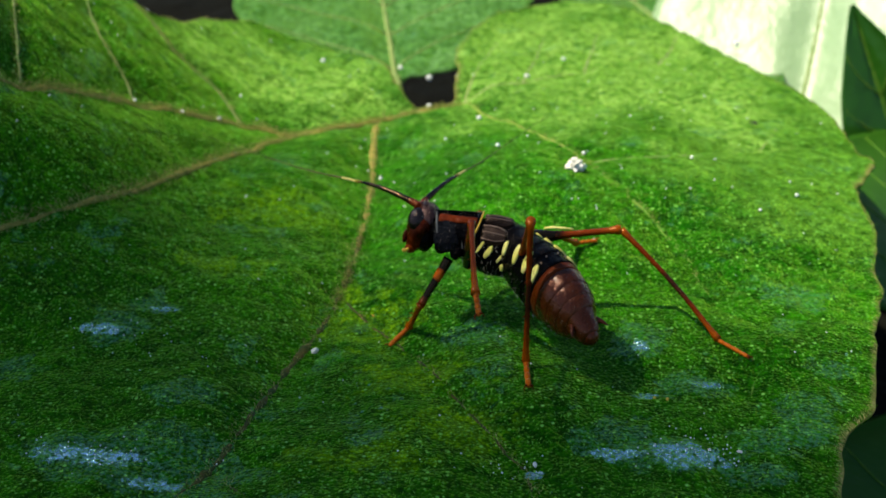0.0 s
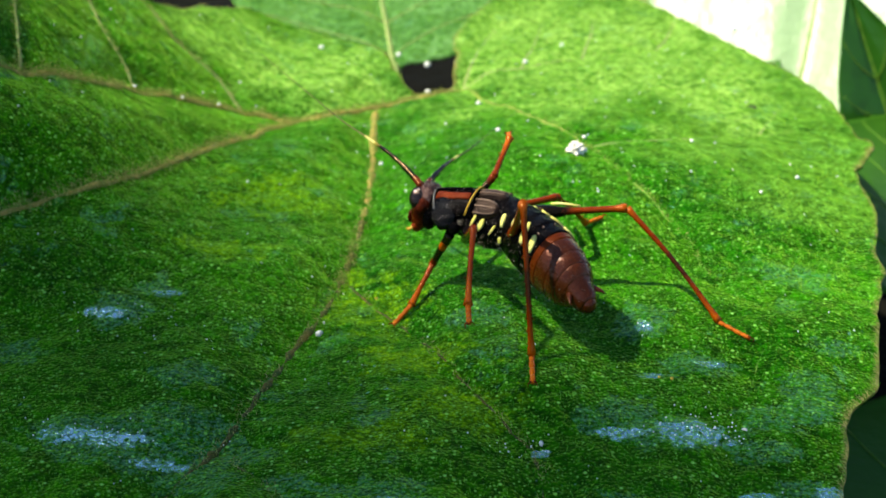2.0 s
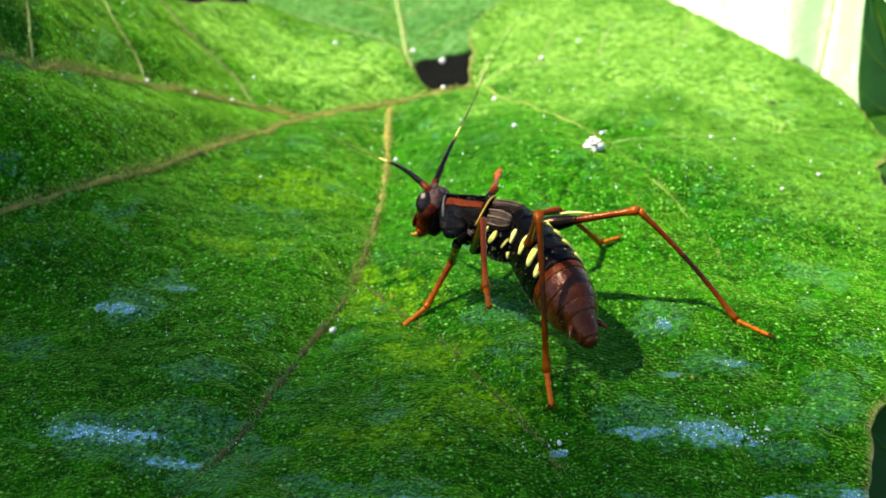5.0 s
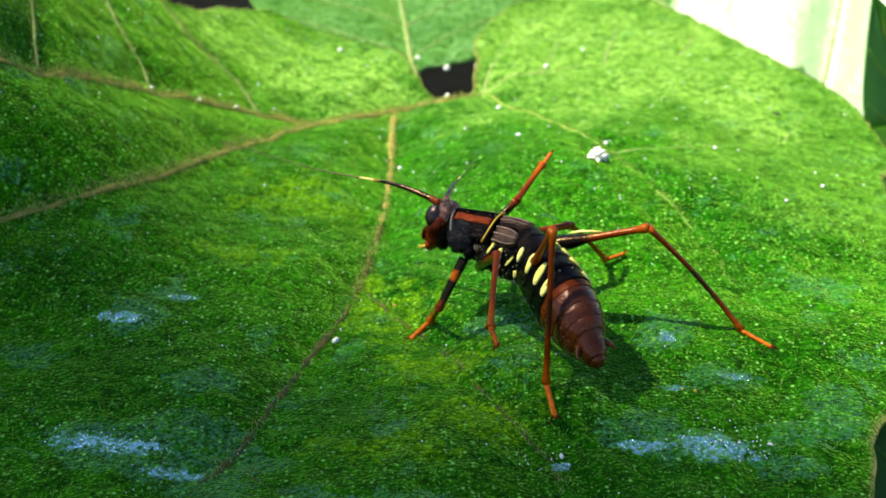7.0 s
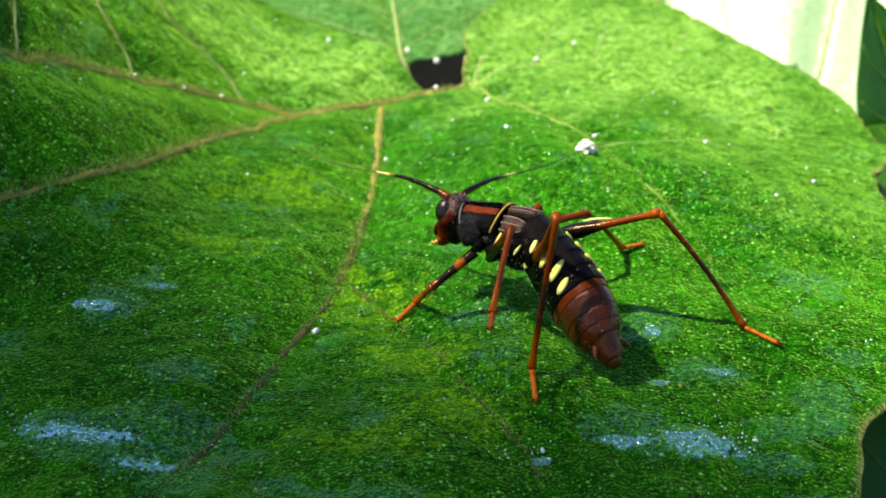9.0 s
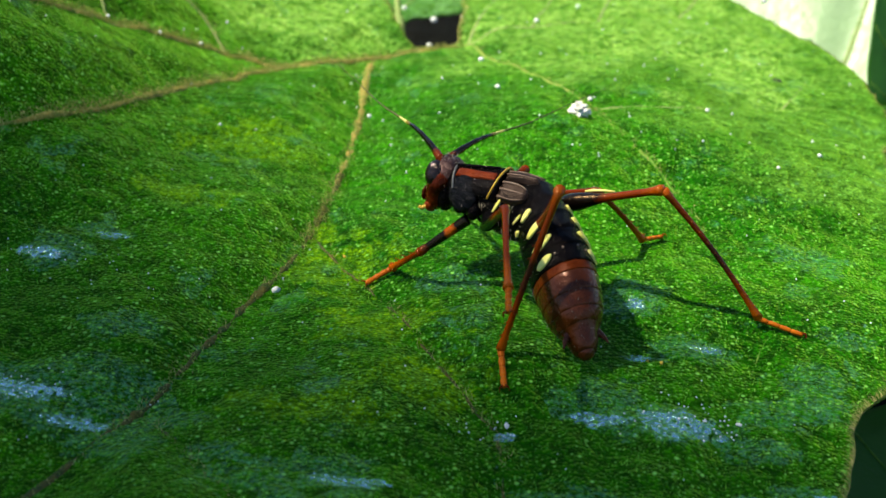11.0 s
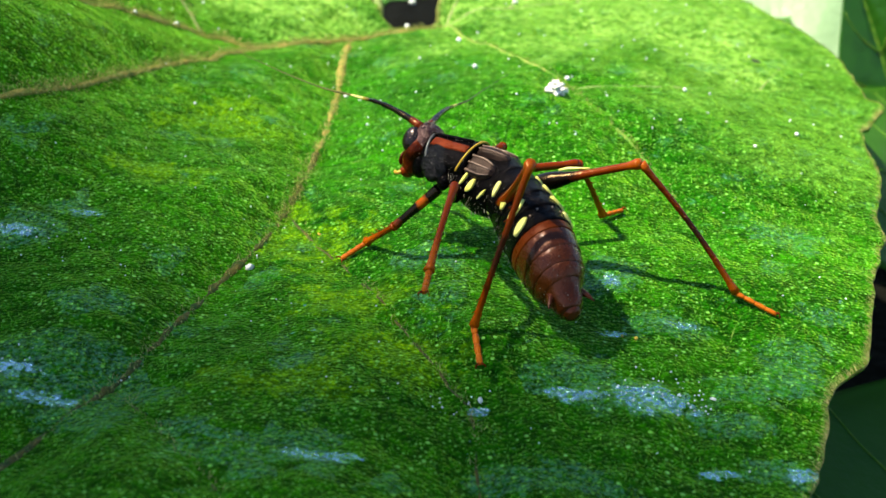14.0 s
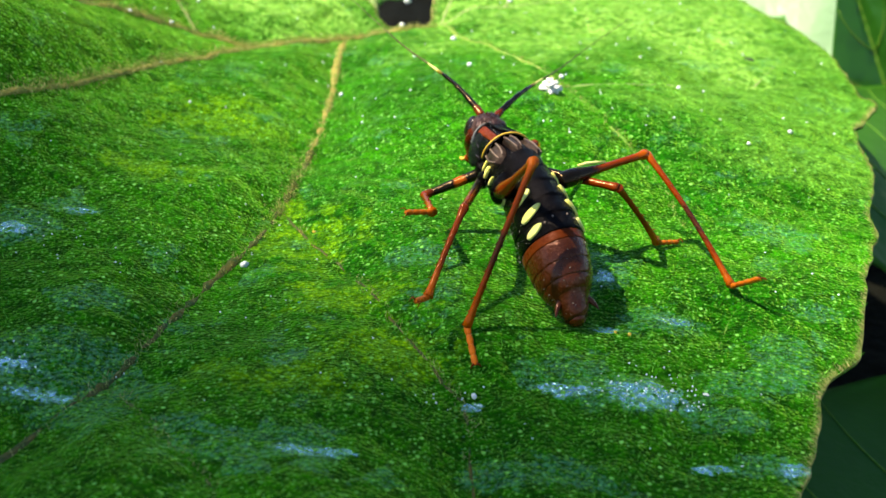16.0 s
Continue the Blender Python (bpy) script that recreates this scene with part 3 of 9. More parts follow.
    vein(RIGHT[:8], 0.030, 0.014, VEIN_SOFT, 0.6)
    vein(RIGHT[7:], 0.018, 0.008, VEIN_FAINT, 0.7)
    vein(RIGHT_2, 0.016, 0.010, VEIN_PALE, 0.75)
    vein(RIGHT_3, 0.014, 0.010, VEIN_PALE, 0.75)
    vein(RIGHT_UP, 0.022, 0.010, VEIN_PALE, 0.6)
    for plan in (UP_1, UP_2, UP_3, UP_4):
        vein(plan, 0.018, 0.010, VEIN_PALE, 0.6)
    vein(LOW, 0.012, 0.011, VEIN_BROWN, 0.65, "", 0.9)
    vein(LOW_2, 0.008, 0.005, VEIN_FAINT, 0.9)
    vein(LOW_3, 0.009, 0.006, VEIN_BROWN, 0.9, "", 0.9)
    vein(UL_1, 0.016, 0.010, VEIN_PALE, 0.4)
    vein(UL_2, 0.020, 0.012, VEIN_PALE, 0.5)
    vein(UL_3, 0.013, 0.009, VEIN_PALE, 0.4)
    vein(CROSS, 0.010, 0.006, VEIN_FAINT, 0.95)
    rz = leaf_z(e[:, 0], e[:, 1]).tolist()
    rimline = [(x, y, z - 0.01) for (x, y), z in zip(EDGE + EDGE[:1], rz + rz[:1])]
    part("margin", tube(rimline, lambda u: 0.0045, 6), VEIN, leaf, "tan hairy leaf margin")

    # short hairs: over the blade, thick on the veins, and on the margin
    rnd = np.random.RandomState(3)
    verts, tris = [], []

    def hair(x, y, z, length, lean, width):
        """a three-sided spike"""
        a = rnd.uniform(0, 2.094)
        b = rnd.normal(0, 0.4), rnd.normal(0, 0.4)
        k = len(verts)
        verts.extend([(x + math.cos(a + i * 2.094) * width, y + math.sin(a + i * 2.094) * width, z) for i in range(3)])
        verts.append((x + (lean[0] + b[0]) * length, y + (lean[1] + b[1]) * length, z + length * 0.8))
        tris.extend([(k, k + 1, k + 3), (k + 1, k + 2, k + 3), (k + 2, k, k + 3)])

    n = 34000
    hx, hy = rnd.uniform(-3.8, 3.5, n * 3), 3.9 + 8.6 * rnd.uniform(0, 1, n * 3) ** 1.4
    keep = inside(hx, hy, EDGE)
    hx, hy = hx[keep][:n], hy[keep][:n]
    hz = leaf_z(hx, hy)
    for x, y, z in zip(hx, hy, hz):
        hair(x, y, z - 0.002, rnd.uniform(0.012, 0.030) * (1 if rnd.uniform() < 0.8 else 1.5), (0.1, 0.1), rnd.uniform(0.0018, 0.0036))
    mesh_from("hairs", verts, tris, HAIR, leaf, "short pale leaf hairs", False)["kind"] = "stuff"
    verts.clear(), tris.clear()
    tufts = []
    for plan, r, per in ((MID, 0.06, 4200), (LEFT, 0.06, 3200), (DOWN[:8], 0.05, 1100), (DOWN[7:], 0.045, 350), (RIGHT, 0.03, 350), (UL_2, 0.04, 400), (UL_1, 0.03, 200), (UL_3, 0.03, 200), (LOW, 0.035, 250), (LOW_3, 0.03, 120)):
        f = fine_line(plan, 9)
        for _ in range(per):
            k = rnd.randint(0, len(f) - 1)
            u = rnd.uniform()
            x, y = f[k][0] + (f[k + 1][0] - f[k][0]) * u + rnd.normal(0, r * 0.6), f[k][1] + (f[k + 1][1] - f[k][1]) * u + rnd.normal(0, r * 0.6)
            tufts.append((x, y, 0.01, (0, 0)))
    for _ in range(4200):
        k = rnd.randint(0, len(EDGE) - 1)
        u = rnd.uniform()
        (ax, ay), (bx, by) = EDGE[k], EDGE[k + 1]
        x, y = ax + (bx - ax) * u, ay + (by - ay) * u
        d = math.hypot(bx - ax, by - ay) or 1
        tufts.append((x, y, 0.0, ((ay - by) / d * 1.2, (bx - ax) / d * 1.2)))
    tz = leaf_z([a[0] for a in tufts], [a[1] for a in tufts]).tolist()
    for (x, y, lift, lean), z in zip(tufts, tz):
        hair(x, y, z + lift, rnd.uniform(0.02, 0.045), lean, 0.002)
    mesh_from("down", verts, tris, MARGIN_HAIR, leaf, "tan down on veins and margin", False)["kind"] = "stuff"
    bx, by = 2.67, 10.48
    part("blemish", ball(0.045, 0.06, 0.012, u=12, v=8), SCAR, leaf, "small dark brown blemish", cm_pose(bx, by, spot_z(bx, by)))
    stalk = smooth_line([(-0.3, 10.75, -0.28), (-0.2, 10.4, -1.2), (0.2, 9.8, -2.2), (0.6, 9.4, -3.6)], 8)
    part("petiole", tube(stalk, lambda u: 0.11 + 0.04 * u, 10), VEIN_BROWN, leaf)
    return leaf


# ---- ground and the leaves behind ----
def build_ground():
    bm = bmesh.new()
    rings = [0, 6, 14, 30, 70, 200, 900, 6000, 60000]
    rows = []
    for r in rings[1:]:
        rows.append([bm.verts.new((r * math.cos(2 * math.pi * k / 48), 12 + r * math.sin(2 * math.pi * k / 48), -3.4 + (0.3 * noise.noise(Vector((r * math.cos(2 * math.pi * k / 48) * 0.1, r * math.sin(2 * math.pi * k / 48) * 0.1, 0))) if r < 100 else 0))) for k in range(48)])
    mid = bm.verts.new((0, 12, -3.4))
    for k in range(48):
        bm.faces.new((mid, rows[0][k], rows[0][(k + 1) % 48]))
    for a, b in zip(rows, rows[1:]):
        for k in range(48):
            bm.faces.new((a[k], b[k], b[(k + 1) % 48], a[(k + 1) % 48]))
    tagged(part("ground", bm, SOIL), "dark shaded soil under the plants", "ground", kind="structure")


def build_leaf(label, length, half, material, rib, base, along, normal, fold=0.25, droop=0.1, laterals=6, base_width=0.35):
    """a simple leaf: its base point, the way it grows and its upper side's normal"""
    x = Vector(along).normalized()
    z = Vector(normal)
    z = (z - x * z.dot(x)).normalized()
    m = Matrix((x, z.cross(x), z)).transposed().to_4x4()
    m.translation = Vector(base) * CM
    leaf = thing("leaf", label, "leaf", m)

    def prof(u):
        return half * (base_width * (1 - u) ** 3 + math.sin(math.pi * min(1, u * 0.97 + 0.03) ** 0.85) ** 0.9) if u < 1 else 0.02 * half

    def at(u, v):
        w = prof(u) * (1 + 0.03 * noise.noise(Vector((u * 9, v * 2, length))))
        zz = abs(v) ** 1.2 * fold * w - droop * length * u * u + 0.03 * half * noise.noise(Vector((u * 6, v * 3, half))) - 0.05 * half * math.exp(-(v / 0.12) ** 2)
        return (u * length, v * w, zz)

    nu, nv = 56, 28
    vs = [at(i / nu, -1 + 2 * j / nv) for i in range(nu + 1) for j in range(nv + 1)]
    fs = [(i * (nv + 1) + j, (i + 1) * (nv + 1) + j, (i + 1) * (nv + 1) + j + 1, i * (nv + 1) + j + 1) for i in range(nu) for j in range(nv)]
    blade = mesh_from("blade", vs, fs, material, leaf)
    sol = blade.modifiers.new("thickness", "SOLIDIFY")
    sol.thickness, sol.offset = 0.025 * CM, -1
    part("midrib", tube([at(i / 30, 0) for i in range(31)], lambda u: 0.034 * (1 - 0.7 * u), 8), rib, leaf)
    for i in range(laterals):
        u0 = 0.06 + 0.8 * i / max(1, laterals)
        for s in (-1, 1):
            line = [Vector(at(min(0.98, u0 + 0.16 * k / 8), s * 0.92 * k / 8)) + Vector((0, 0, 0.004)) for k in range(9)]
            part("vein", tube(line, lambda u: 0.010 * (1 - 0.6 * u), 6), rib, leaf)
    down = m.inverted() @ Vector((base[0] * CM + 0.002, base[1] * CM + 0.004, -0.036)) / CM
    part("petiole", tube(smooth_line([(0.02, 0, -0.02), tuple(Vector((-0.25, 0, -0.2))), tuple(down * 0.5), tuple(down)], 6), lambda u: 0.06, 8), rib, leaf)
    return leaf


def build_surroundings():
    build_ground()
    build_leaf("pale green leaf behind the large leaf", 6.0, 1.75, PALE_LEAF, VEIN_PALE, (-0.66, 12.75, -0.50), (-0.13, 1, 0.10), (-0.05, -0.1, 1), 0.10, 0.02, 5, 0.2)
    sunny = build_leaf("shiny light green leaf in full sun, glare put into its colour", 6.5, 2.0, GLARE_LEAF, VEIN_PALE, (3.8, 13.4, -2.6), (0.22, 0.66, 0.72), (-0.48, -0.57, 0.66), 0.12, 0.0, 0)
    build_leaf("light green leaf beyond the large leaf", 6.2, 1.15, PALE_LEAF, VEIN_PALE, (2.2, 19.9, -1.2), (0.27, -1, 0.03), (-0.05, -0.1, 1), 0.12, 0.02, 5)
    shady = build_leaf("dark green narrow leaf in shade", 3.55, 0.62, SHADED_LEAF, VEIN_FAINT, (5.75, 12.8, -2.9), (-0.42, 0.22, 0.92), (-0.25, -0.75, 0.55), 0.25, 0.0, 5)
    build_leaf("shiny light green leaf in full sun, glare put into its colour", 6.0, 1.6, GLARE_LEAF, VEIN_PALE, (6.6, 16.0, -3.0), (0.0, 0.5, 0.9), (-0.48, -0.57, 0.66), 0.15, 0.0, 0)
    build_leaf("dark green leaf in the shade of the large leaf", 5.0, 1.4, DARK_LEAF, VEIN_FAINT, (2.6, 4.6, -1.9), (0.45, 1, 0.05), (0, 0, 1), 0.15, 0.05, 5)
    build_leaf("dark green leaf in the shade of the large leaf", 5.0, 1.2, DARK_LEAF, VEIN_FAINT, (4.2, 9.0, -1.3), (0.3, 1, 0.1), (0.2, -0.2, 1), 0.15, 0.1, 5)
    return sunny, shady


# ---- the twig overhead, out of view, that throws dappled shade on the near half of the leaf ----
SHADE = [(-6, 8.4), (-3.4, 8.2), (-2.3, 9.0), (-1.7, 9.0), (-1.2, 8.65), (-0.7, 8.1), (-0.25, 7.25), (0.3, 6.6), (1.0, 6.05), (2.0, 5.45), (4.5, 4.75), (4.5, 0.5), (-6, 0.5)]


def build_twig():
    lift = SUN * (90 / SUN.z)
    twig = thing("twig", "leafy twig of a bush overhanging the leaf", "twig", pose(lift.x * CM, lift.y * CM, lift.z * CM))
    bm = bmesh.new()
    rows = []
    for i in range(9):
        u = i / 8
        w = 0.62 * math.sin(math.pi * min(0.99, 0.02 + u) ** 0.8) + 0.01
        rows.append([bm.verts.new((2.2 * (u - 0.5), v * w, 0.18 * abs(v) * w - 0.1 * u * u)) for v in (-1, -0.5, 0, 0.5, 1)])
    for a, b in zip(rows, rows[1:]):
        for j in range(4):
            bm.faces.new((a[j], b[j], b[j + 1], a[j + 1]))
    first = part("leaflet", bm, DARK_LEAF, twig)
    rnd = random.Random(11)
    k = 0
    y = 0.6
    while y < 9.2:
        x = -6.0
        while x < 4.6:
            px, py = x + rnd.uniform(-0.35, 0.35), y + rnd.uniform(-0.3, 0.3)
            fleck = min(math.hypot(px + 0.50, py - 7.0), math.hypot(px + 1.45, py - 8.15)) < 0.75 or rnd.random() < (0.06 if px < 0.3 else 0.12)
            if bool(inside(np.array(px), np.array(py), SHADE)) and not fleck:
                ob = first if k == 0 else new("leaflet", first.data)
                ob.parent = twig
                ob.matrix_basis = cm_pose(px, py, rnd.uniform(-0.5, 0.5), rnd.uniform(-20, 20), rnd.uniform(-20, 20), rnd.uniform(0, 360))
                k += 1
            x += 0.95
        y += 0.85
    for line in ([(-40, 3, -99), (-18, 3, -30), (-7, 3.5, -1), (0, 3.2, 0.6), (4, 3, 0.6)], [(-7, 3.5, -1), (-4, 5.5, 0.3), (-2.2, 7.6, 0.6)], [(-7, 3.5, -1), (-4.5, 1.5, 0), (-1, 1, 0.6)]):
        part("branch", tube(smooth_line(line, 8), lambda u: 0.22 * (1 - 0.6 * u), 8), VEIN_BROWN, twig)
    return twig


# ---- small things on the leaf ----
def build_crumb():
    bm = bmesh.new()
    bmesh.ops.create_icosphere(bm, subdivisions=4, radius=0.055)
    for v in bm.verts:
        d = v.co.normalized()
        v.co = v.co * (1 + 0.9 * noise.noise(d * 2.6 + Vector((3, 1, 0))) + 0.5 * noise.noise(d * 6)) + Vector((0, 0, 0.03))
        v.co.z *= 0.8
    tagged(part("crumb", bm, WHITE, at=cm_pose(0.95, 8.86, spot_z(0.95, 8.86) + 0.01)), "small white flaky crumb lying on the leaf", "crumb")


def build_drops():
    first = None
    for x, y, r in ((0.36, 9.57, 0.028), (1.05, 9.31, 0.026), (0.21, 10.54, 0.032), (-0.26, 11.15, 0.035), (-0.61, 9.54, 0.026), (1.93, 9.34, 0.022), (2.65, 8.72, 0.022), (2.28, 8.31, 0.018), (2.91, 12.7, 0.045), (1.07, 8.27, 0.012), (0.68, 11.7, 0.035),
                    (1.08, 12.31, 0.03), (-0.3, 12.6, 0.05), (-1.37, 12.08, 0.035), (-2.07, 10.15, 0.026), (-2.32, 9.85, 0.024), (-2.66, 9.63, 0.024), (-1.97, 10.7, 0.018), (-1.61, 8.76, 0.016), (-0.08, 9.97, 0.016), (-0.62, 12.9, 0.04), (-0.12, 13.2, 0.04)):
        z = (spot_z(x, y) if y < 12.5 or x > 0 else -0.45) + r * 0.5
        if first is None:
            bm = ball(0.03, 0.03, 0.026, u=14, v=10)
            first = tagged(part("dew_drop", bm, DEW, at=cm_pose(x, y, z)), "tiny clear dew drop on the leaf", "drop", "dew drops on the leaf")
            first.scale = (r / 0.042,) * 3
        else:
            d = copy_thing(first, cm_pose(x, y, z))
            d.scale = (r / 0.042,) * 3


def build_glint_beads():
    """countless minute white beads that stand in for glints strewn over the leaf"""
    rnd = random.Random(21)
    bm = bmesh.new()
    k = 0
    while k < 330:
        x, y = rnd.uniform(-3.3, 3.3), rnd.uniform(5, 12.5)
        # further beads stand in for sky glints on the waxy pools
        if k >= 190:
            px, py, sx, sy = rnd.choice(((1.42, 5.6, 0.22, 0.11), (1.42, 5.6, 0.16, 0.08), (-1.95, 5.42, 0.28, 0.07), (-1.9, 6.6, 0.3, 0.08), (0.4, 5.4, 0.12, 0.06)))
            x, y = rnd.gauss(px, sx), rnd.gauss(py, sy)
        if not bool(inside(np.array(x), np.array(y), EDGE)):
            continue
        r = rnd.uniform(0.003, 0.0065) * (1 + 0.6 * (y > 8))
        bmesh.ops.create_icosphere(bm, subdivisions=1, radius=r, matrix=Matrix.Translation((x, y, spot_z(x, y) + r * 0.7)))
        k += 1
    tagged(part("droplets", bm, DEW), "minute white beads strewn over the leaf as glints", "droplets", kind="stuff")


def build_specks():
    rnd = random.Random(5)
    for x, y, r, mat, label in ((-0.84, 6.72, 0.030, WHITE, "tiny pale grain on the leaf"), (1.32, 6.05, 0.016, SPECK, "tiny ochre grain on the leaf"), (1.25, 6.08, 0.011, SPECK, "tiny ochre grain on the leaf"),
                                (1.67, 5.60, 0.016, WHITE, "tiny pale grain on the leaf"), (0.52, 5.44, 0.022, WHITE, "tiny pale grain on the leaf"), (-0.5, 7.2, 0.014, SPECK, "tiny ochre grain on the leaf")):
        bm = ball(r, r * 0.6, r * 0.6, u=8, v=6)
        for v in bm.verts:
            v.co += noise.noise_vector(v.co * 50 + Vector((x, y, 0))) * r * 0.35
        tagged(part("grain", bm, mat, at=cm_pose(x, y, spot_z(x, y) + r * 0.3, 0, 0, rnd.uniform(0, 360))), label, "grain", "grains on the leaf")


# ---- the insect ----
# its own space: x towards the head, y to its left, z up; centimetres from the middle of the hind thorax
THORAX = [(-0.07, 0.125, 0.155, -0.05), (0.0, 0.138, 0.175, -0.055), (0.12, 0.138, 0.178, -0.06), (0.25, 0.122, 0.155, -0.05), (0.36, 0.10, 0.12, -0.03)]
PRONOTUM = [(0.225, 0.134, 0.140, -0.005), (0.30, 0.124, 0.128, -0.005), (0.40, 0.112, 0.114, -0.008), (0.50, 0.104, 0.105, -0.01), (0.56, 0.098, 0.100, -0.015)]
# abdomen: x from its root to its tip
ABDOMEN = [(-0.08, 0.115, 0.145, -0.035), (0.06, 0.138, 0.178, -0.030), (0.22, 0.156, 0.205, -0.018), (0.38, 0.168, 0.220, -0.005), (0.53, 0.170, 0.220, 0.0),
           (0.65, 0.163, 0.206, 0.0), (0.75, 0.150, 0.182, -0.004), (0.82, 0.126, 0.150, -0.010), (0.85, 0.104, 0.122, -0.014), (0.875, 0.088, 0.098, -0.018), (0.93, 0.078, 0.084, -0.026), (0.965, 0.062, 0.066, -0.032), (0.985, 0.046, 0.05, -0.036)]


def station(stations, x):
    """the body's half width, half height and middle at x"""
    for a, b in zip(stations, stations[1:]):
        if x <= b[0]:
            break
    u = min(1, max(0, (x - a[0]) / (b[0] - a[0])))
    return [p + (q - p) * u for p, q in zip(a[1:], b[1:])]


def skin(stations, x, angle, off=0.0):
    """a point on the body's skin, angle in degrees from the top towards its left"""
    w, h, zc = station(stations, x)
    s, c = math.sin(radians(angle)), math.cos(radians(angle))
    return Vector((x, (w + off) * s, zc + (h + off) * c))


def shell(stations, x0, x1, a0, a1, off, nx=12, na=12, shape=None, bulge=0.0):
    """a plate that lies on the body's skin"""
    bm = bmesh.new()
    rows = []
    for i in range(nx + 1):
        u = i / nx
        row = []
        for j in range(na + 1):
            v = j / na
            k = shape(u) if shape else 1.0
            a = (a0 + a1) / 2 + (a1 - a0) * (v - 0.5) * k
            edge = min(u, 1 - u, v, 1 - v) * 8
            o = off * min(1.0, edge) + bulge * math.sin(math.pi * u) * math.sin(math.pi * v)
            row.append(bm.verts.new(skin(stations, x0 + (x1 - x0) * u, a, o if edge > 0 else -0.004)))
        rows.append(row)
    for a, b in zip(rows, rows[1:]):
        for j in range(na):
            bm.faces.new((a[j], a[j + 1], b[j + 1], b[j]))
    bmesh.ops.recalc_face_normals(bm, faces=bm.faces)
    return bm


def spot(stations, x, angle, rx, ra, slant, off=0.006):
    """an oval raised spot on the skin"""
    bm = bmesh.new()
    rings = []
    for r in (0.05, 0.6, 0.9, 1.0):
        ring = []
        for k in range(18):
            t = 2 * math.pi * k / 18
            du, dv = r * math.cos(t), r * math.sin(t)
            wob = 1 + 0.12 * noise.noise(Vector((math.cos(t) * 1.5, math.sin(t) * 1.5, x * 40 + angle)))
            ring.append(skin(stations, x + (rx * du + slant * dv * math.copysign(1, angle)) * wob, angle + ra * dv * wob, off * (1 if r < 0.95 else -0.5)))
        rings.append(ring)
    return ring_loft(rings, True, bm)


def fuzz(stations, n, x0, x1, a0, a1, length, parent, seed, label="sparse pale bristles"):
    """fine bristles on a stretch of skin, leaning backwards"""
    rnd = random.Random(seed)
    verts, tris = [], []
    back = 1 if stations is ABDOMEN else -1
    for _ in range(n):
        x, a = rnd.uniform(x0, x1), rnd.choice((-1, 1)) * rnd.uniform(a0, a1)
        p, q = skin(stations, x, a, 0.002), skin(stations, x + back * rnd.uniform(0.2, 0.7) * length, a + rnd.uniform(-5, 5), rnd.uniform(0.5, 1.1) * length)
        k = len(verts)
        verts += [tuple(p + Vector((0.0016, 0, 0))), tuple(p + Vector((-0.0008, 0.0012, 0.0012))), tuple(p + Vector((-0.0008, -0.0012, -0.0012))), tuple(q)]
        tris += [(k, k + 1, k + 3), (k + 1, k + 2, k + 3), (k + 2, k, k + 3)]
    mesh_from("bristles", verts, tris, BRISTLE, parent, label, False)["kind"] = "stuff"


def build_abdomen(insect):
    core = part("abdomen", body_loft([(x, w * 0.93, h * 0.93, zc) for x, w, h, zc in ABDOMEN], 24), BLACK, insect, "plump abdomen, black in front and chestnut behind")

    def tergite(x0, x1, mat, label=""):
        st = []
        for u, k in ((-0.06, 0.985), (0.0, 1.0), (0.3, 1.004), (0.7, 1.010), (0.90, 1.020), (0.98, 1.016), (1.02, 0.98)):
            x = x0 + (x1 - x0) * u
            w, h, zc = station(ABDOMEN, x)
            st.append((x, w * k, h * k, zc))
        bm = body_loft(st, 30)
        for v in bm.verts:
            v.co += v.co.normalized() * 0.004 * noise.noise(v.co * 22)
        part("tergite", bm, mat, core, label)

    for a, b in ((-0.07, 0.06), (0.06, 0.18), (0.18, 0.30), (0.30, 0.42), (0.42, 0.535)):
        tergite(a, b, BLACK)
    tergite(0.54, 0.592, RING, "dark rust-red ring")
    for a, b in ((0.585, 0.70), (0.70, 0.785), (0.785, 0.85), (0.85, 0.975)):
        tergite(a, b, BROWN, "chestnut-brown ring")
    for s in (-1, 1):
        for x, a, rx, ra, sl in ((0.13, 57, 0.019, 15, 0.018), (0.255, 50, 0.024, 19, 0.026), (0.375, 47, 0.027, 22, 0.028), (0.485, 52, 0.025, 17, 0.018), (0.16, 98, 0.016, 8, 0.0)):
            part("spot", spot(ABDOMEN, x, s * a, rx, ra, sl, 0.014), YELLOW, core, "pale yellow oval spot")
        for x, a in ((0.45, 14), (0.47, 30)):
            part("fleck", spot(ABDOMEN, x, s * a, 0.006, 2.0, 0.0, 0.009), PAD_RIB, core)
        line = smooth_line([(0.865, s * 0.076, 0.0), (0.91, s * 0.106, 0.004), (0.955, s * 0.128, 0.0)], 4)
        part("cercus", tube(line, lambda u: 0.026 * (1 - 0.9 * u), 8), BROWN, core, "short pointed brown cercus")
    fuzz(ABDOMEN, 220, -0.02, 0.55, 60, 165, 0.022, core, 8)
    fuzz(ABDOMEN, 130, 0.6, 0.97, 5, 165, 0.012, core, 9)
    part("end_plate", ball(0.042, 0.050, 0.054, (0.972, 0, -0.036), 14, 10), BROWN, core, "tapered end of the abdomen")
    return core


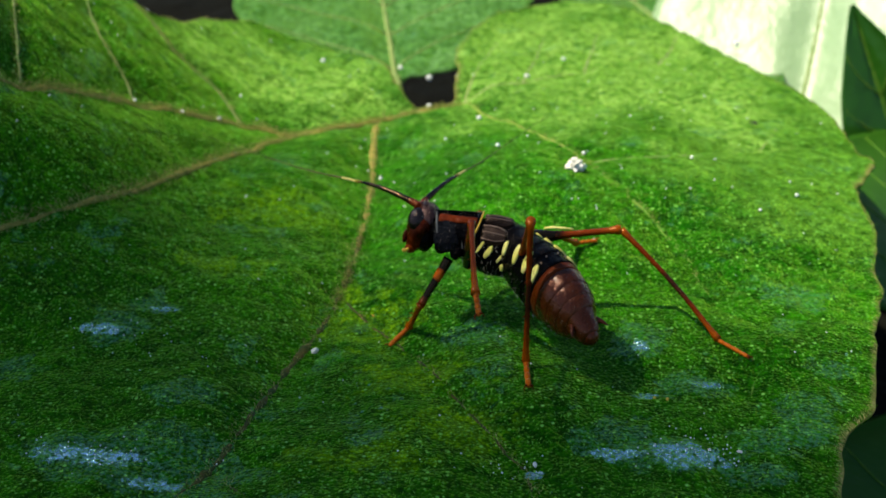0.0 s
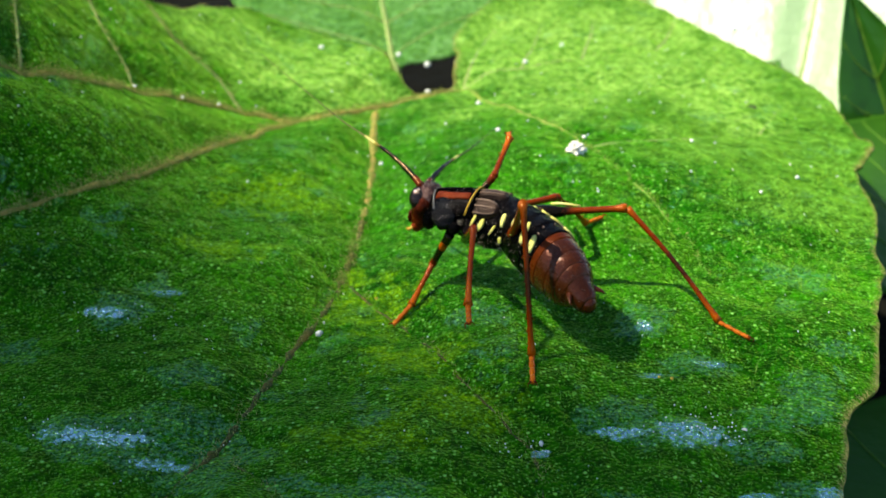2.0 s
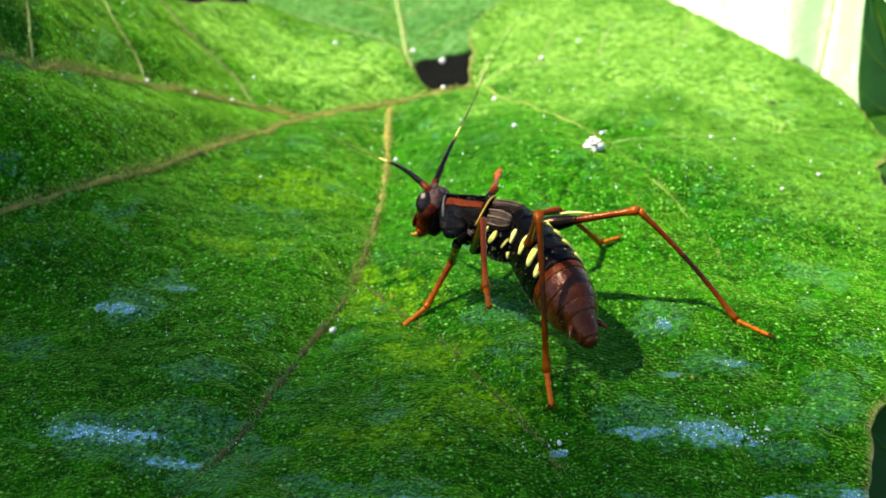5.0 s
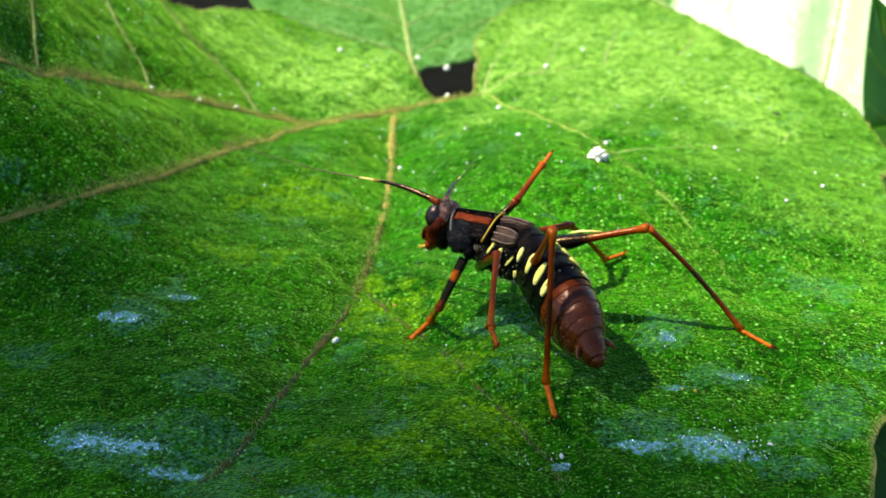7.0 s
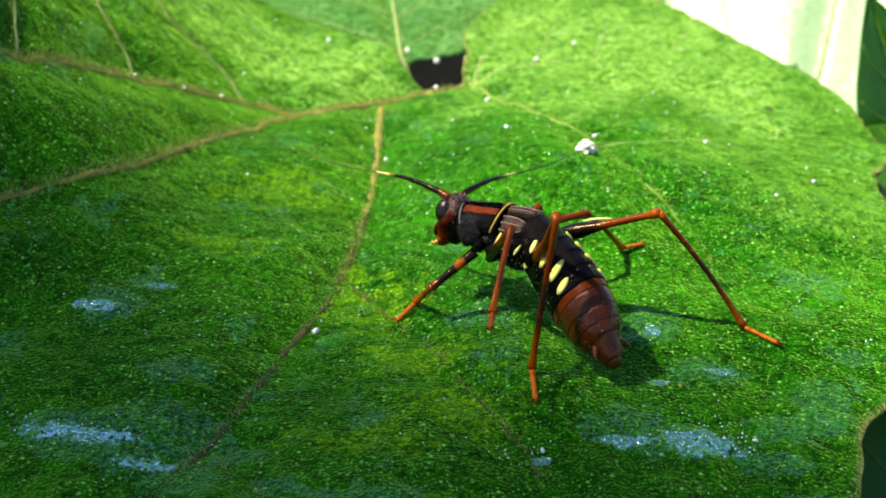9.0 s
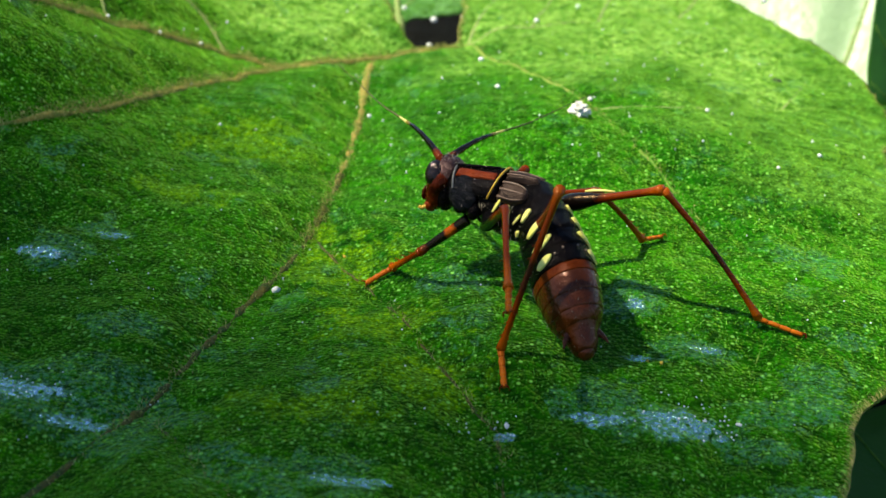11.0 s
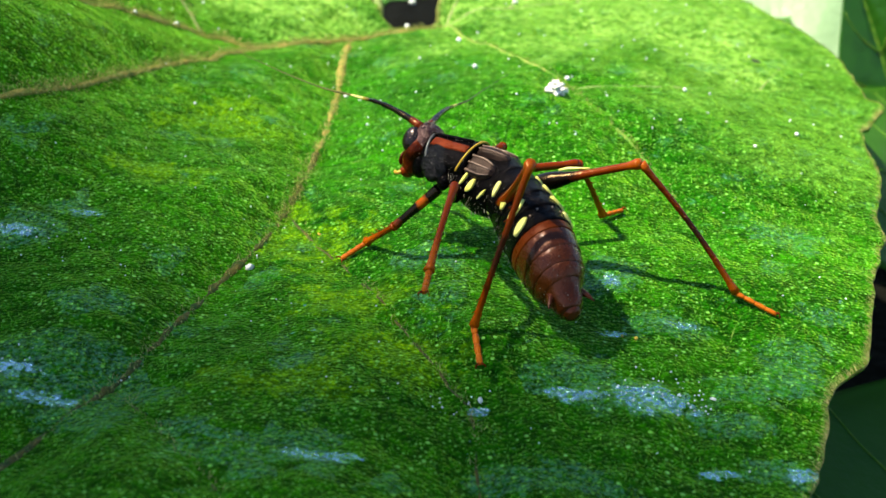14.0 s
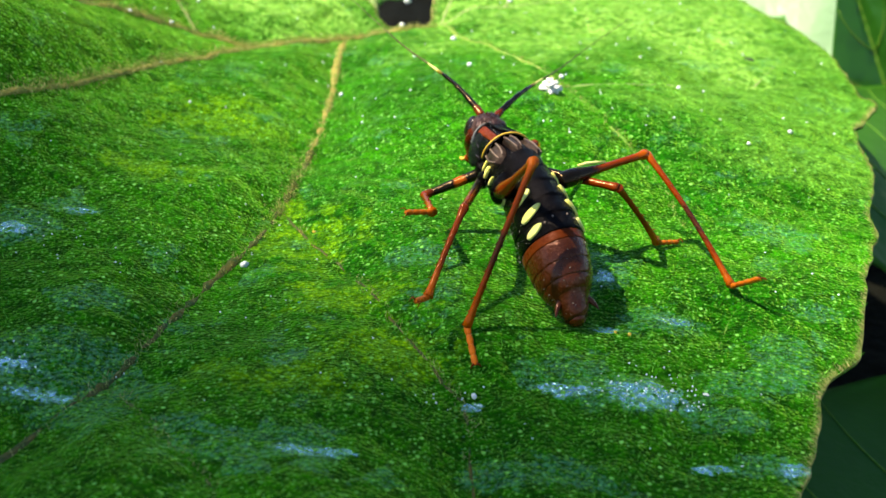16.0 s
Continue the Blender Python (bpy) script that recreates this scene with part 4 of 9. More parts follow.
def build_head(insect):
    bm = ball(0.106, 0.112, 0.168, (0, 0, 0), 24, 18)
    for v in bm.verts:
        low = max(0.0, -v.co.z / 0.15)
        v.co.y *= 1 - 0.32 * low
        v.co.x = v.co.x * (1 - 0.25 * low) + 0.030 * low
    for v in bm.verts:
        v.co += v.co.normalized() * (0.010 * noise.noise(v.co * 16) + 0.006 * noise.noise(v.co * 38))
    head = part("head", bm, FACE, insect, "glossy red-brown head", cm_pose(0.635, 0, -0.030))
    bm = ball(0.092, 0.108, 0.100, (-0.024, 0, 0.064), 28, 20)
    for v in bm.verts:
        v.co += (v.co - Vector((-0.024, 0, 0.064))).normalized() * (0.016 * noise.noise(v.co * 18) + 0.010 * noise.noise(v.co * 42))
    part("vertex", bm, VERTEX, head, "purple-grey crown of the head")
    bm = ball(0.075, 0.085, 0.13, (-0.045, 0, -0.02), 16, 12)
    part("gena", bm, BLACK, head)
    rnd = random.Random(4)
    verts, tris = [], []
    for _ in range(150):
        d = Vector((rnd.gauss(-0.2, 0.6), rnd.gauss(0, 0.8), rnd.gauss(0.5, 0.6))).normalized()
        p = Vector((d.x * 0.098 - 0.01, d.y * 0.112, d.z * 0.125 + 0.035))
        q = p + d * rnd.uniform(0.012, 0.030) + Vector((0, 0, 0.006))
        k = len(verts)
        verts += [tuple(p + Vector((0.0018, 0, 0))), tuple(p + Vector((-0.001, 0.0015, 0))), tuple(p + Vector((-0.001, -0.0015, 0))), tuple(q)]
        tris += [(k, k + 1, k + 3), (k + 1, k + 2, k + 3), (k + 2, k, k + 3)]
    mesh_from("bristles", verts, tris, BRISTLE, head, "sparse pale bristles", False)["kind"] = "stuff"
    for s in (-1, 1):
        part("eye", ball(0.062, 0.040, 0.074, (0.040, s * 0.080, 0.044), 18, 12), EYE, head, "black shiny eye")
        part("palp", tube(smooth_line([(0.05, s * 0.035, -0.140), (0.075, s * 0.05, -0.165), (0.095, s * 0.058, -0.160)], 4), lambda u: 0.013 * (1 - 0.3 * u), 8), OCHRE, head, "ochre palp")
    part("mandible", ball(0.040, 0.055, 0.035, (0.045, 0, -0.140), 14, 10), RUST, head)
    part("clypeus", ball(0.018, 0.045, 0.045, (0.100, 0, -0.075), 12, 8), FACE, head)
    return head


def build_trunk(insect):
    trunk = part("thorax", body_loft(THORAX, 24), BLACK, insect, "black thorax with yellow side spots")
    for s in (-1, 1):
        for x, a, rx, ra in ((0.205, 96, 0.009, 16), (0.145, 102, 0.020, 15), (0.055, 108, 0.010, 11)):
            part("spot", spot(THORAX, x, s * a, rx, ra, 0.02, 0.016), YELLOW, trunk, "pale yellow oval spot")
    saddle = part("pronotum", body_loft(PRONOTUM, 26, 112), BLACK, insect, "black and red saddle-shaped pronotum")
    sol = saddle.modifiers.new("thickness", "SOLIDIFY")
    sol.thickness, sol.offset = 0.012 * CM, 1
    for s in (-1, 1):
        lo, hi = sorted((s * 36, s * 72))
        part("stripe", shell(PRONOTUM, 0.24, 0.55, lo, hi, 0.020, 14, 10, lambda u: 0.62 + 0.38 * u), RUST, saddle, "broad rust-red stripe")
        part("side_lobe", ball(0.098, 0.024, 0.104, (0.445, s * 0.106, -0.050), 18, 12), GREY, saddle, "grey-black rounded side lobe")
        part("bristle_ridge", tube(smooth_line([skin(PRONOTUM, 0.57, s * 28, 0.016), skin(PRONOTUM, 0.45, s * 27, 0.02), skin(PRONOTUM, 0.27, s * 26, 0.018)], 5), lambda u: 0.010, 6), BLACK, saddle)
    collar = [skin(PRONOTUM, 0.553 - 0.05 * (abs(a) / 120) ** 2, a, 0.016) for a in range(-118, 119, 8)]
    part("collar", tube(collar, lambda u: 0.008 * (1 + 0.3 * noise.noise(Vector((u * 12, 1, 2)))), 8), GREY_RIM, saddle, "pale grey front rim")
    fuzz(PRONOTUM, 260, 0.24, 0.56, 4, 34, 0.026, saddle, 12)
    fuzz(PRONOTUM, 160, 0.30, 0.56, 80, 112, 0.022, saddle, 13)
    fuzz(THORAX, 380, -0.05, 0.34, 70, 175, 0.026, trunk, 14)
    arc = [skin(PRONOTUM, 0.228 + 0.05 * (abs(a) / 108) ** 2, a, 0.014) for a in range(-108, 109, 9)]
    part("rim", tube(arc, lambda u: 0.0065, 8), OCHRE, saddle, "thin ochre-yellow rear rim")
    # wing pads, two on each side, with pale ribs
    for s in (-1, 1):
        for x0, x1, a0, a1, off in ((0.225, 0.03, 42, 88, 0.020), (0.225, -0.01, 10, 38, 0.026)):
            lo, hi = sorted((s * a0, s * a1))
            pad = part("wing_pad", shell(THORAX, x0, x1, lo, hi, off, 16, 12, lambda u: 1.0 if u < 0.4 else math.sqrt(max(0.0, 1 - ((u - 0.4) / 0.62) ** 2)), 0.008), PAD, insect, "small grey-brown ribbed wing pad")
            for k in range(3 if a0 > 20 else 2):
                am = a0 + (a1 - a0) * ((k + 0.6) / (3.2 if a0 > 20 else 2.2))
                mid = (a0 + a1) / 2
                line = [skin(THORAX, x0 + (x1 - x0) * u, s * (mid + (am - mid) * (1 if u < 0.4 else math.sqrt(max(0.05, 1 - ((u - 0.4) / 0.62) ** 2)))), off + 0.008 * math.sin(math.pi * u)) for u in (0.06, 0.2, 0.35, 0.5, 0.65, 0.8, 0.9)]
                part("rib", tube(line, lambda u: 0.0075 * (1 - 0.5 * u) * (1 + 0.4 * noise.noise(Vector((u * 9, k, s)))), 6), PAD_RIB, pad)
    for s in (-1, 1):
        for n_, (x, y, z), r in (("coxa", (0.36, 0.075, -0.13), 0.046), ("coxa", (0.24, 0.095, -0.16), 0.050), ("coxa", (-0.06, 0.115, -0.11), 0.075)):
            part(n_, ball(r, r * 0.8, r * 1.25, (x, s * y, z), 14, 10), BLACK, insect)
        part("neck_plate", ball(0.05, 0.035, 0.06, (0.47, s * 0.05, -0.11), 12, 8), BLACK, insect)


def spines(bm, length, r, start, step, side):
    x = start
    while x < length * 0.96:
        for s in (-1, 1):
            tube([(x, s * r * 0.7, side * r * 0.6), (x + 0.020, s * (r + 0.010), side * (r + 0.008))], lambda u: 0.004 * (1 - 0.8 * u), 4, bm)
        x += step


def build_leg(insect, which, side):
    """femur, tibia and tarsus, each along its own x"""
    la, lb, lo = {"front": (0.34, 0.34, 0.2), "mid": (0.58, 0.55, 0.17), "hind": (0.63, 0.92, 0.27)}[which]
    fm, tm = {"front": (FRONT_FEMUR, FRONT_TIBIA), "mid": (MID_FEMUR, MID_TIBIA), "hind": (HIND_FEMUR, HIND_TIBIA)}[which]
    thick = {"front": 0.033, "mid": 0.029, "hind": 0.056 if side == "right" else 0.046}[which]
    thin = 0.021 if which != "hind" else 0.026

    def femur_r(u):
        if which == "hind":
            return thin * 0.85 + (thick - thin) * math.exp(-((u - 0.12) / 0.22) ** 2) + 0.010 * math.exp(-((u - 0.97) / 0.05) ** 2)
        return thick + (thin - thick) * u + 0.006 * math.exp(-((u - 0.96) / 0.06) ** 2)

    n = 26
    if which == "hind" and side == "right":
        fm = HIND_FEMUR_DARK
    femur = part("femur", tube([(la * i / n, 0, 0) for i in range(n + 1)], femur_r, 14), fm, insect)
    if which == "hind" and side == "right":
        part("streak", tube([(0.14, 0, 0.056), (0.20, 0, 0.055), (0.27, 0, 0.043), (0.33, 0, 0.030)], lambda u: 0.009 * (1 - 0.7 * abs(u - 0.35)), 8), YELLOW, femur, "yellow-green streak")
    tr = {"front": 0.020, "mid": 0.0185, "hind": 0.0175}[which]
    bow = {"front": 0.0, "mid": 0.01, "hind": 0.02}[which]
    bm = tube([(lb * i / n, 0, bow * math.sin(math.pi * i / n)) for i in range(n + 1)], lambda u: tr * (1.12 - 0.22 * math.sin(math.pi * u)) + 0.008 * math.exp(-((u - 1) / 0.05) ** 2) + 0.006 * math.exp(-(u / 0.05) ** 2), 12)
    spines(bm, lb, tr, lb * 0.25, 0.075, 1)
    tibia = part("tibia", bm, tm, insect)
    joints = 4
    foot = None
    bm = bmesh.new()
    for k in range(joints):
        a, b = lo * (-0.03 + 0.95 * k / joints), lo * (-0.03 + 0.95 * (k + 1.05) / joints)
        tube([(a + (b - a) * i / 5, 0, -0.004) for i in range(6)], lambda u: 0.0145 + 0.0045 * math.sin(math.pi * min(1, u * 1.1)) * (1 - 0.1 * k), 10, bm, 0.8)
    foot = part("tarsus", bm, ORANGE, insect, "orange jointed foot")
    for s in (-1, 1):
        part("claw", tube(smooth_line([(lo * 0.90, s * 0.006, 0), (lo * 0.97, s * 0.022, 0.006), (lo * 1.03, s * 0.028, -0.018)], 4), lambda u: 0.007 * (1 - 0.8 * u), 6), RUST, foot)
    return femur, tibia, foot


def build_antenna(insect, s):
    """scape and dark flagellum with a yellow ring, then a long hair-thin filament"""
    line = smooth_line([(0.0, 0, 0), (0.10, 0, 0.016), (0.26, 0, 0.026), (0.40, 0, 0.018), (0.52, 0, 0.0)], 6)
    ant = part("antenna", tube(line, lambda u: 0.010 * (1 - u) ** 2 + 0.0165 * (1 - 0.35 * u) + 0.0012 * math.sin(u * 120), 10), FEELER, insect, "black antenna with a red base")
    part("scape", ball(0.034, 0.026, 0.026, (0.012, 0, 0), 12, 8), RUST, ant)
    line = smooth_line([(0.515, 0, 0.0), (0.56, 0, -0.006), (0.64, 0, -0.018)], 5)
    part("ring", tube(line, lambda u: 0.0105 * (1 - 0.4 * u), 8), RING_PALE, ant, "pale yellow antenna ring")
    line = smooth_line([(0.63, 0, -0.017), (0.95, 0, -0.07), (1.35, 0, -0.10), (1.9, s * 0.05, -0.08)], 8)
    part("filament", tube(line, lambda u: 0.0065 * (1 - 0.7 * u), 6), HAIRLINE, ant, "hair-thin dark filament")
    return ant


BODY_SHARE = 0.90


def shorten(parts, share):
    """draws parts of the body together along its length"""
    for ob in parts:
        ob.data.transform(Matrix.Diagonal((share, 1, 1, 1)))
        ob.location.x *= share


def build_insect():
    insect = thing("grasshopper", "small wasp-like grasshopper nymph standing on the leaf", "insect")
    build_trunk(insect)
    build_head(insect)
    shorten(insect.children_recursive, BODY_SHARE)
    abdomen = build_abdomen(insect)
    shorten((abdomen, *abdomen.children_recursive), 0.95)
    limbs = {"abdomen": abdomen}
    for which in ("front", "mid", "hind"):
        for side in ("left", "right"):
            limbs[which + "_" + side] = build_leg(insect, which, side)
    for side, s in (("left", 1), ("right", -1)):
        limbs["antenna_" + side] = build_antenna(insect, s)
    return insect, limbs


build_large_leaf()
SUNNY_LEAF, SHADY_LEAF = build_surroundings()
TWIG = build_twig()
build_crumb()
build_drops()
build_glint_beads()
build_specks()
INSECT, MOVING = build_insect()


# ---- what moves ----
def aim(a, b, lean=0.0):
    """the pose at a whose x axis points to b, its z axis upwards but for a lean away from its left side (centimetres)"""
    x = (Vector(b) - Vector(a)).normalized()
    up = Vector((0, 0, 1)) + lean * Vector((0.25, 1.0, 0))
    y = up.cross(x).normalized()
    m = Matrix((x, y, x.cross(y))).transposed().to_4x4()
    m.translation = Vector(a) * CM
    return m


def seg_aim(a, b, side):
    """as aim, with a steady sideways axis, for limbs that stand nearly upright"""
    x = (Vector(b) - Vector(a)).normalized()
    z = Vector(side) - x * x.dot(Vector(side))
    z.normalize()
    m = Matrix((x, z.cross(x), z)).transposed().to_4x4()
    m.translation = Vector(a) * CM
    return m


LEAN_BODY, LEAN_TAIL = 0.50, -0.06

# rows: seconds, from, to
BODY_ROWS = [
    (0, (0.386, 6.922, 0.540), (-0.116, 6.964, 0.617)),
    (0.25, (0.364, 6.931, 0.540), (-0.138, 6.961, 0.623)),
    (0.5, (0.341, 6.940, 0.540), (-0.161, 6.969, 0.625)),
    (0.75, (0.313, 6.951, 0.540), (-0.187, 6.983, 0.635)),
    (1, (0.285, 6.963, 0.540), (-0.212, 7.047, 0.621)),
    (1.25, (0.305, 6.935, 0.540), (-0.174, 7.109, 0.561)),
    (1.5, (0.324, 6.907, 0.540), (-0.134, 7.131, 0.521)),
    (1.75, (0.338, 6.971, 0.540), (-0.128, 7.177, 0.519)),
    (2, (0.352, 7.037, 0.540), (-0.122, 7.224, 0.517)),
    (2.25, (0.338, 7.003, 0.540), (-0.134, 7.194, 0.517)),
    (2.5, (0.324, 6.968, 0.540), (-0.147, 7.163, 0.518)),
    (2.75, (0.327, 6.907, 0.540), (-0.147, 7.094, 0.552)),
    (3, (0.330, 6.845, 0.540), (-0.148, 7.016, 0.589)),
    (3.5, (0.325, 6.833, 0.540), (-0.155, 6.999, 0.584)),
    (4, (0.321, 6.820, 0.540), (-0.162, 6.979, 0.581)),
    (4.5, (0.317, 6.808, 0.540), (-0.168, 6.961, 0.578)),
    (5, (0.313, 6.797, 0.540), (-0.174, 6.943, 0.574)),
    (5.5, (0.309, 6.785, 0.540), (-0.180, 6.926, 0.570)),
    (5.75, (0.312, 6.734, 0.540), (-0.179, 6.866, 0.585)),
    (6, (0.314, 6.684, 0.540), (-0.177, 6.809, 0.597)),
    (6.25, (0.321, 6.702, 0.540), (-0.167, 6.834, 0.605)),
    (6.5, (0.329, 6.719, 0.540), (-0.158, 6.852, 0.615)),
    (6.75, (0.331, 6.711, 0.540), (-0.147, 6.882, 0.593)),
    (7, (0.334, 6.705, 0.540), (-0.135, 6.902, 0.576)),
    (7.25, (0.337, 6.702, 0.540), (-0.133, 6.899, 0.558)),
    (7.5, (0.341, 6.699, 0.540), (-0.131, 6.892, 0.543)),
    (7.75, (0.377, 6.664, 0.540), (-0.090, 6.869, 0.555)),
    (8, (0.412, 6.628, 0.540), (-0.049, 6.844, 0.568)),
    (8.5, (0.452, 6.696, 0.540), (-0.007, 6.917, 0.566)),
    (9, (0.487, 6.749, 0.540), (0.036, 6.986, 0.516)),
    (9.5, (0.545, 6.722, 0.540), (0.079, 6.928, 0.527)),
    (10, (0.577, 6.690, 0.540), (0.121, 6.917, 0.514)),
    (10.5, (0.608, 6.656, 0.540), (0.164, 6.903, 0.503)),
    (10.75, (0.609, 6.665, 0.540), (0.151, 6.888, 0.519)),
    (11, (0.610, 6.672, 0.540), (0.139, 6.867, 0.537)),
    (11.25, (0.598, 6.692, 0.540), (0.128, 6.891, 0.536)),
    (11.5, (0.586, 6.710, 0.540), (0.118, 6.914, 0.535)),
    (11.75, (0.581, 6.684, 0.540), (0.115, 6.891, 0.533)),
    (12, (0.576, 6.657, 0.540), (0.112, 6.868, 0.531)),
    (12.25, (0.551, 6.661, 0.540), (0.093, 6.885, 0.526)),
    (12.5, (0.526, 6.666, 0.540), (0.075, 6.903, 0.521)),
    (12.75, (0.525, 6.684, 0.540), (0.078, 6.929, 0.517)),
    (13, (0.525, 6.701, 0.540), (0.082, 6.952, 0.514)),
    (13.25, (0.521, 6.688, 0.540), (0.085, 6.951, 0.510)),
    (13.5, (0.517, 6.674, 0.540), (0.088, 6.948, 0.506)),
    (13.75, (0.547, 6.659, 0.540), (0.119, 6.936, 0.532)),
    (14, (0.578, 6.645, 0.540), (0.149, 6.920, 0.559)),
    (14.25, (0.584, 6.668, 0.540), (0.169, 6.964, 0.562)),
    (14.5, (0.590, 6.691, 0.540), (0.189, 7.005, 0.566)),
    (14.75, (0.596, 6.637, 0.540), (0.198, 6.954, 0.572)),
    (15, (0.601, 6.583, 0.540), (0.206, 6.903, 0.577)),
    (15.25, (0.601, 6.621, 0.540), (0.207, 6.945, 0.543)),
    (15.5, (0.601, 6.658, 0.540), (0.208, 6.982, 0.510)),
    (15.75, (0.662, 6.737, 0.540), (0.354, 7.141, 0.494)),
    (16, (0.699, 6.760, 0.540), (0.505, 7.231, 0.510)),
]
ABDOMEN_ROWS = [
    (0, (0.386, 6.922, 0.540), (0.872, 6.117, 0.348)),
    (0.25, (0.364, 6.931, 0.540), (0.798, 6.114, 0.283)),
    (0.5, (0.341, 6.940, 0.540), (0.725, 6.125, 0.208)),
    (0.75, (0.313, 6.951, 0.540), (0.737, 6.143, 0.242)),
    (1, (0.285, 6.963, 0.540), (0.750, 6.167, 0.271)),
    (1.25, (0.305, 6.935, 0.540), (0.778, 6.129, 0.322)),
    (1.5, (0.324, 6.907, 0.540), (0.807, 6.095, 0.371)),
    (1.75, (0.338, 6.971, 0.540), (0.823, 6.161, 0.367)),
    (2, (0.352, 7.037, 0.540), (0.839, 6.229, 0.363)),
    (2.25, (0.338, 7.003, 0.540), (0.871, 6.219, 0.388)),
    (2.5, (0.324, 6.968, 0.540), (0.904, 6.214, 0.410)),
    (2.75, (0.327, 6.907, 0.540), (0.798, 6.092, 0.353)),
    (3, (0.330, 6.845, 0.540), (0.697, 5.996, 0.283)),
    (3.5, (0.325, 6.833, 0.540), (0.704, 5.996, 0.262)),
    (4, (0.321, 6.820, 0.540), (0.731, 5.991, 0.284)),
    (4.5, (0.317, 6.808, 0.540), (0.745, 5.975, 0.327)),
    (5, (0.313, 6.797, 0.540), (0.725, 5.983, 0.242)),
    (5.5, (0.309, 6.785, 0.540), (0.731, 5.957, 0.300)),
    (5.75, (0.312, 6.734, 0.540), (0.718, 5.913, 0.254)),
    (6, (0.314, 6.684, 0.540), (0.706, 5.875, 0.204)),
    (6.25, (0.321, 6.702, 0.540), (0.681, 5.881, 0.197)),
    (6.5, (0.329, 6.719, 0.540), (0.656, 5.887, 0.190)),
    (6.75, (0.331, 6.711, 0.540), (0.698, 5.881, 0.227)),
    (7, (0.334, 6.705, 0.540), (0.740, 5.881, 0.260)),
    (7.25, (0.337, 6.702, 0.540), (0.792, 5.888, 0.311)),
    (7.5, (0.341, 6.699, 0.540), (0.844, 5.902, 0.357)),
    (7.75, (0.377, 6.664, 0.540), (0.859, 5.854, 0.358)),
    (8, (0.412, 6.628, 0.540), (0.873, 5.806, 0.359)),
    (8.5, (0.452, 6.696, 0.540), (0.915, 5.916, 0.224)),
    (9, (0.487, 6.749, 0.540), (0.953, 6.016, 0.131)),
    (9.5, (0.545, 6.722, 0.540), (0.968, 5.903, 0.271)),
    (10, (0.577, 6.690, 0.540), (0.929, 5.875, 0.174)),
    (10.5, (0.608, 6.656, 0.540), (0.968, 5.886, 0.094)),
    (10.75, (0.609, 6.665, 0.540), (0.944, 5.884, 0.093)),
    (11, (0.610, 6.672, 0.540), (0.920, 5.882, 0.091)),
    (11.25, (0.598, 6.692, 0.540), (0.959, 5.891, 0.154)),
    (11.5, (0.586, 6.710, 0.540), (1.007, 5.904, 0.231)),
    (11.75, (0.581, 6.684, 0.540), (1.035, 5.876, 0.289)),
    (12, (0.576, 6.657, 0.540), (1.063, 5.854, 0.343)),
    (12.25, (0.551, 6.661, 0.540), (1.088, 5.885, 0.363)),
    (12.5, (0.526, 6.666, 0.540), (1.115, 5.925, 0.380)),
    (12.75, (0.525, 6.684, 0.540), (1.130, 5.958, 0.371)),
    (13, (0.525, 6.701, 0.540), (1.145, 5.990, 0.362)),
    (13.25, (0.521, 6.688, 0.540), (1.143, 5.982, 0.349)),
    (13.5, (0.517, 6.674, 0.540), (1.141, 5.973, 0.337)),
    (13.75, (0.547, 6.659, 0.540), (1.047, 5.876, 0.298)),
    (14, (0.578, 6.645, 0.540), (0.959, 5.817, 0.238)),
    (14.25, (0.584, 6.668, 0.540), (0.940, 5.838, 0.215)),
    (14.5, (0.590, 6.691, 0.540), (0.920, 5.860, 0.192)),
    (14.75, (0.596, 6.637, 0.540), (0.929, 5.828, 0.145)),
    (15, (0.601, 6.583, 0.540), (0.940, 5.801, 0.099)),
    (15.25, (0.601, 6.621, 0.540), (1.003, 5.839, 0.155)),
    (15.5, (0.601, 6.658, 0.540), (1.069, 5.888, 0.209)),
    (15.75, (0.662, 6.737, 0.540), (1.050, 5.981, 0.093)),
    (16, (0.699, 6.760, 0.540), (1.054, 6.015, 0.049)),
]
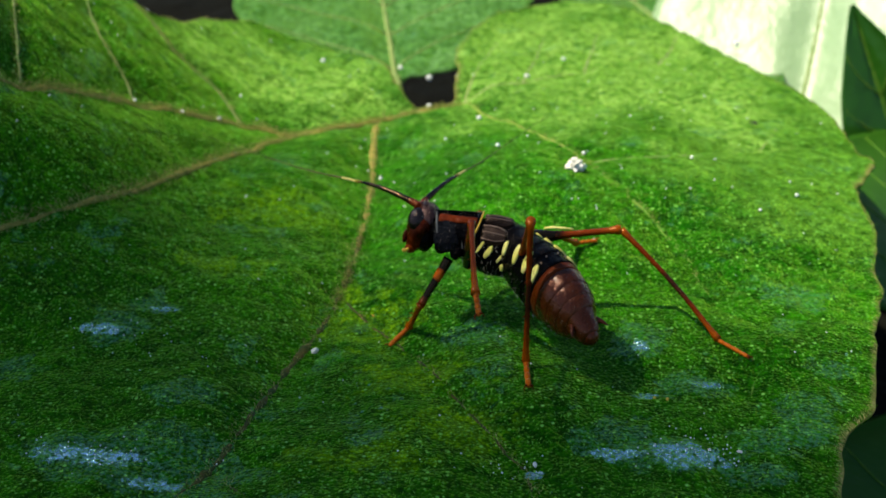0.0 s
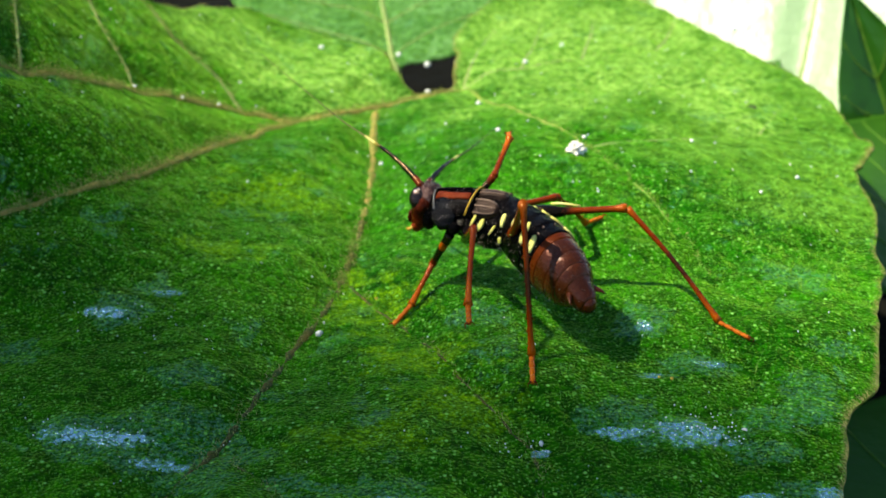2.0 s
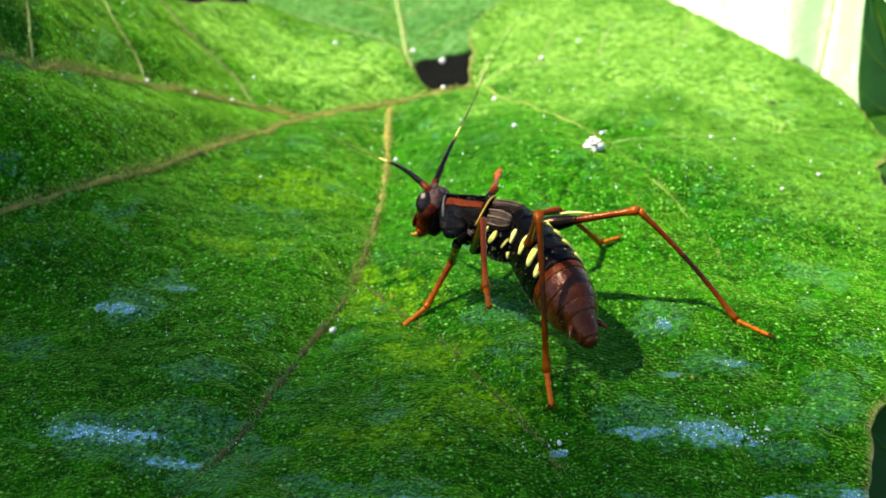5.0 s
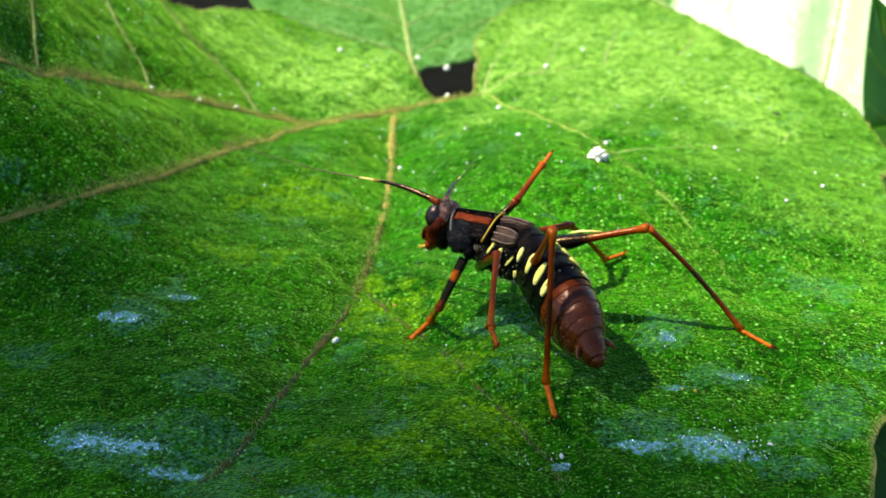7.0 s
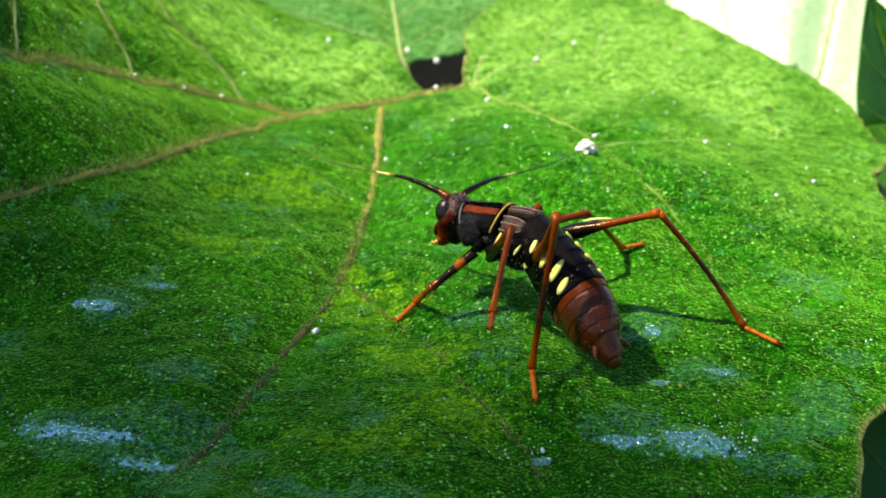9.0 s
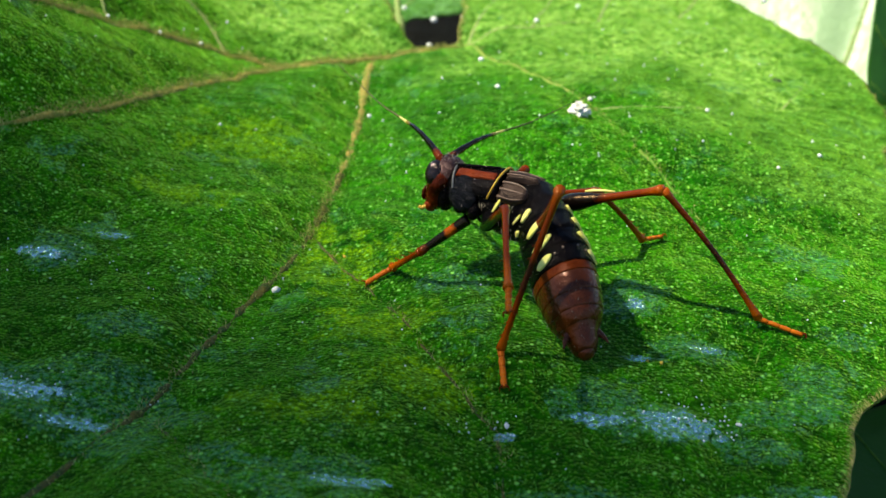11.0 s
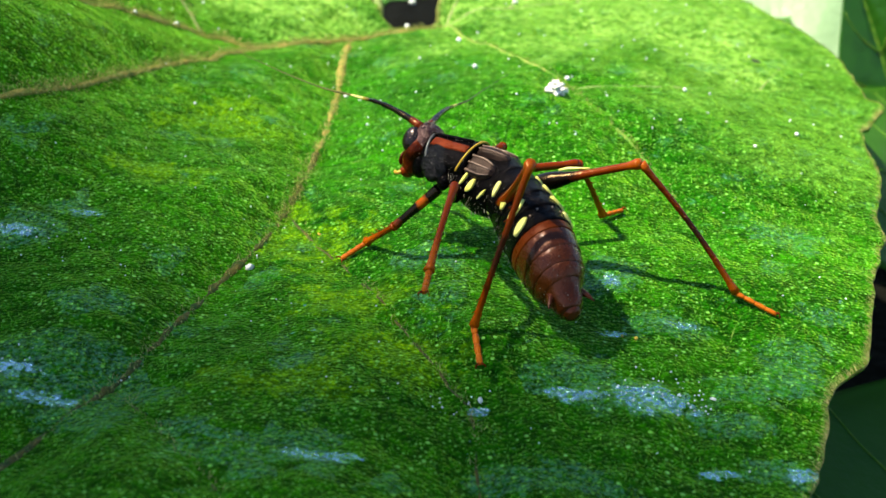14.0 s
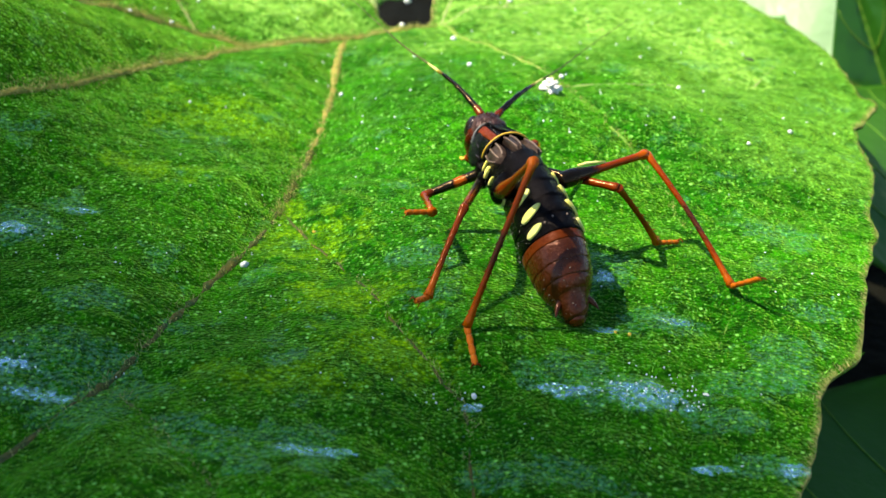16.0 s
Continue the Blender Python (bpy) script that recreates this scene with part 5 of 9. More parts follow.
ANTENNA_LEFT = [
    (0, (-0.272, 6.935, 0.745), (-0.646, 7.296, 0.757)),
    (0.25, (-0.291, 6.928, 0.754), (-0.666, 7.281, 0.681)),
    (0.5, (-0.314, 6.936, 0.755), (-0.602, 7.368, 0.759)),
    (0.75, (-0.337, 6.951, 0.769), (-0.750, 7.245, 0.887)),
    (1, (-0.368, 7.031, 0.751), (-0.751, 7.382, 0.763)),
    (1.25, (-0.344, 7.126, 0.672), (-0.686, 7.517, 0.693)),
    (1.5, (-0.309, 7.169, 0.618), (-0.527, 7.638, 0.671)),
    (1.75, (-0.304, 7.209, 0.615), (-0.505, 7.678, 0.712)),
    (2, (-0.300, 7.249, 0.613), (-0.560, 7.678, 0.750)),
    (2.25, (-0.312, 7.221, 0.613), (-0.480, 7.712, 0.597)),
    (2.5, (-0.324, 7.192, 0.614), (-0.599, 7.633, 0.622)),
    (2.75, (-0.319, 7.116, 0.659), (-0.630, 7.533, 0.640)),
    (3, (-0.312, 7.030, 0.708), (-0.622, 7.446, 0.676)),
    (3.5, (-0.320, 7.013, 0.702), (-0.586, 7.460, 0.704)),
    (4, (-0.328, 6.990, 0.698), (-0.694, 7.359, 0.709)),
    (4.5, (-0.335, 6.970, 0.694), (-0.693, 7.346, 0.700)),
    (5, (-0.342, 6.950, 0.688), (-0.552, 7.426, 0.675)),
    (5.5, (-0.349, 6.931, 0.684), (-0.547, 7.411, 0.667)),
    (5.75, (-0.344, 6.867, 0.703), (-0.636, 7.297, 0.718)),
    (6, (-0.340, 6.808, 0.720), (-0.549, 7.284, 0.696)),
    (6.25, (-0.328, 6.834, 0.729), (-0.567, 7.287, 0.821)),
    (6.5, (-0.316, 6.852, 0.743), (-0.658, 7.244, 0.757)),
    (6.75, (-0.310, 6.896, 0.714), (-0.626, 7.307, 0.753)),
    (7, (-0.301, 6.927, 0.692), (-0.692, 7.269, 0.692)),
    (7.25, (-0.302, 6.925, 0.668), (-0.738, 7.207, 0.705)),
    (7.5, (-0.304, 6.917, 0.647), (-0.696, 7.256, 0.688)),
    (7.75, (-0.259, 6.897, 0.664), (-0.657, 7.193, 0.822)),
    (8, (-0.215, 6.876, 0.681), (-0.566, 7.260, 0.704)),
    (8.5, (-0.173, 6.950, 0.678), (-0.526, 7.332, 0.658)),
    (9, (-0.138, 7.030, 0.611), (-0.485, 7.417, 0.595)),
    (9.5, (-0.096, 6.960, 0.626), (-0.477, 7.313, 0.639)),
    (10, (-0.054, 6.958, 0.610), (-0.372, 7.369, 0.594)),
    (10.5, (-0.011, 6.953, 0.595), (-0.250, 7.402, 0.702)),
    (10.75, (-0.024, 6.927, 0.616), (-0.122, 7.437, 0.621)),
    (11, (-0.035, 6.893, 0.640), (-0.186, 7.391, 0.649)),
    (11.25, (-0.045, 6.919, 0.639), (-0.298, 7.370, 0.693)),
    (11.5, (-0.055, 6.944, 0.638), (-0.377, 7.348, 0.580)),
    (11.75, (-0.059, 6.923, 0.635), (-0.407, 7.307, 0.670)),
    (12, (-0.062, 6.901, 0.632), (-0.416, 7.278, 0.686)),
    (12.25, (-0.080, 6.924, 0.625), (-0.362, 7.349, 0.725)),
    (12.5, (-0.099, 6.946, 0.618), (-0.456, 7.324, 0.620)),
    (12.75, (-0.095, 6.976, 0.613), (-0.399, 7.388, 0.704)),
    (13, (-0.091, 7.002, 0.609), (-0.368, 7.431, 0.707)),
    (13.25, (-0.087, 7.006, 0.603), (-0.237, 7.501, 0.658)),
    (13.5, (-0.083, 7.008, 0.599), (-0.295, 7.483, 0.597)),
    (13.75, (-0.048, 6.993, 0.633), (-0.282, 7.458, 0.641)),
    (14, (-0.013, 6.974, 0.669), (-0.322, 7.392, 0.648)),
    (14.25, (0.010, 7.025, 0.672), (-0.419, 7.305, 0.765)),
    (14.5, (0.034, 7.074, 0.678), (-0.406, 7.348, 0.719)),
    (14.75, (0.044, 7.022, 0.685), (-0.442, 7.201, 0.742)),
    (15, (0.053, 6.972, 0.693), (-0.352, 7.298, 0.691)),
    (15.25, (0.049, 7.019, 0.647), (-0.417, 7.250, 0.633)),
    (15.5, (0.045, 7.060, 0.603), (-0.387, 7.346, 0.654)),
    (15.75, (0.211, 7.257, 0.581), (-0.065, 7.682, 0.695)),
    (16, (0.397, 7.376, 0.602), (0.125, 7.804, 0.719)),
]
ANTENNA_RIGHT = [
    (0, (-0.265, 7.035, 0.737), (0.014, 7.473, 0.718)),
    (0.25, (-0.287, 7.028, 0.746), (-0.062, 7.496, 0.725)),
    (0.5, (-0.309, 7.035, 0.747), (0.060, 7.400, 0.782)),
    (0.75, (-0.332, 7.051, 0.761), (0.068, 7.371, 0.849)),
    (1, (-0.352, 7.129, 0.743), (-0.116, 7.545, 0.947)),
    (1.25, (-0.310, 7.220, 0.664), (0.029, 7.612, 0.699)),
    (1.5, (-0.265, 7.259, 0.610), (0.069, 7.657, 0.592)),
    (1.75, (-0.264, 7.300, 0.607), (-0.050, 7.773, 0.575)),
    (2, (-0.263, 7.341, 0.605), (-0.019, 7.799, 0.571)),
    (2.25, (-0.274, 7.313, 0.605), (-0.148, 7.817, 0.616)),
    (2.5, (-0.285, 7.284, 0.606), (-0.042, 7.743, 0.589)),
    (2.75, (-0.282, 7.209, 0.651), (-0.033, 7.663, 0.702)),
    (3, (-0.279, 7.124, 0.700), (0.012, 7.552, 0.653)),
    (3.5, (-0.288, 7.107, 0.694), (0.082, 7.470, 0.725)),
    (4, (-0.297, 7.085, 0.690), (-0.058, 7.498, 0.897)),
    (4.5, (-0.306, 7.065, 0.685), (-0.034, 7.508, 0.664)),
    (5, (-0.314, 7.046, 0.680), (-0.114, 7.506, 0.818)),
    (5.5, (-0.322, 7.027, 0.676), (-0.031, 7.456, 0.641)),
    (5.75, (-0.319, 6.964, 0.695), (0.033, 7.337, 0.780)),
    (6, (-0.316, 6.905, 0.712), (-0.118, 7.370, 0.832)),
    (6.25, (-0.303, 6.931, 0.721), (-0.028, 7.368, 0.777)),
    (6.5, (-0.291, 6.948, 0.734), (-0.120, 7.439, 0.723)),
    (6.75, (-0.277, 6.990, 0.706), (-0.102, 7.463, 0.583)),
    (7, (-0.263, 7.019, 0.684), (-0.114, 7.508, 0.591)),
    (7.25, (-0.264, 7.017, 0.660), (0.069, 7.411, 0.727)),
    (7.5, (-0.266, 7.010, 0.639), (0.099, 7.380, 0.639)),
    (7.75, (-0.220, 6.989, 0.656), (0.254, 7.149, 0.798)),
    (8, (-0.173, 6.967, 0.673), (0.229, 7.297, 0.670)),
    (8.5, (-0.131, 7.040, 0.670), (0.235, 7.407, 0.625)),
    (9, (-0.092, 7.118, 0.603), (0.275, 7.486, 0.572)),
    (9.5, (-0.056, 7.051, 0.618), (0.296, 7.434, 0.616)),
    (10, (-0.009, 7.047, 0.601), (0.147, 7.543, 0.592)),
    (10.5, (0.038, 7.040, 0.587), (0.352, 7.442, 0.685)),
    (10.75, (0.020, 7.016, 0.608), (0.328, 7.432, 0.558)),
    (11, (0.003, 6.985, 0.632), (0.325, 7.393, 0.608)),
    (11.25, (-0.006, 7.011, 0.630), (0.306, 7.408, 0.509)),
    (11.5, (-0.015, 7.035, 0.629), (0.321, 7.429, 0.579)),
    (11.75, (-0.018, 7.014, 0.626), (0.275, 7.419, 0.485)),
    (12, (-0.021, 6.991, 0.624), (0.091, 7.489, 0.524)),
    (12.25, (-0.036, 7.013, 0.617), (0.053, 7.524, 0.582)),
    (12.5, (-0.052, 7.035, 0.610), (0.186, 7.470, 0.766)),
    (12.75, (-0.047, 7.063, 0.605), (0.143, 7.545, 0.567)),
    (13, (-0.042, 7.088, 0.601), (0.282, 7.492, 0.550)),
    (13.25, (-0.035, 7.091, 0.595), (0.266, 7.512, 0.548)),
    (13.5, (-0.029, 7.091, 0.591), (0.359, 7.434, 0.544)),
    (13.75, (0.006, 7.077, 0.625), (0.232, 7.545, 0.600)),
    (14, (0.040, 7.059, 0.661), (0.233, 7.534, 0.574)),
    (14.25, (0.067, 7.107, 0.665), (0.347, 7.523, 0.800)),
    (14.5, (0.095, 7.152, 0.670), (0.326, 7.593, 0.822)),
    (14.75, (0.105, 7.101, 0.678), (0.440, 7.498, 0.703)),
    (15, (0.116, 7.050, 0.685), (0.364, 7.493, 0.574)),
    (15.25, (0.112, 7.096, 0.639), (0.536, 7.380, 0.535)),
    (15.5, (0.109, 7.137, 0.596), (0.536, 7.432, 0.562)),
    (15.75, (0.291, 7.317, 0.574), (0.636, 7.699, 0.647)),
    (16, (0.490, 7.414, 0.597), (0.783, 7.839, 0.657)),
]
FRONT_LEFT_FEMUR = [
    (0, (-0.001, 6.841, 0.445), (-0.165, 6.708, 0.179)),
    (0.25, (-0.022, 6.841, 0.450), (-0.109, 7.040, 0.188)),
    (0.5, (-0.045, 6.849, 0.451), (-0.119, 7.054, 0.189)),
    (0.75, (-0.075, 6.863, 0.458), (-0.135, 7.060, 0.188)),
    (1, (-0.108, 6.915, 0.448), (-0.156, 7.103, 0.169)),
    (1.25, (-0.077, 6.954, 0.404), (-0.191, 6.732, 0.173)),
    (1.5, (-0.044, 6.961, 0.375), (-0.171, 6.718, 0.174)),
    (1.75, (-0.031, 7.011, 0.374), (-0.115, 7.173, 0.087)),
    (2, (-0.018, 7.061, 0.373), (-0.123, 7.205, 0.083)),
    (2.25, (-0.031, 7.031, 0.373), (-0.128, 7.177, 0.082)),
    (2.5, (-0.045, 6.999, 0.373), (-0.134, 7.148, 0.080)),
    (2.75, (-0.052, 6.935, 0.397), (-0.114, 7.123, 0.120)),
    (3, (-0.059, 6.864, 0.424), (-0.171, 6.691, 0.153)),
    (3.5, (-0.063, 6.848, 0.420), (-0.100, 7.069, 0.164)),
    (4, (-0.067, 6.829, 0.418), (-0.100, 7.053, 0.165)),
    (4.5, (-0.070, 6.811, 0.416), (-0.106, 7.040, 0.167)),
    (5, (-0.073, 6.795, 0.413), (-0.102, 7.026, 0.165)),
    (5.5, (-0.076, 6.778, 0.410), (-0.102, 7.012, 0.164)),
    (5.75, (-0.076, 6.722, 0.421), (-0.091, 6.970, 0.189)),
    (6, (-0.077, 6.667, 0.430), (-0.192, 6.634, 0.112)),
    (6.25, (-0.072, 6.691, 0.436), (-0.199, 6.641, 0.124)),
    (6.5, (-0.066, 6.710, 0.443), (-0.199, 6.645, 0.138)),
    (6.75, (-0.059, 6.730, 0.427), (-0.195, 6.626, 0.134)),
    (7, (-0.051, 6.744, 0.415), (-0.190, 6.611, 0.135)),
    (7.25, (-0.043, 6.739, 0.402), (-0.211, 6.616, 0.132)),
    (7.5, (-0.036, 6.731, 0.390), (-0.226, 6.624, 0.130)),
    (7.75, (-0.002, 6.707, 0.399), (-0.203, 6.639, 0.134)),
    (8, (0.031, 6.682, 0.409), (-0.175, 6.650, 0.140)),
    (8.5, (0.072, 6.754, 0.407), (-0.152, 6.731, 0.152)),
    (9, (0.123, 6.813, 0.372), (-0.126, 6.734, 0.154)),
    (9.5, (0.174, 6.763, 0.379), (-0.087, 6.756, 0.161)),
    (10, (0.212, 6.747, 0.371), (-0.055, 6.764, 0.161)),
    (10.5, (0.249, 6.727, 0.363), (-0.016, 6.778, 0.156)),
    (10.75, (0.242, 6.719, 0.374), (-0.018, 6.729, 0.155)),
    (11, (0.235, 6.705, 0.387), (-0.016, 6.692, 0.158)),
    (11.25, (0.224, 6.728, 0.386), (-0.029, 6.712, 0.159)),
    (11.5, (0.212, 6.750, 0.385), (-0.042, 6.731, 0.160)),
    (11.75, (0.208, 6.726, 0.384), (-0.046, 6.729, 0.158)),
    (12, (0.204, 6.702, 0.382), (-0.048, 6.729, 0.156)),
    (12.25, (0.182, 6.717, 0.379), (-0.064, 6.688, 0.146)),
    (12.5, (0.160, 6.731, 0.375), (-0.072, 6.651, 0.140)),
    (12.75, (0.161, 6.755, 0.372), (-0.065, 6.678, 0.131)),
    (13, (0.163, 6.776, 0.370), (-0.060, 6.702, 0.125)),
    (13.25, (0.163, 6.773, 0.367), (-0.061, 6.693, 0.125)),
    (13.5, (0.162, 6.768, 0.365), (-0.060, 6.685, 0.121)),
    (13.75, (0.186, 6.759, 0.383), (-0.042, 6.698, 0.137)),
    (14, (0.210, 6.748, 0.402), (-0.021, 6.724, 0.153)),
    (14.25, (0.221, 6.789, 0.404), (-0.014, 6.758, 0.160)),
    (14.5, (0.232, 6.830, 0.406), (-0.006, 6.802, 0.165)),
    (14.75, (0.238, 6.779, 0.411), (0.009, 6.806, 0.161)),
    (15, (0.243, 6.729, 0.415), (0.022, 6.790, 0.164)),
    (15.25, (0.251, 6.764, 0.390), (0.004, 6.752, 0.157)),
    (15.5, (0.260, 6.794, 0.367), (-0.007, 6.725, 0.167)),
    (15.75, (0.366, 6.944, 0.355), (0.079, 6.852, 0.197)),
    (16, (0.466, 7.043, 0.364), (0.163, 6.968, 0.231)),
]
FRONT_LEFT_TIBIA = [
    (0, (-0.165, 6.708, 0.179), (-0.242, 6.897, -0.093)),
    (0.25, (-0.109, 7.040, 0.188), (-0.249, 6.914, -0.095)),
    (0.5, (-0.119, 7.054, 0.189), (-0.257, 6.931, -0.096)),
    (0.75, (-0.135, 7.060, 0.188), (-0.264, 6.933, -0.100)),
    (1, (-0.156, 7.103, 0.169), (-0.272, 6.931, -0.101)),
    (1.25, (-0.191, 6.732, 0.173), (-0.264, 6.918, -0.102)),
    (1.5, (-0.171, 6.718, 0.174), (-0.256, 6.901, -0.100)),
    (1.75, (-0.115, 7.173, 0.087), (-0.255, 6.923, -0.096)),
    (2, (-0.123, 7.205, 0.083), (-0.255, 6.945, -0.093)),
    (2.25, (-0.128, 7.177, 0.082), (-0.261, 6.922, -0.100)),
    (2.5, (-0.134, 7.148, 0.080), (-0.266, 6.895, -0.104)),
    (2.75, (-0.114, 7.123, 0.120), (-0.256, 6.905, -0.098)),
    (3, (-0.171, 6.691, 0.153), (-0.246, 6.914, -0.092)),
    (3.5, (-0.100, 7.069, 0.164), (-0.249, 6.909, -0.096)),
    (4, (-0.100, 7.053, 0.165), (-0.252, 6.899, -0.097)),
    (4.5, (-0.106, 7.040, 0.167), (-0.255, 6.889, -0.099)),
    (5, (-0.102, 7.026, 0.165), (-0.258, 6.879, -0.100)),
    (5.5, (-0.102, 7.012, 0.164), (-0.260, 6.874, -0.103)),
    (5.75, (-0.091, 6.970, 0.189), (-0.253, 6.887, -0.098)),
    (6, (-0.192, 6.634, 0.112), (-0.245, 6.900, -0.093)),
    (6.25, (-0.199, 6.641, 0.124), (-0.253, 6.891, -0.099)),
    (6.5, (-0.199, 6.645, 0.138), (-0.260, 6.878, -0.103)),
    (6.75, (-0.195, 6.626, 0.134), (-0.253, 6.865, -0.101)),
    (7, (-0.190, 6.611, 0.135), (-0.246, 6.851, -0.099)),
    (7.25, (-0.211, 6.616, 0.132), (-0.246, 6.864, -0.098)),
    (7.5, (-0.226, 6.624, 0.130), (-0.247, 6.877, -0.096)),
    (7.75, (-0.203, 6.639, 0.134), (-0.236, 6.890, -0.093)),
    (8, (-0.175, 6.650, 0.140), (-0.224, 6.899, -0.087)),
    (8.5, (-0.152, 6.731, 0.152), (-0.228, 6.966, -0.082)),
    (9, (-0.126, 6.734, 0.154), (-0.227, 6.958, -0.082)),
    (9.5, (-0.087, 6.756, 0.161), (-0.225, 6.949, -0.082)),
    (10, (-0.055, 6.764, 0.161), (-0.221, 6.935, -0.082)),
    (10.5, (-0.016, 6.778, 0.156), (-0.215, 6.919, -0.080)),
    (10.75, (-0.018, 6.729, 0.155), (-0.198, 6.903, -0.075)),
    (11, (-0.016, 6.692, 0.158), (-0.179, 6.886, -0.069)),
    (11.25, (-0.029, 6.712, 0.159), (-0.188, 6.904, -0.071)),
    (11.5, (-0.042, 6.731, 0.160), (-0.198, 6.923, -0.074)),
    (11.75, (-0.046, 6.729, 0.158), (-0.203, 6.921, -0.075)),
    (12, (-0.048, 6.729, 0.156), (-0.208, 6.919, -0.077)),
    (12.25, (-0.064, 6.688, 0.146), (-0.215, 6.889, -0.084)),
    (12.5, (-0.072, 6.651, 0.140), (-0.221, 6.855, -0.088)),
    (12.75, (-0.065, 6.678, 0.131), (-0.220, 6.890, -0.086)),
    (13, (-0.060, 6.702, 0.125), (-0.218, 6.921, -0.081)),
    (13.25, (-0.061, 6.693, 0.125), (-0.209, 6.924, -0.077)),
    (13.5, (-0.060, 6.685, 0.121), (-0.199, 6.926, -0.074)),
    (13.75, (-0.042, 6.698, 0.137), (-0.192, 6.922, -0.070)),
    (14, (-0.021, 6.724, 0.153), (-0.185, 6.921, -0.070)),
    (14.25, (-0.014, 6.758, 0.160), (-0.189, 6.941, -0.067)),
    (14.5, (-0.006, 6.802, 0.165), (-0.194, 6.965, -0.067)),
    (14.75, (0.009, 6.806, 0.161), (-0.188, 6.967, -0.066)),
    (15, (0.022, 6.790, 0.164), (-0.175, 6.960, -0.055)),
    (15.25, (0.004, 6.752, 0.157), (-0.178, 6.937, -0.064)),
    (15.5, (-0.007, 6.725, 0.167), (-0.174, 6.909, -0.065)),
    (15.75, (0.079, 6.852, 0.197), (0.040, 6.516, 0.231)),
    (16, (0.163, 6.968, 0.231), (0.220, 6.639, 0.295)),
]
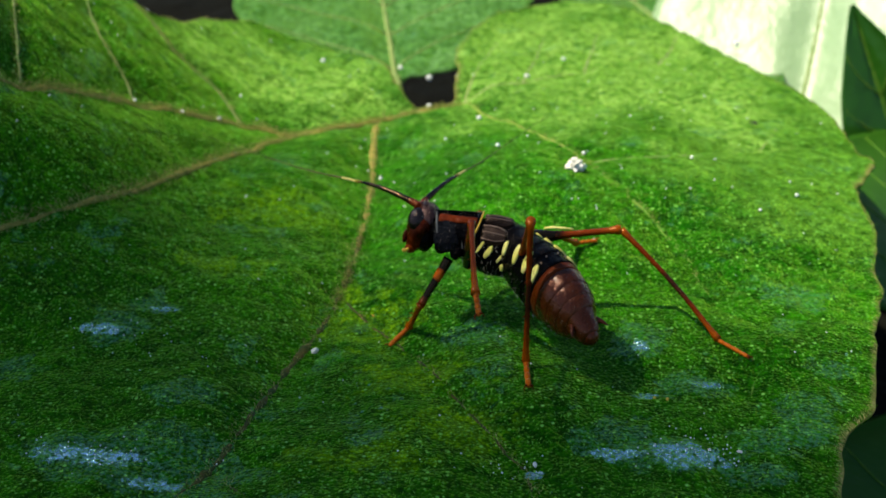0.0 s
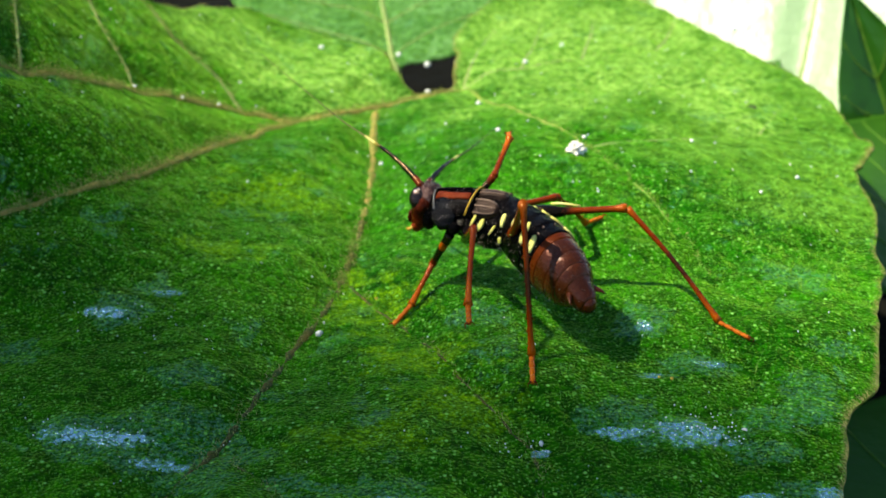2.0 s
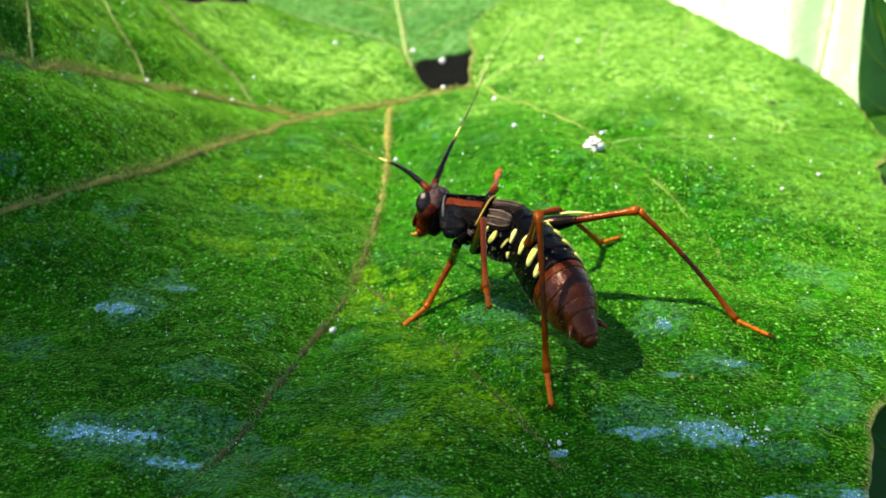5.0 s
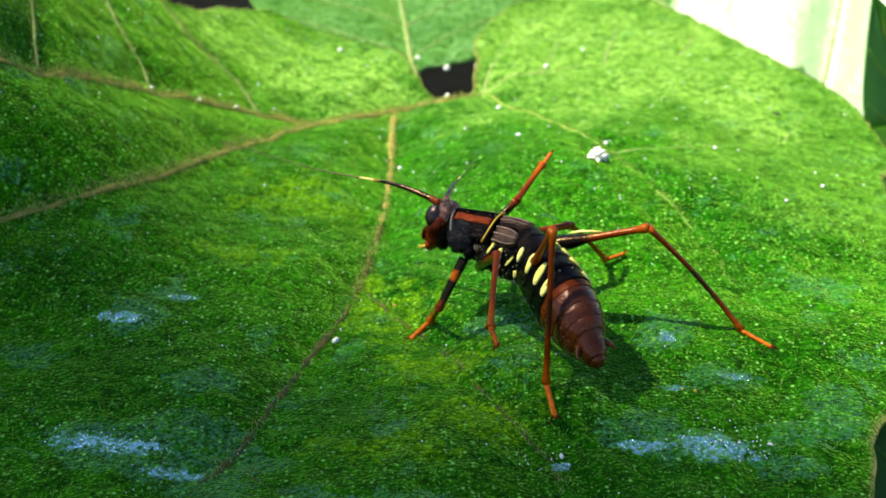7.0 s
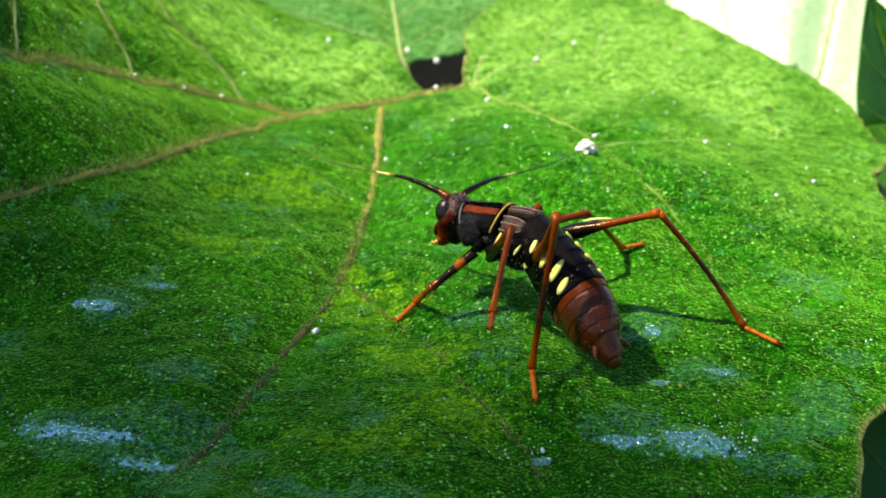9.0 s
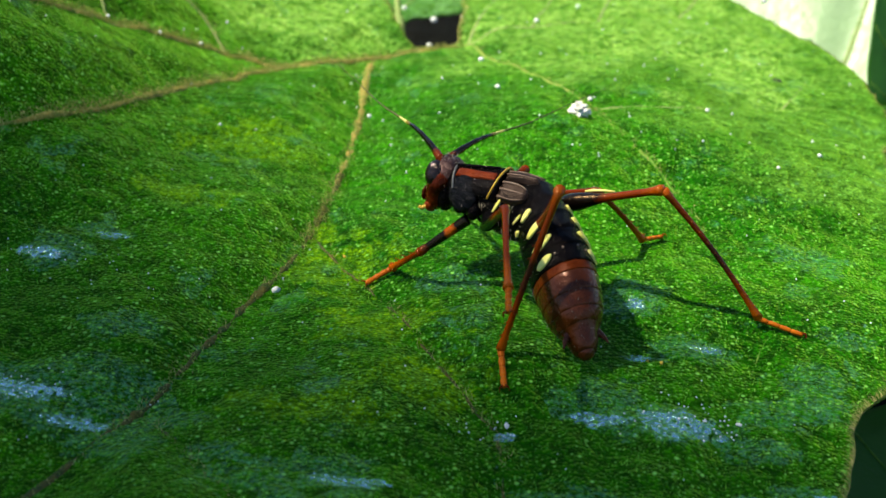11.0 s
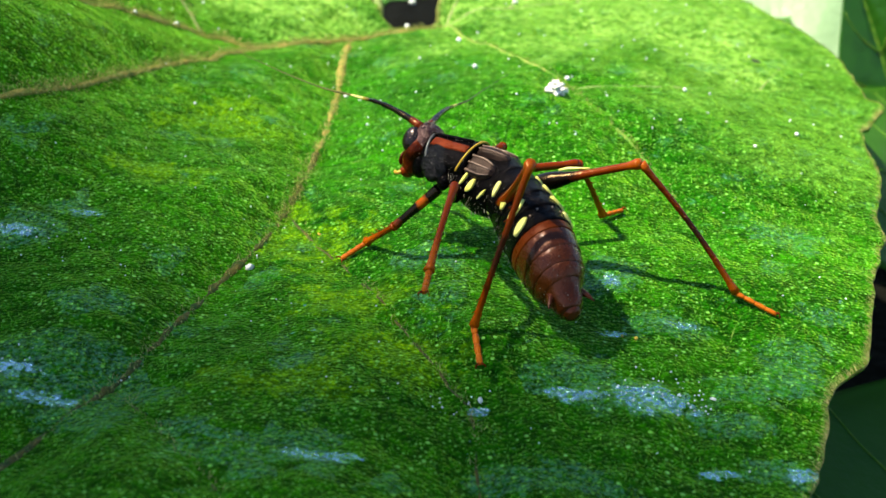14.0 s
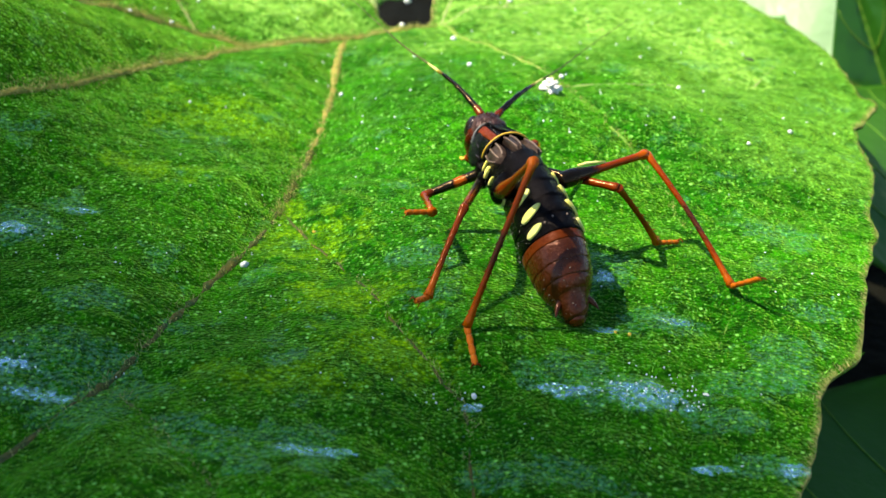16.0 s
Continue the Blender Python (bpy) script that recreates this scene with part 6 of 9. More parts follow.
FRONT_LEFT_TARSUS = [
    (0, (-0.242, 6.897, -0.093), (-0.374, 6.780, -0.187)),
    (0.25, (-0.249, 6.914, -0.095), (-0.374, 6.785, -0.183)),
    (0.5, (-0.257, 6.931, -0.096), (-0.374, 6.792, -0.179)),
    (0.75, (-0.264, 6.933, -0.100), (-0.369, 6.780, -0.176)),
    (1, (-0.272, 6.931, -0.101), (-0.365, 6.768, -0.171)),
    (1.25, (-0.264, 6.918, -0.102), (-0.371, 6.766, -0.175)),
    (1.5, (-0.256, 6.901, -0.100), (-0.381, 6.769, -0.182)),
    (1.75, (-0.255, 6.923, -0.096), (-0.378, 6.791, -0.182)),
    (2, (-0.255, 6.945, -0.093), (-0.375, 6.813, -0.182)),
    (2.25, (-0.261, 6.922, -0.100), (-0.390, 6.796, -0.186)),
    (2.5, (-0.266, 6.895, -0.104), (-0.408, 6.789, -0.197)),
    (2.75, (-0.256, 6.905, -0.098), (-0.387, 6.781, -0.186)),
    (3, (-0.246, 6.914, -0.092), (-0.367, 6.778, -0.175)),
    (3.5, (-0.249, 6.909, -0.096), (-0.375, 6.777, -0.178)),
    (4, (-0.252, 6.899, -0.097), (-0.385, 6.776, -0.183)),
    (4.5, (-0.255, 6.889, -0.099), (-0.397, 6.785, -0.192)),
    (5, (-0.258, 6.879, -0.100), (-0.408, 6.790, -0.197)),
    (5.5, (-0.260, 6.874, -0.103), (-0.417, 6.794, -0.199)),
    (5.75, (-0.253, 6.887, -0.098), (-0.395, 6.782, -0.192)),
    (6, (-0.245, 6.900, -0.093), (-0.372, 6.772, -0.180)),
    (6.25, (-0.253, 6.891, -0.099), (-0.368, 6.750, -0.182)),
    (6.5, (-0.260, 6.878, -0.103), (-0.362, 6.727, -0.185)),
    (6.75, (-0.253, 6.865, -0.101), (-0.372, 6.730, -0.188)),
    (7, (-0.246, 6.851, -0.099), (-0.381, 6.735, -0.189)),
    (7.25, (-0.246, 6.864, -0.098), (-0.376, 6.738, -0.183)),
    (7.5, (-0.247, 6.877, -0.096), (-0.371, 6.743, -0.177)),
    (7.75, (-0.236, 6.890, -0.093), (-0.362, 6.756, -0.171)),
    (8, (-0.224, 6.899, -0.087), (-0.354, 6.769, -0.167)),
    (8.5, (-0.228, 6.966, -0.082), (-0.358, 6.841, -0.168)),
    (9, (-0.227, 6.958, -0.082), (-0.354, 6.828, -0.165)),
    (9.5, (-0.225, 6.949, -0.082), (-0.349, 6.815, -0.163)),
    (10, (-0.221, 6.935, -0.082), (-0.343, 6.797, -0.160)),
    (10.5, (-0.215, 6.919, -0.080), (-0.335, 6.779, -0.157)),
    (10.75, (-0.198, 6.903, -0.075), (-0.341, 6.790, -0.157)),
    (11, (-0.179, 6.886, -0.069), (-0.339, 6.802, -0.154)),
    (11.25, (-0.188, 6.904, -0.071), (-0.339, 6.803, -0.156)),
    (11.5, (-0.198, 6.923, -0.074), (-0.335, 6.802, -0.154)),
    (11.75, (-0.203, 6.921, -0.075), (-0.339, 6.798, -0.156)),
    (12, (-0.208, 6.919, -0.077), (-0.340, 6.791, -0.156)),
    (12.25, (-0.215, 6.889, -0.084), (-0.359, 6.777, -0.165)),
    (12.5, (-0.221, 6.855, -0.088), (-0.380, 6.770, -0.176)),
    (12.75, (-0.220, 6.890, -0.086), (-0.363, 6.775, -0.166)),
    (13, (-0.218, 6.921, -0.081), (-0.348, 6.788, -0.156)),
    (13.25, (-0.209, 6.924, -0.077), (-0.349, 6.805, -0.157)),
    (13.5, (-0.199, 6.926, -0.074), (-0.348, 6.823, -0.157)),
    (13.75, (-0.192, 6.922, -0.070), (-0.341, 6.818, -0.153)),
    (14, (-0.185, 6.921, -0.070), (-0.335, 6.818, -0.152)),
    (14.25, (-0.189, 6.941, -0.067), (-0.336, 6.837, -0.153)),
    (14.5, (-0.194, 6.965, -0.067), (-0.336, 6.853, -0.150)),
    (14.75, (-0.188, 6.967, -0.066), (-0.339, 6.867, -0.150)),
    (15, (-0.175, 6.960, -0.055), (-0.334, 6.877, -0.143)),
    (15.25, (-0.178, 6.937, -0.064), (-0.343, 6.865, -0.150)),
    (15.5, (-0.174, 6.909, -0.065), (-0.346, 6.856, -0.153)),
    (15.75, (0.040, 6.516, 0.231), (-0.119, 6.395, 0.239)),
    (16, (0.220, 6.639, 0.295), (0.069, 6.517, 0.341)),
]
FRONT_LEFT = (FRONT_LEFT_FEMUR, FRONT_LEFT_TIBIA, FRONT_LEFT_TARSUS)
FRONT_RIGHT_FEMUR = [
    (0, (0.023, 7.044, 0.488), (0.191, 7.337, 0.521)),
    (0.25, (-0.003, 7.044, 0.493), (0.213, 7.146, 0.735)),
    (0.5, (-0.026, 7.053, 0.493), (0.234, 7.138, 0.695)),
    (0.75, (-0.054, 7.066, 0.501), (0.162, 7.169, 0.743)),
    (1, (-0.067, 7.115, 0.491), (0.144, 7.380, 0.473)),
    (1.25, (-0.006, 7.145, 0.447), (0.183, 7.422, 0.393)),
    (1.5, (0.045, 7.145, 0.419), (0.223, 7.422, 0.333)),
    (1.75, (0.050, 7.198, 0.417), (0.273, 7.429, 0.530)),
    (2, (0.055, 7.252, 0.416), (0.259, 7.353, 0.669)),
    (2.25, (0.043, 7.221, 0.416), (0.248, 7.321, 0.669)),
    (2.5, (0.031, 7.189, 0.417), (0.292, 7.265, 0.621)),
    (2.75, (0.023, 7.125, 0.440), (0.229, 7.224, 0.693)),
    (3, (0.014, 7.055, 0.467), (0.206, 7.162, 0.726)),
    (3.5, (0.007, 7.040, 0.464), (0.259, 7.123, 0.676)),
    (4, (0.001, 7.022, 0.461), (0.197, 7.299, 0.440)),
    (4.5, (-0.006, 7.005, 0.459), (0.139, 7.311, 0.494)),
    (5, (-0.012, 6.990, 0.456), (0.153, 7.263, 0.574)),
    (5.5, (-0.017, 6.974, 0.454), (0.143, 7.274, 0.456)),
    (5.75, (-0.020, 6.918, 0.464), (0.144, 7.210, 0.521)),
    (6, (-0.022, 6.864, 0.473), (0.144, 7.136, 0.591)),
    (6.25, (-0.013, 6.887, 0.479), (0.188, 6.991, 0.732)),
    (6.5, (-0.006, 6.905, 0.486), (0.196, 7.008, 0.740)),
    (6.75, (0.014, 6.921, 0.470), (0.229, 7.021, 0.714)),
    (7, (0.031, 6.932, 0.458), (0.261, 7.026, 0.690)),
    (7.25, (0.037, 6.927, 0.445), (0.228, 7.035, 0.705)),
    (7.5, (0.042, 6.920, 0.434), (0.261, 7.018, 0.675)),
    (7.75, (0.081, 6.894, 0.443), (0.297, 6.992, 0.687)),
    (8, (0.120, 6.866, 0.452), (0.332, 6.965, 0.699)),
    (8.5, (0.163, 6.937, 0.451), (0.457, 6.993, 0.611)),
    (9, (0.216, 6.995, 0.415), (0.504, 7.130, 0.535)),
    (9.5, (0.255, 6.950, 0.423), (0.461, 7.049, 0.675)),
    (10, (0.301, 6.930, 0.414), (0.471, 7.041, 0.687)),
    (10.5, (0.346, 6.907, 0.407), (0.557, 7.150, 0.516)),
    (10.75, (0.330, 6.903, 0.418), (0.547, 7.143, 0.521)),
    (11, (0.313, 6.894, 0.430), (0.538, 7.129, 0.528)),
    (11.25, (0.303, 6.916, 0.429), (0.542, 7.138, 0.527)),
    (11.5, (0.293, 6.937, 0.429), (0.545, 7.143, 0.528)),
    (11.75, (0.291, 6.913, 0.427), (0.540, 7.123, 0.524)),
    (12, (0.288, 6.888, 0.426), (0.535, 7.102, 0.520)),
    (12.25, (0.271, 6.900, 0.423), (0.517, 7.119, 0.507)),
    (12.5, (0.254, 6.912, 0.419), (0.500, 7.134, 0.494)),
    (12.75, (0.258, 6.935, 0.416), (0.494, 7.176, 0.456)),
    (13, (0.262, 6.955, 0.414), (0.488, 7.209, 0.421)),
    (13.25, (0.266, 6.949, 0.411), (0.491, 7.203, 0.419)),
    (13.5, (0.270, 6.941, 0.409), (0.495, 7.196, 0.418)),
    (13.75, (0.296, 6.931, 0.427), (0.523, 7.181, 0.463)),
    (14, (0.321, 6.919, 0.446), (0.551, 7.161, 0.510)),
    (14.25, (0.341, 6.954, 0.448), (0.580, 7.180, 0.534)),
    (14.5, (0.360, 6.989, 0.451), (0.609, 7.192, 0.561)),
    (14.75, (0.367, 6.937, 0.455), (0.614, 7.143, 0.565)),
    (15, (0.374, 6.886, 0.459), (0.620, 7.093, 0.569)),
    (15.25, (0.381, 6.921, 0.435), (0.610, 7.163, 0.503)),
    (15.5, (0.387, 6.954, 0.412), (0.599, 7.218, 0.443)),
    (15.75, (0.525, 7.071, 0.402), (0.693, 7.366, 0.409)),
    (16, (0.653, 7.123, 0.414), (0.787, 7.435, 0.412)),
]
FRONT_RIGHT_TIBIA = [
    (0, (0.191, 7.337, 0.521), (0.169, 7.619, 0.332)),
    (0.25, (0.213, 7.146, 0.735), (0.321, 7.431, 0.886)),
    (0.5, (0.234, 7.138, 0.695), (0.167, 7.362, 0.448)),
    (0.75, (0.162, 7.169, 0.743), (0.273, 7.450, 0.898)),
    (1, (0.144, 7.380, 0.473), (0.140, 7.705, 0.371)),
    (1.25, (0.183, 7.422, 0.393), (0.144, 7.729, 0.251)),
    (1.5, (0.223, 7.422, 0.333), (0.147, 7.701, 0.154)),
    (1.75, (0.273, 7.429, 0.530), (0.259, 7.760, 0.454)),
    (2, (0.259, 7.353, 0.669), (0.362, 7.639, 0.821)),
    (2.25, (0.248, 7.321, 0.669), (0.350, 7.610, 0.817)),
    (2.5, (0.292, 7.265, 0.621), (0.454, 7.564, 0.618)),
    (2.75, (0.229, 7.224, 0.693), (0.332, 7.513, 0.840)),
    (3, (0.206, 7.162, 0.726), (0.159, 7.498, 0.720)),
    (3.5, (0.259, 7.123, 0.676), (0.184, 7.345, 0.430)),
    (4, (0.197, 7.299, 0.440), (0.199, 7.624, 0.342)),
    (4.5, (0.139, 7.311, 0.494), (0.118, 7.596, 0.310)),
    (5, (0.153, 7.263, 0.574), (0.185, 7.598, 0.525)),
    (5.5, (0.143, 7.274, 0.456), (0.159, 7.588, 0.328)),
    (5.75, (0.144, 7.210, 0.521), (0.167, 7.537, 0.431)),
    (6, (0.144, 7.136, 0.591), (0.176, 7.471, 0.539)),
    (6.25, (0.188, 6.991, 0.732), (0.292, 7.287, 0.862)),
    (6.5, (0.196, 7.008, 0.740), (0.303, 7.300, 0.876)),
    (6.75, (0.229, 7.021, 0.714), (0.363, 7.304, 0.846)),
    (7, (0.261, 7.026, 0.690), (0.422, 7.294, 0.824)),
    (7.25, (0.228, 7.035, 0.705), (0.327, 7.337, 0.827)),
    (7.5, (0.261, 7.018, 0.675), (0.390, 7.255, 0.882)),
    (7.75, (0.297, 6.992, 0.687), (0.476, 7.210, 0.876)),
    (8, (0.332, 6.965, 0.699), (0.560, 7.141, 0.881)),
    (8.5, (0.457, 6.993, 0.611), (0.411, 7.258, 0.403)),
    (9, (0.504, 7.130, 0.535), (0.455, 7.393, 0.326)),
    (9.5, (0.461, 7.049, 0.675), (0.573, 7.313, 0.858)),
    (10, (0.471, 7.041, 0.687), (0.546, 7.360, 0.778)),
    (10.5, (0.557, 7.150, 0.516), (0.509, 7.417, 0.311)),
    (10.75, (0.547, 7.143, 0.521), (0.517, 7.407, 0.310)),
    (11, (0.538, 7.129, 0.528), (0.525, 7.391, 0.312)),
    (11.25, (0.542, 7.138, 0.527), (0.511, 7.404, 0.319)),
    (11.5, (0.545, 7.143, 0.528), (0.497, 7.413, 0.327)),
    (11.75, (0.540, 7.123, 0.524), (0.490, 7.399, 0.330)),
    (12, (0.535, 7.102, 0.520), (0.484, 7.382, 0.334)),
    (12.25, (0.517, 7.119, 0.507), (0.491, 7.402, 0.322)),
    (12.5, (0.500, 7.134, 0.494), (0.497, 7.420, 0.310)),
    (12.75, (0.494, 7.176, 0.456), (0.481, 7.469, 0.284)),
    (13, (0.488, 7.209, 0.421), (0.464, 7.509, 0.262)),
    (13.25, (0.491, 7.203, 0.419), (0.467, 7.503, 0.260)),
    (13.5, (0.495, 7.196, 0.418), (0.471, 7.495, 0.259)),
    (13.75, (0.523, 7.181, 0.463), (0.501, 7.479, 0.301)),
    (14, (0.551, 7.161, 0.510), (0.531, 7.458, 0.346)),
    (14.25, (0.580, 7.180, 0.534), (0.553, 7.471, 0.361)),
    (14.5, (0.609, 7.192, 0.561), (0.576, 7.477, 0.379)),
    (14.75, (0.614, 7.143, 0.565), (0.582, 7.427, 0.383)),
    (15, (0.620, 7.093, 0.569), (0.588, 7.378, 0.386)),
    (15.25, (0.610, 7.163, 0.503), (0.584, 7.452, 0.326)),
    (15.5, (0.599, 7.218, 0.443), (0.580, 7.511, 0.272)),
    (15.75, (0.693, 7.366, 0.409), (0.704, 7.661, 0.241)),
    (16, (0.787, 7.435, 0.412), (0.828, 7.730, 0.247)),
]
FRONT_RIGHT_TARSUS = [
    (0, (0.169, 7.619, 0.332), (0.147, 7.754, 0.186)),
    (0.25, (0.321, 7.431, 0.886), (0.319, 7.626, 0.843)),
    (0.5, (0.167, 7.362, 0.448), (0.134, 7.505, 0.312)),
    (0.75, (0.273, 7.450, 0.898), (0.270, 7.646, 0.855)),
    (1, (0.140, 7.705, 0.371), (0.130, 7.895, 0.311)),
    (1.25, (0.144, 7.729, 0.251), (0.122, 7.904, 0.157)),
    (1.5, (0.147, 7.701, 0.154), (0.113, 7.854, 0.030)),
    (1.75, (0.259, 7.760, 0.454), (0.242, 7.941, 0.370)),
    (2, (0.362, 7.639, 0.821), (0.362, 7.835, 0.781)),
    (2.25, (0.350, 7.610, 0.817), (0.350, 7.806, 0.778)),
    (2.5, (0.454, 7.564, 0.618), (0.491, 7.760, 0.597)),
    (2.75, (0.332, 7.513, 0.840), (0.333, 7.709, 0.801)),
    (3, (0.159, 7.498, 0.720), (0.152, 7.697, 0.698)),
    (3.5, (0.184, 7.345, 0.430), (0.153, 7.492, 0.297)),
    (4, (0.199, 7.624, 0.342), (0.192, 7.815, 0.282)),
    (4.5, (0.118, 7.596, 0.310), (0.097, 7.733, 0.166)),
    (5, (0.185, 7.598, 0.525), (0.200, 7.794, 0.488)),
    (5.5, (0.159, 7.588, 0.328), (0.175, 7.771, 0.250)),
    (5.75, (0.167, 7.537, 0.431), (0.183, 7.728, 0.373)),
    (6, (0.176, 7.471, 0.539), (0.191, 7.667, 0.501)),
    (6.25, (0.292, 7.287, 0.862), (0.314, 7.483, 0.828)),
    (6.5, (0.303, 7.300, 0.876), (0.325, 7.496, 0.842)),
    (6.75, (0.363, 7.304, 0.846), (0.405, 7.499, 0.833)),
    (7, (0.422, 7.294, 0.824), (0.484, 7.484, 0.831)),
    (7.25, (0.327, 7.337, 0.827), (0.349, 7.532, 0.791)),
    (7.5, (0.390, 7.255, 0.882), (0.423, 7.450, 0.859)),
    (7.75, (0.476, 7.210, 0.876), (0.523, 7.404, 0.858)),
    (8, (0.560, 7.141, 0.881), (0.621, 7.331, 0.868)),
    (8.5, (0.411, 7.258, 0.403), (0.385, 7.416, 0.283)),
    (9, (0.455, 7.393, 0.326), (0.430, 7.551, 0.206)),
    (9.5, (0.573, 7.313, 0.858), (0.605, 7.509, 0.836)),
    (10, (0.546, 7.360, 0.778), (0.567, 7.556, 0.743)),
    (10.5, (0.509, 7.417, 0.311), (0.484, 7.577, 0.193)),
    (10.75, (0.517, 7.407, 0.310), (0.501, 7.569, 0.193)),
    (11, (0.525, 7.391, 0.312), (0.518, 7.553, 0.196)),
    (11.25, (0.511, 7.404, 0.319), (0.494, 7.567, 0.203)),
    (11.5, (0.497, 7.413, 0.327), (0.471, 7.575, 0.212)),
    (11.75, (0.490, 7.399, 0.330), (0.464, 7.560, 0.216)),
    (12, (0.484, 7.382, 0.334), (0.457, 7.544, 0.220)),
    (12.25, (0.491, 7.402, 0.322), (0.464, 7.564, 0.207)),
    (12.5, (0.497, 7.420, 0.310), (0.471, 7.582, 0.196)),
    (12.75, (0.481, 7.469, 0.284), (0.454, 7.633, 0.173)),
    (13, (0.464, 7.509, 0.262), (0.436, 7.675, 0.154)),
    (13.25, (0.467, 7.503, 0.260), (0.439, 7.666, 0.148)),
    (13.5, (0.471, 7.495, 0.259), (0.443, 7.656, 0.143)),
    (13.75, (0.501, 7.479, 0.301), (0.474, 7.638, 0.183)),
    (14, (0.531, 7.458, 0.346), (0.505, 7.616, 0.226)),
    (14.25, (0.553, 7.471, 0.361), (0.528, 7.628, 0.240)),
    (14.5, (0.576, 7.477, 0.379), (0.551, 7.634, 0.257)),
    (14.75, (0.582, 7.427, 0.383), (0.557, 7.588, 0.265)),
    (15, (0.588, 7.378, 0.386), (0.563, 7.541, 0.273)),
    (15.25, (0.584, 7.452, 0.326), (0.559, 7.615, 0.213)),
    (15.5, (0.580, 7.511, 0.272), (0.554, 7.673, 0.158)),
    (15.75, (0.704, 7.661, 0.241), (0.690, 7.825, 0.126)),
    (16, (0.828, 7.730, 0.247), (0.826, 7.894, 0.133)),
]
FRONT_RIGHT = (FRONT_RIGHT_FEMUR, FRONT_RIGHT_TIBIA, FRONT_RIGHT_TARSUS)
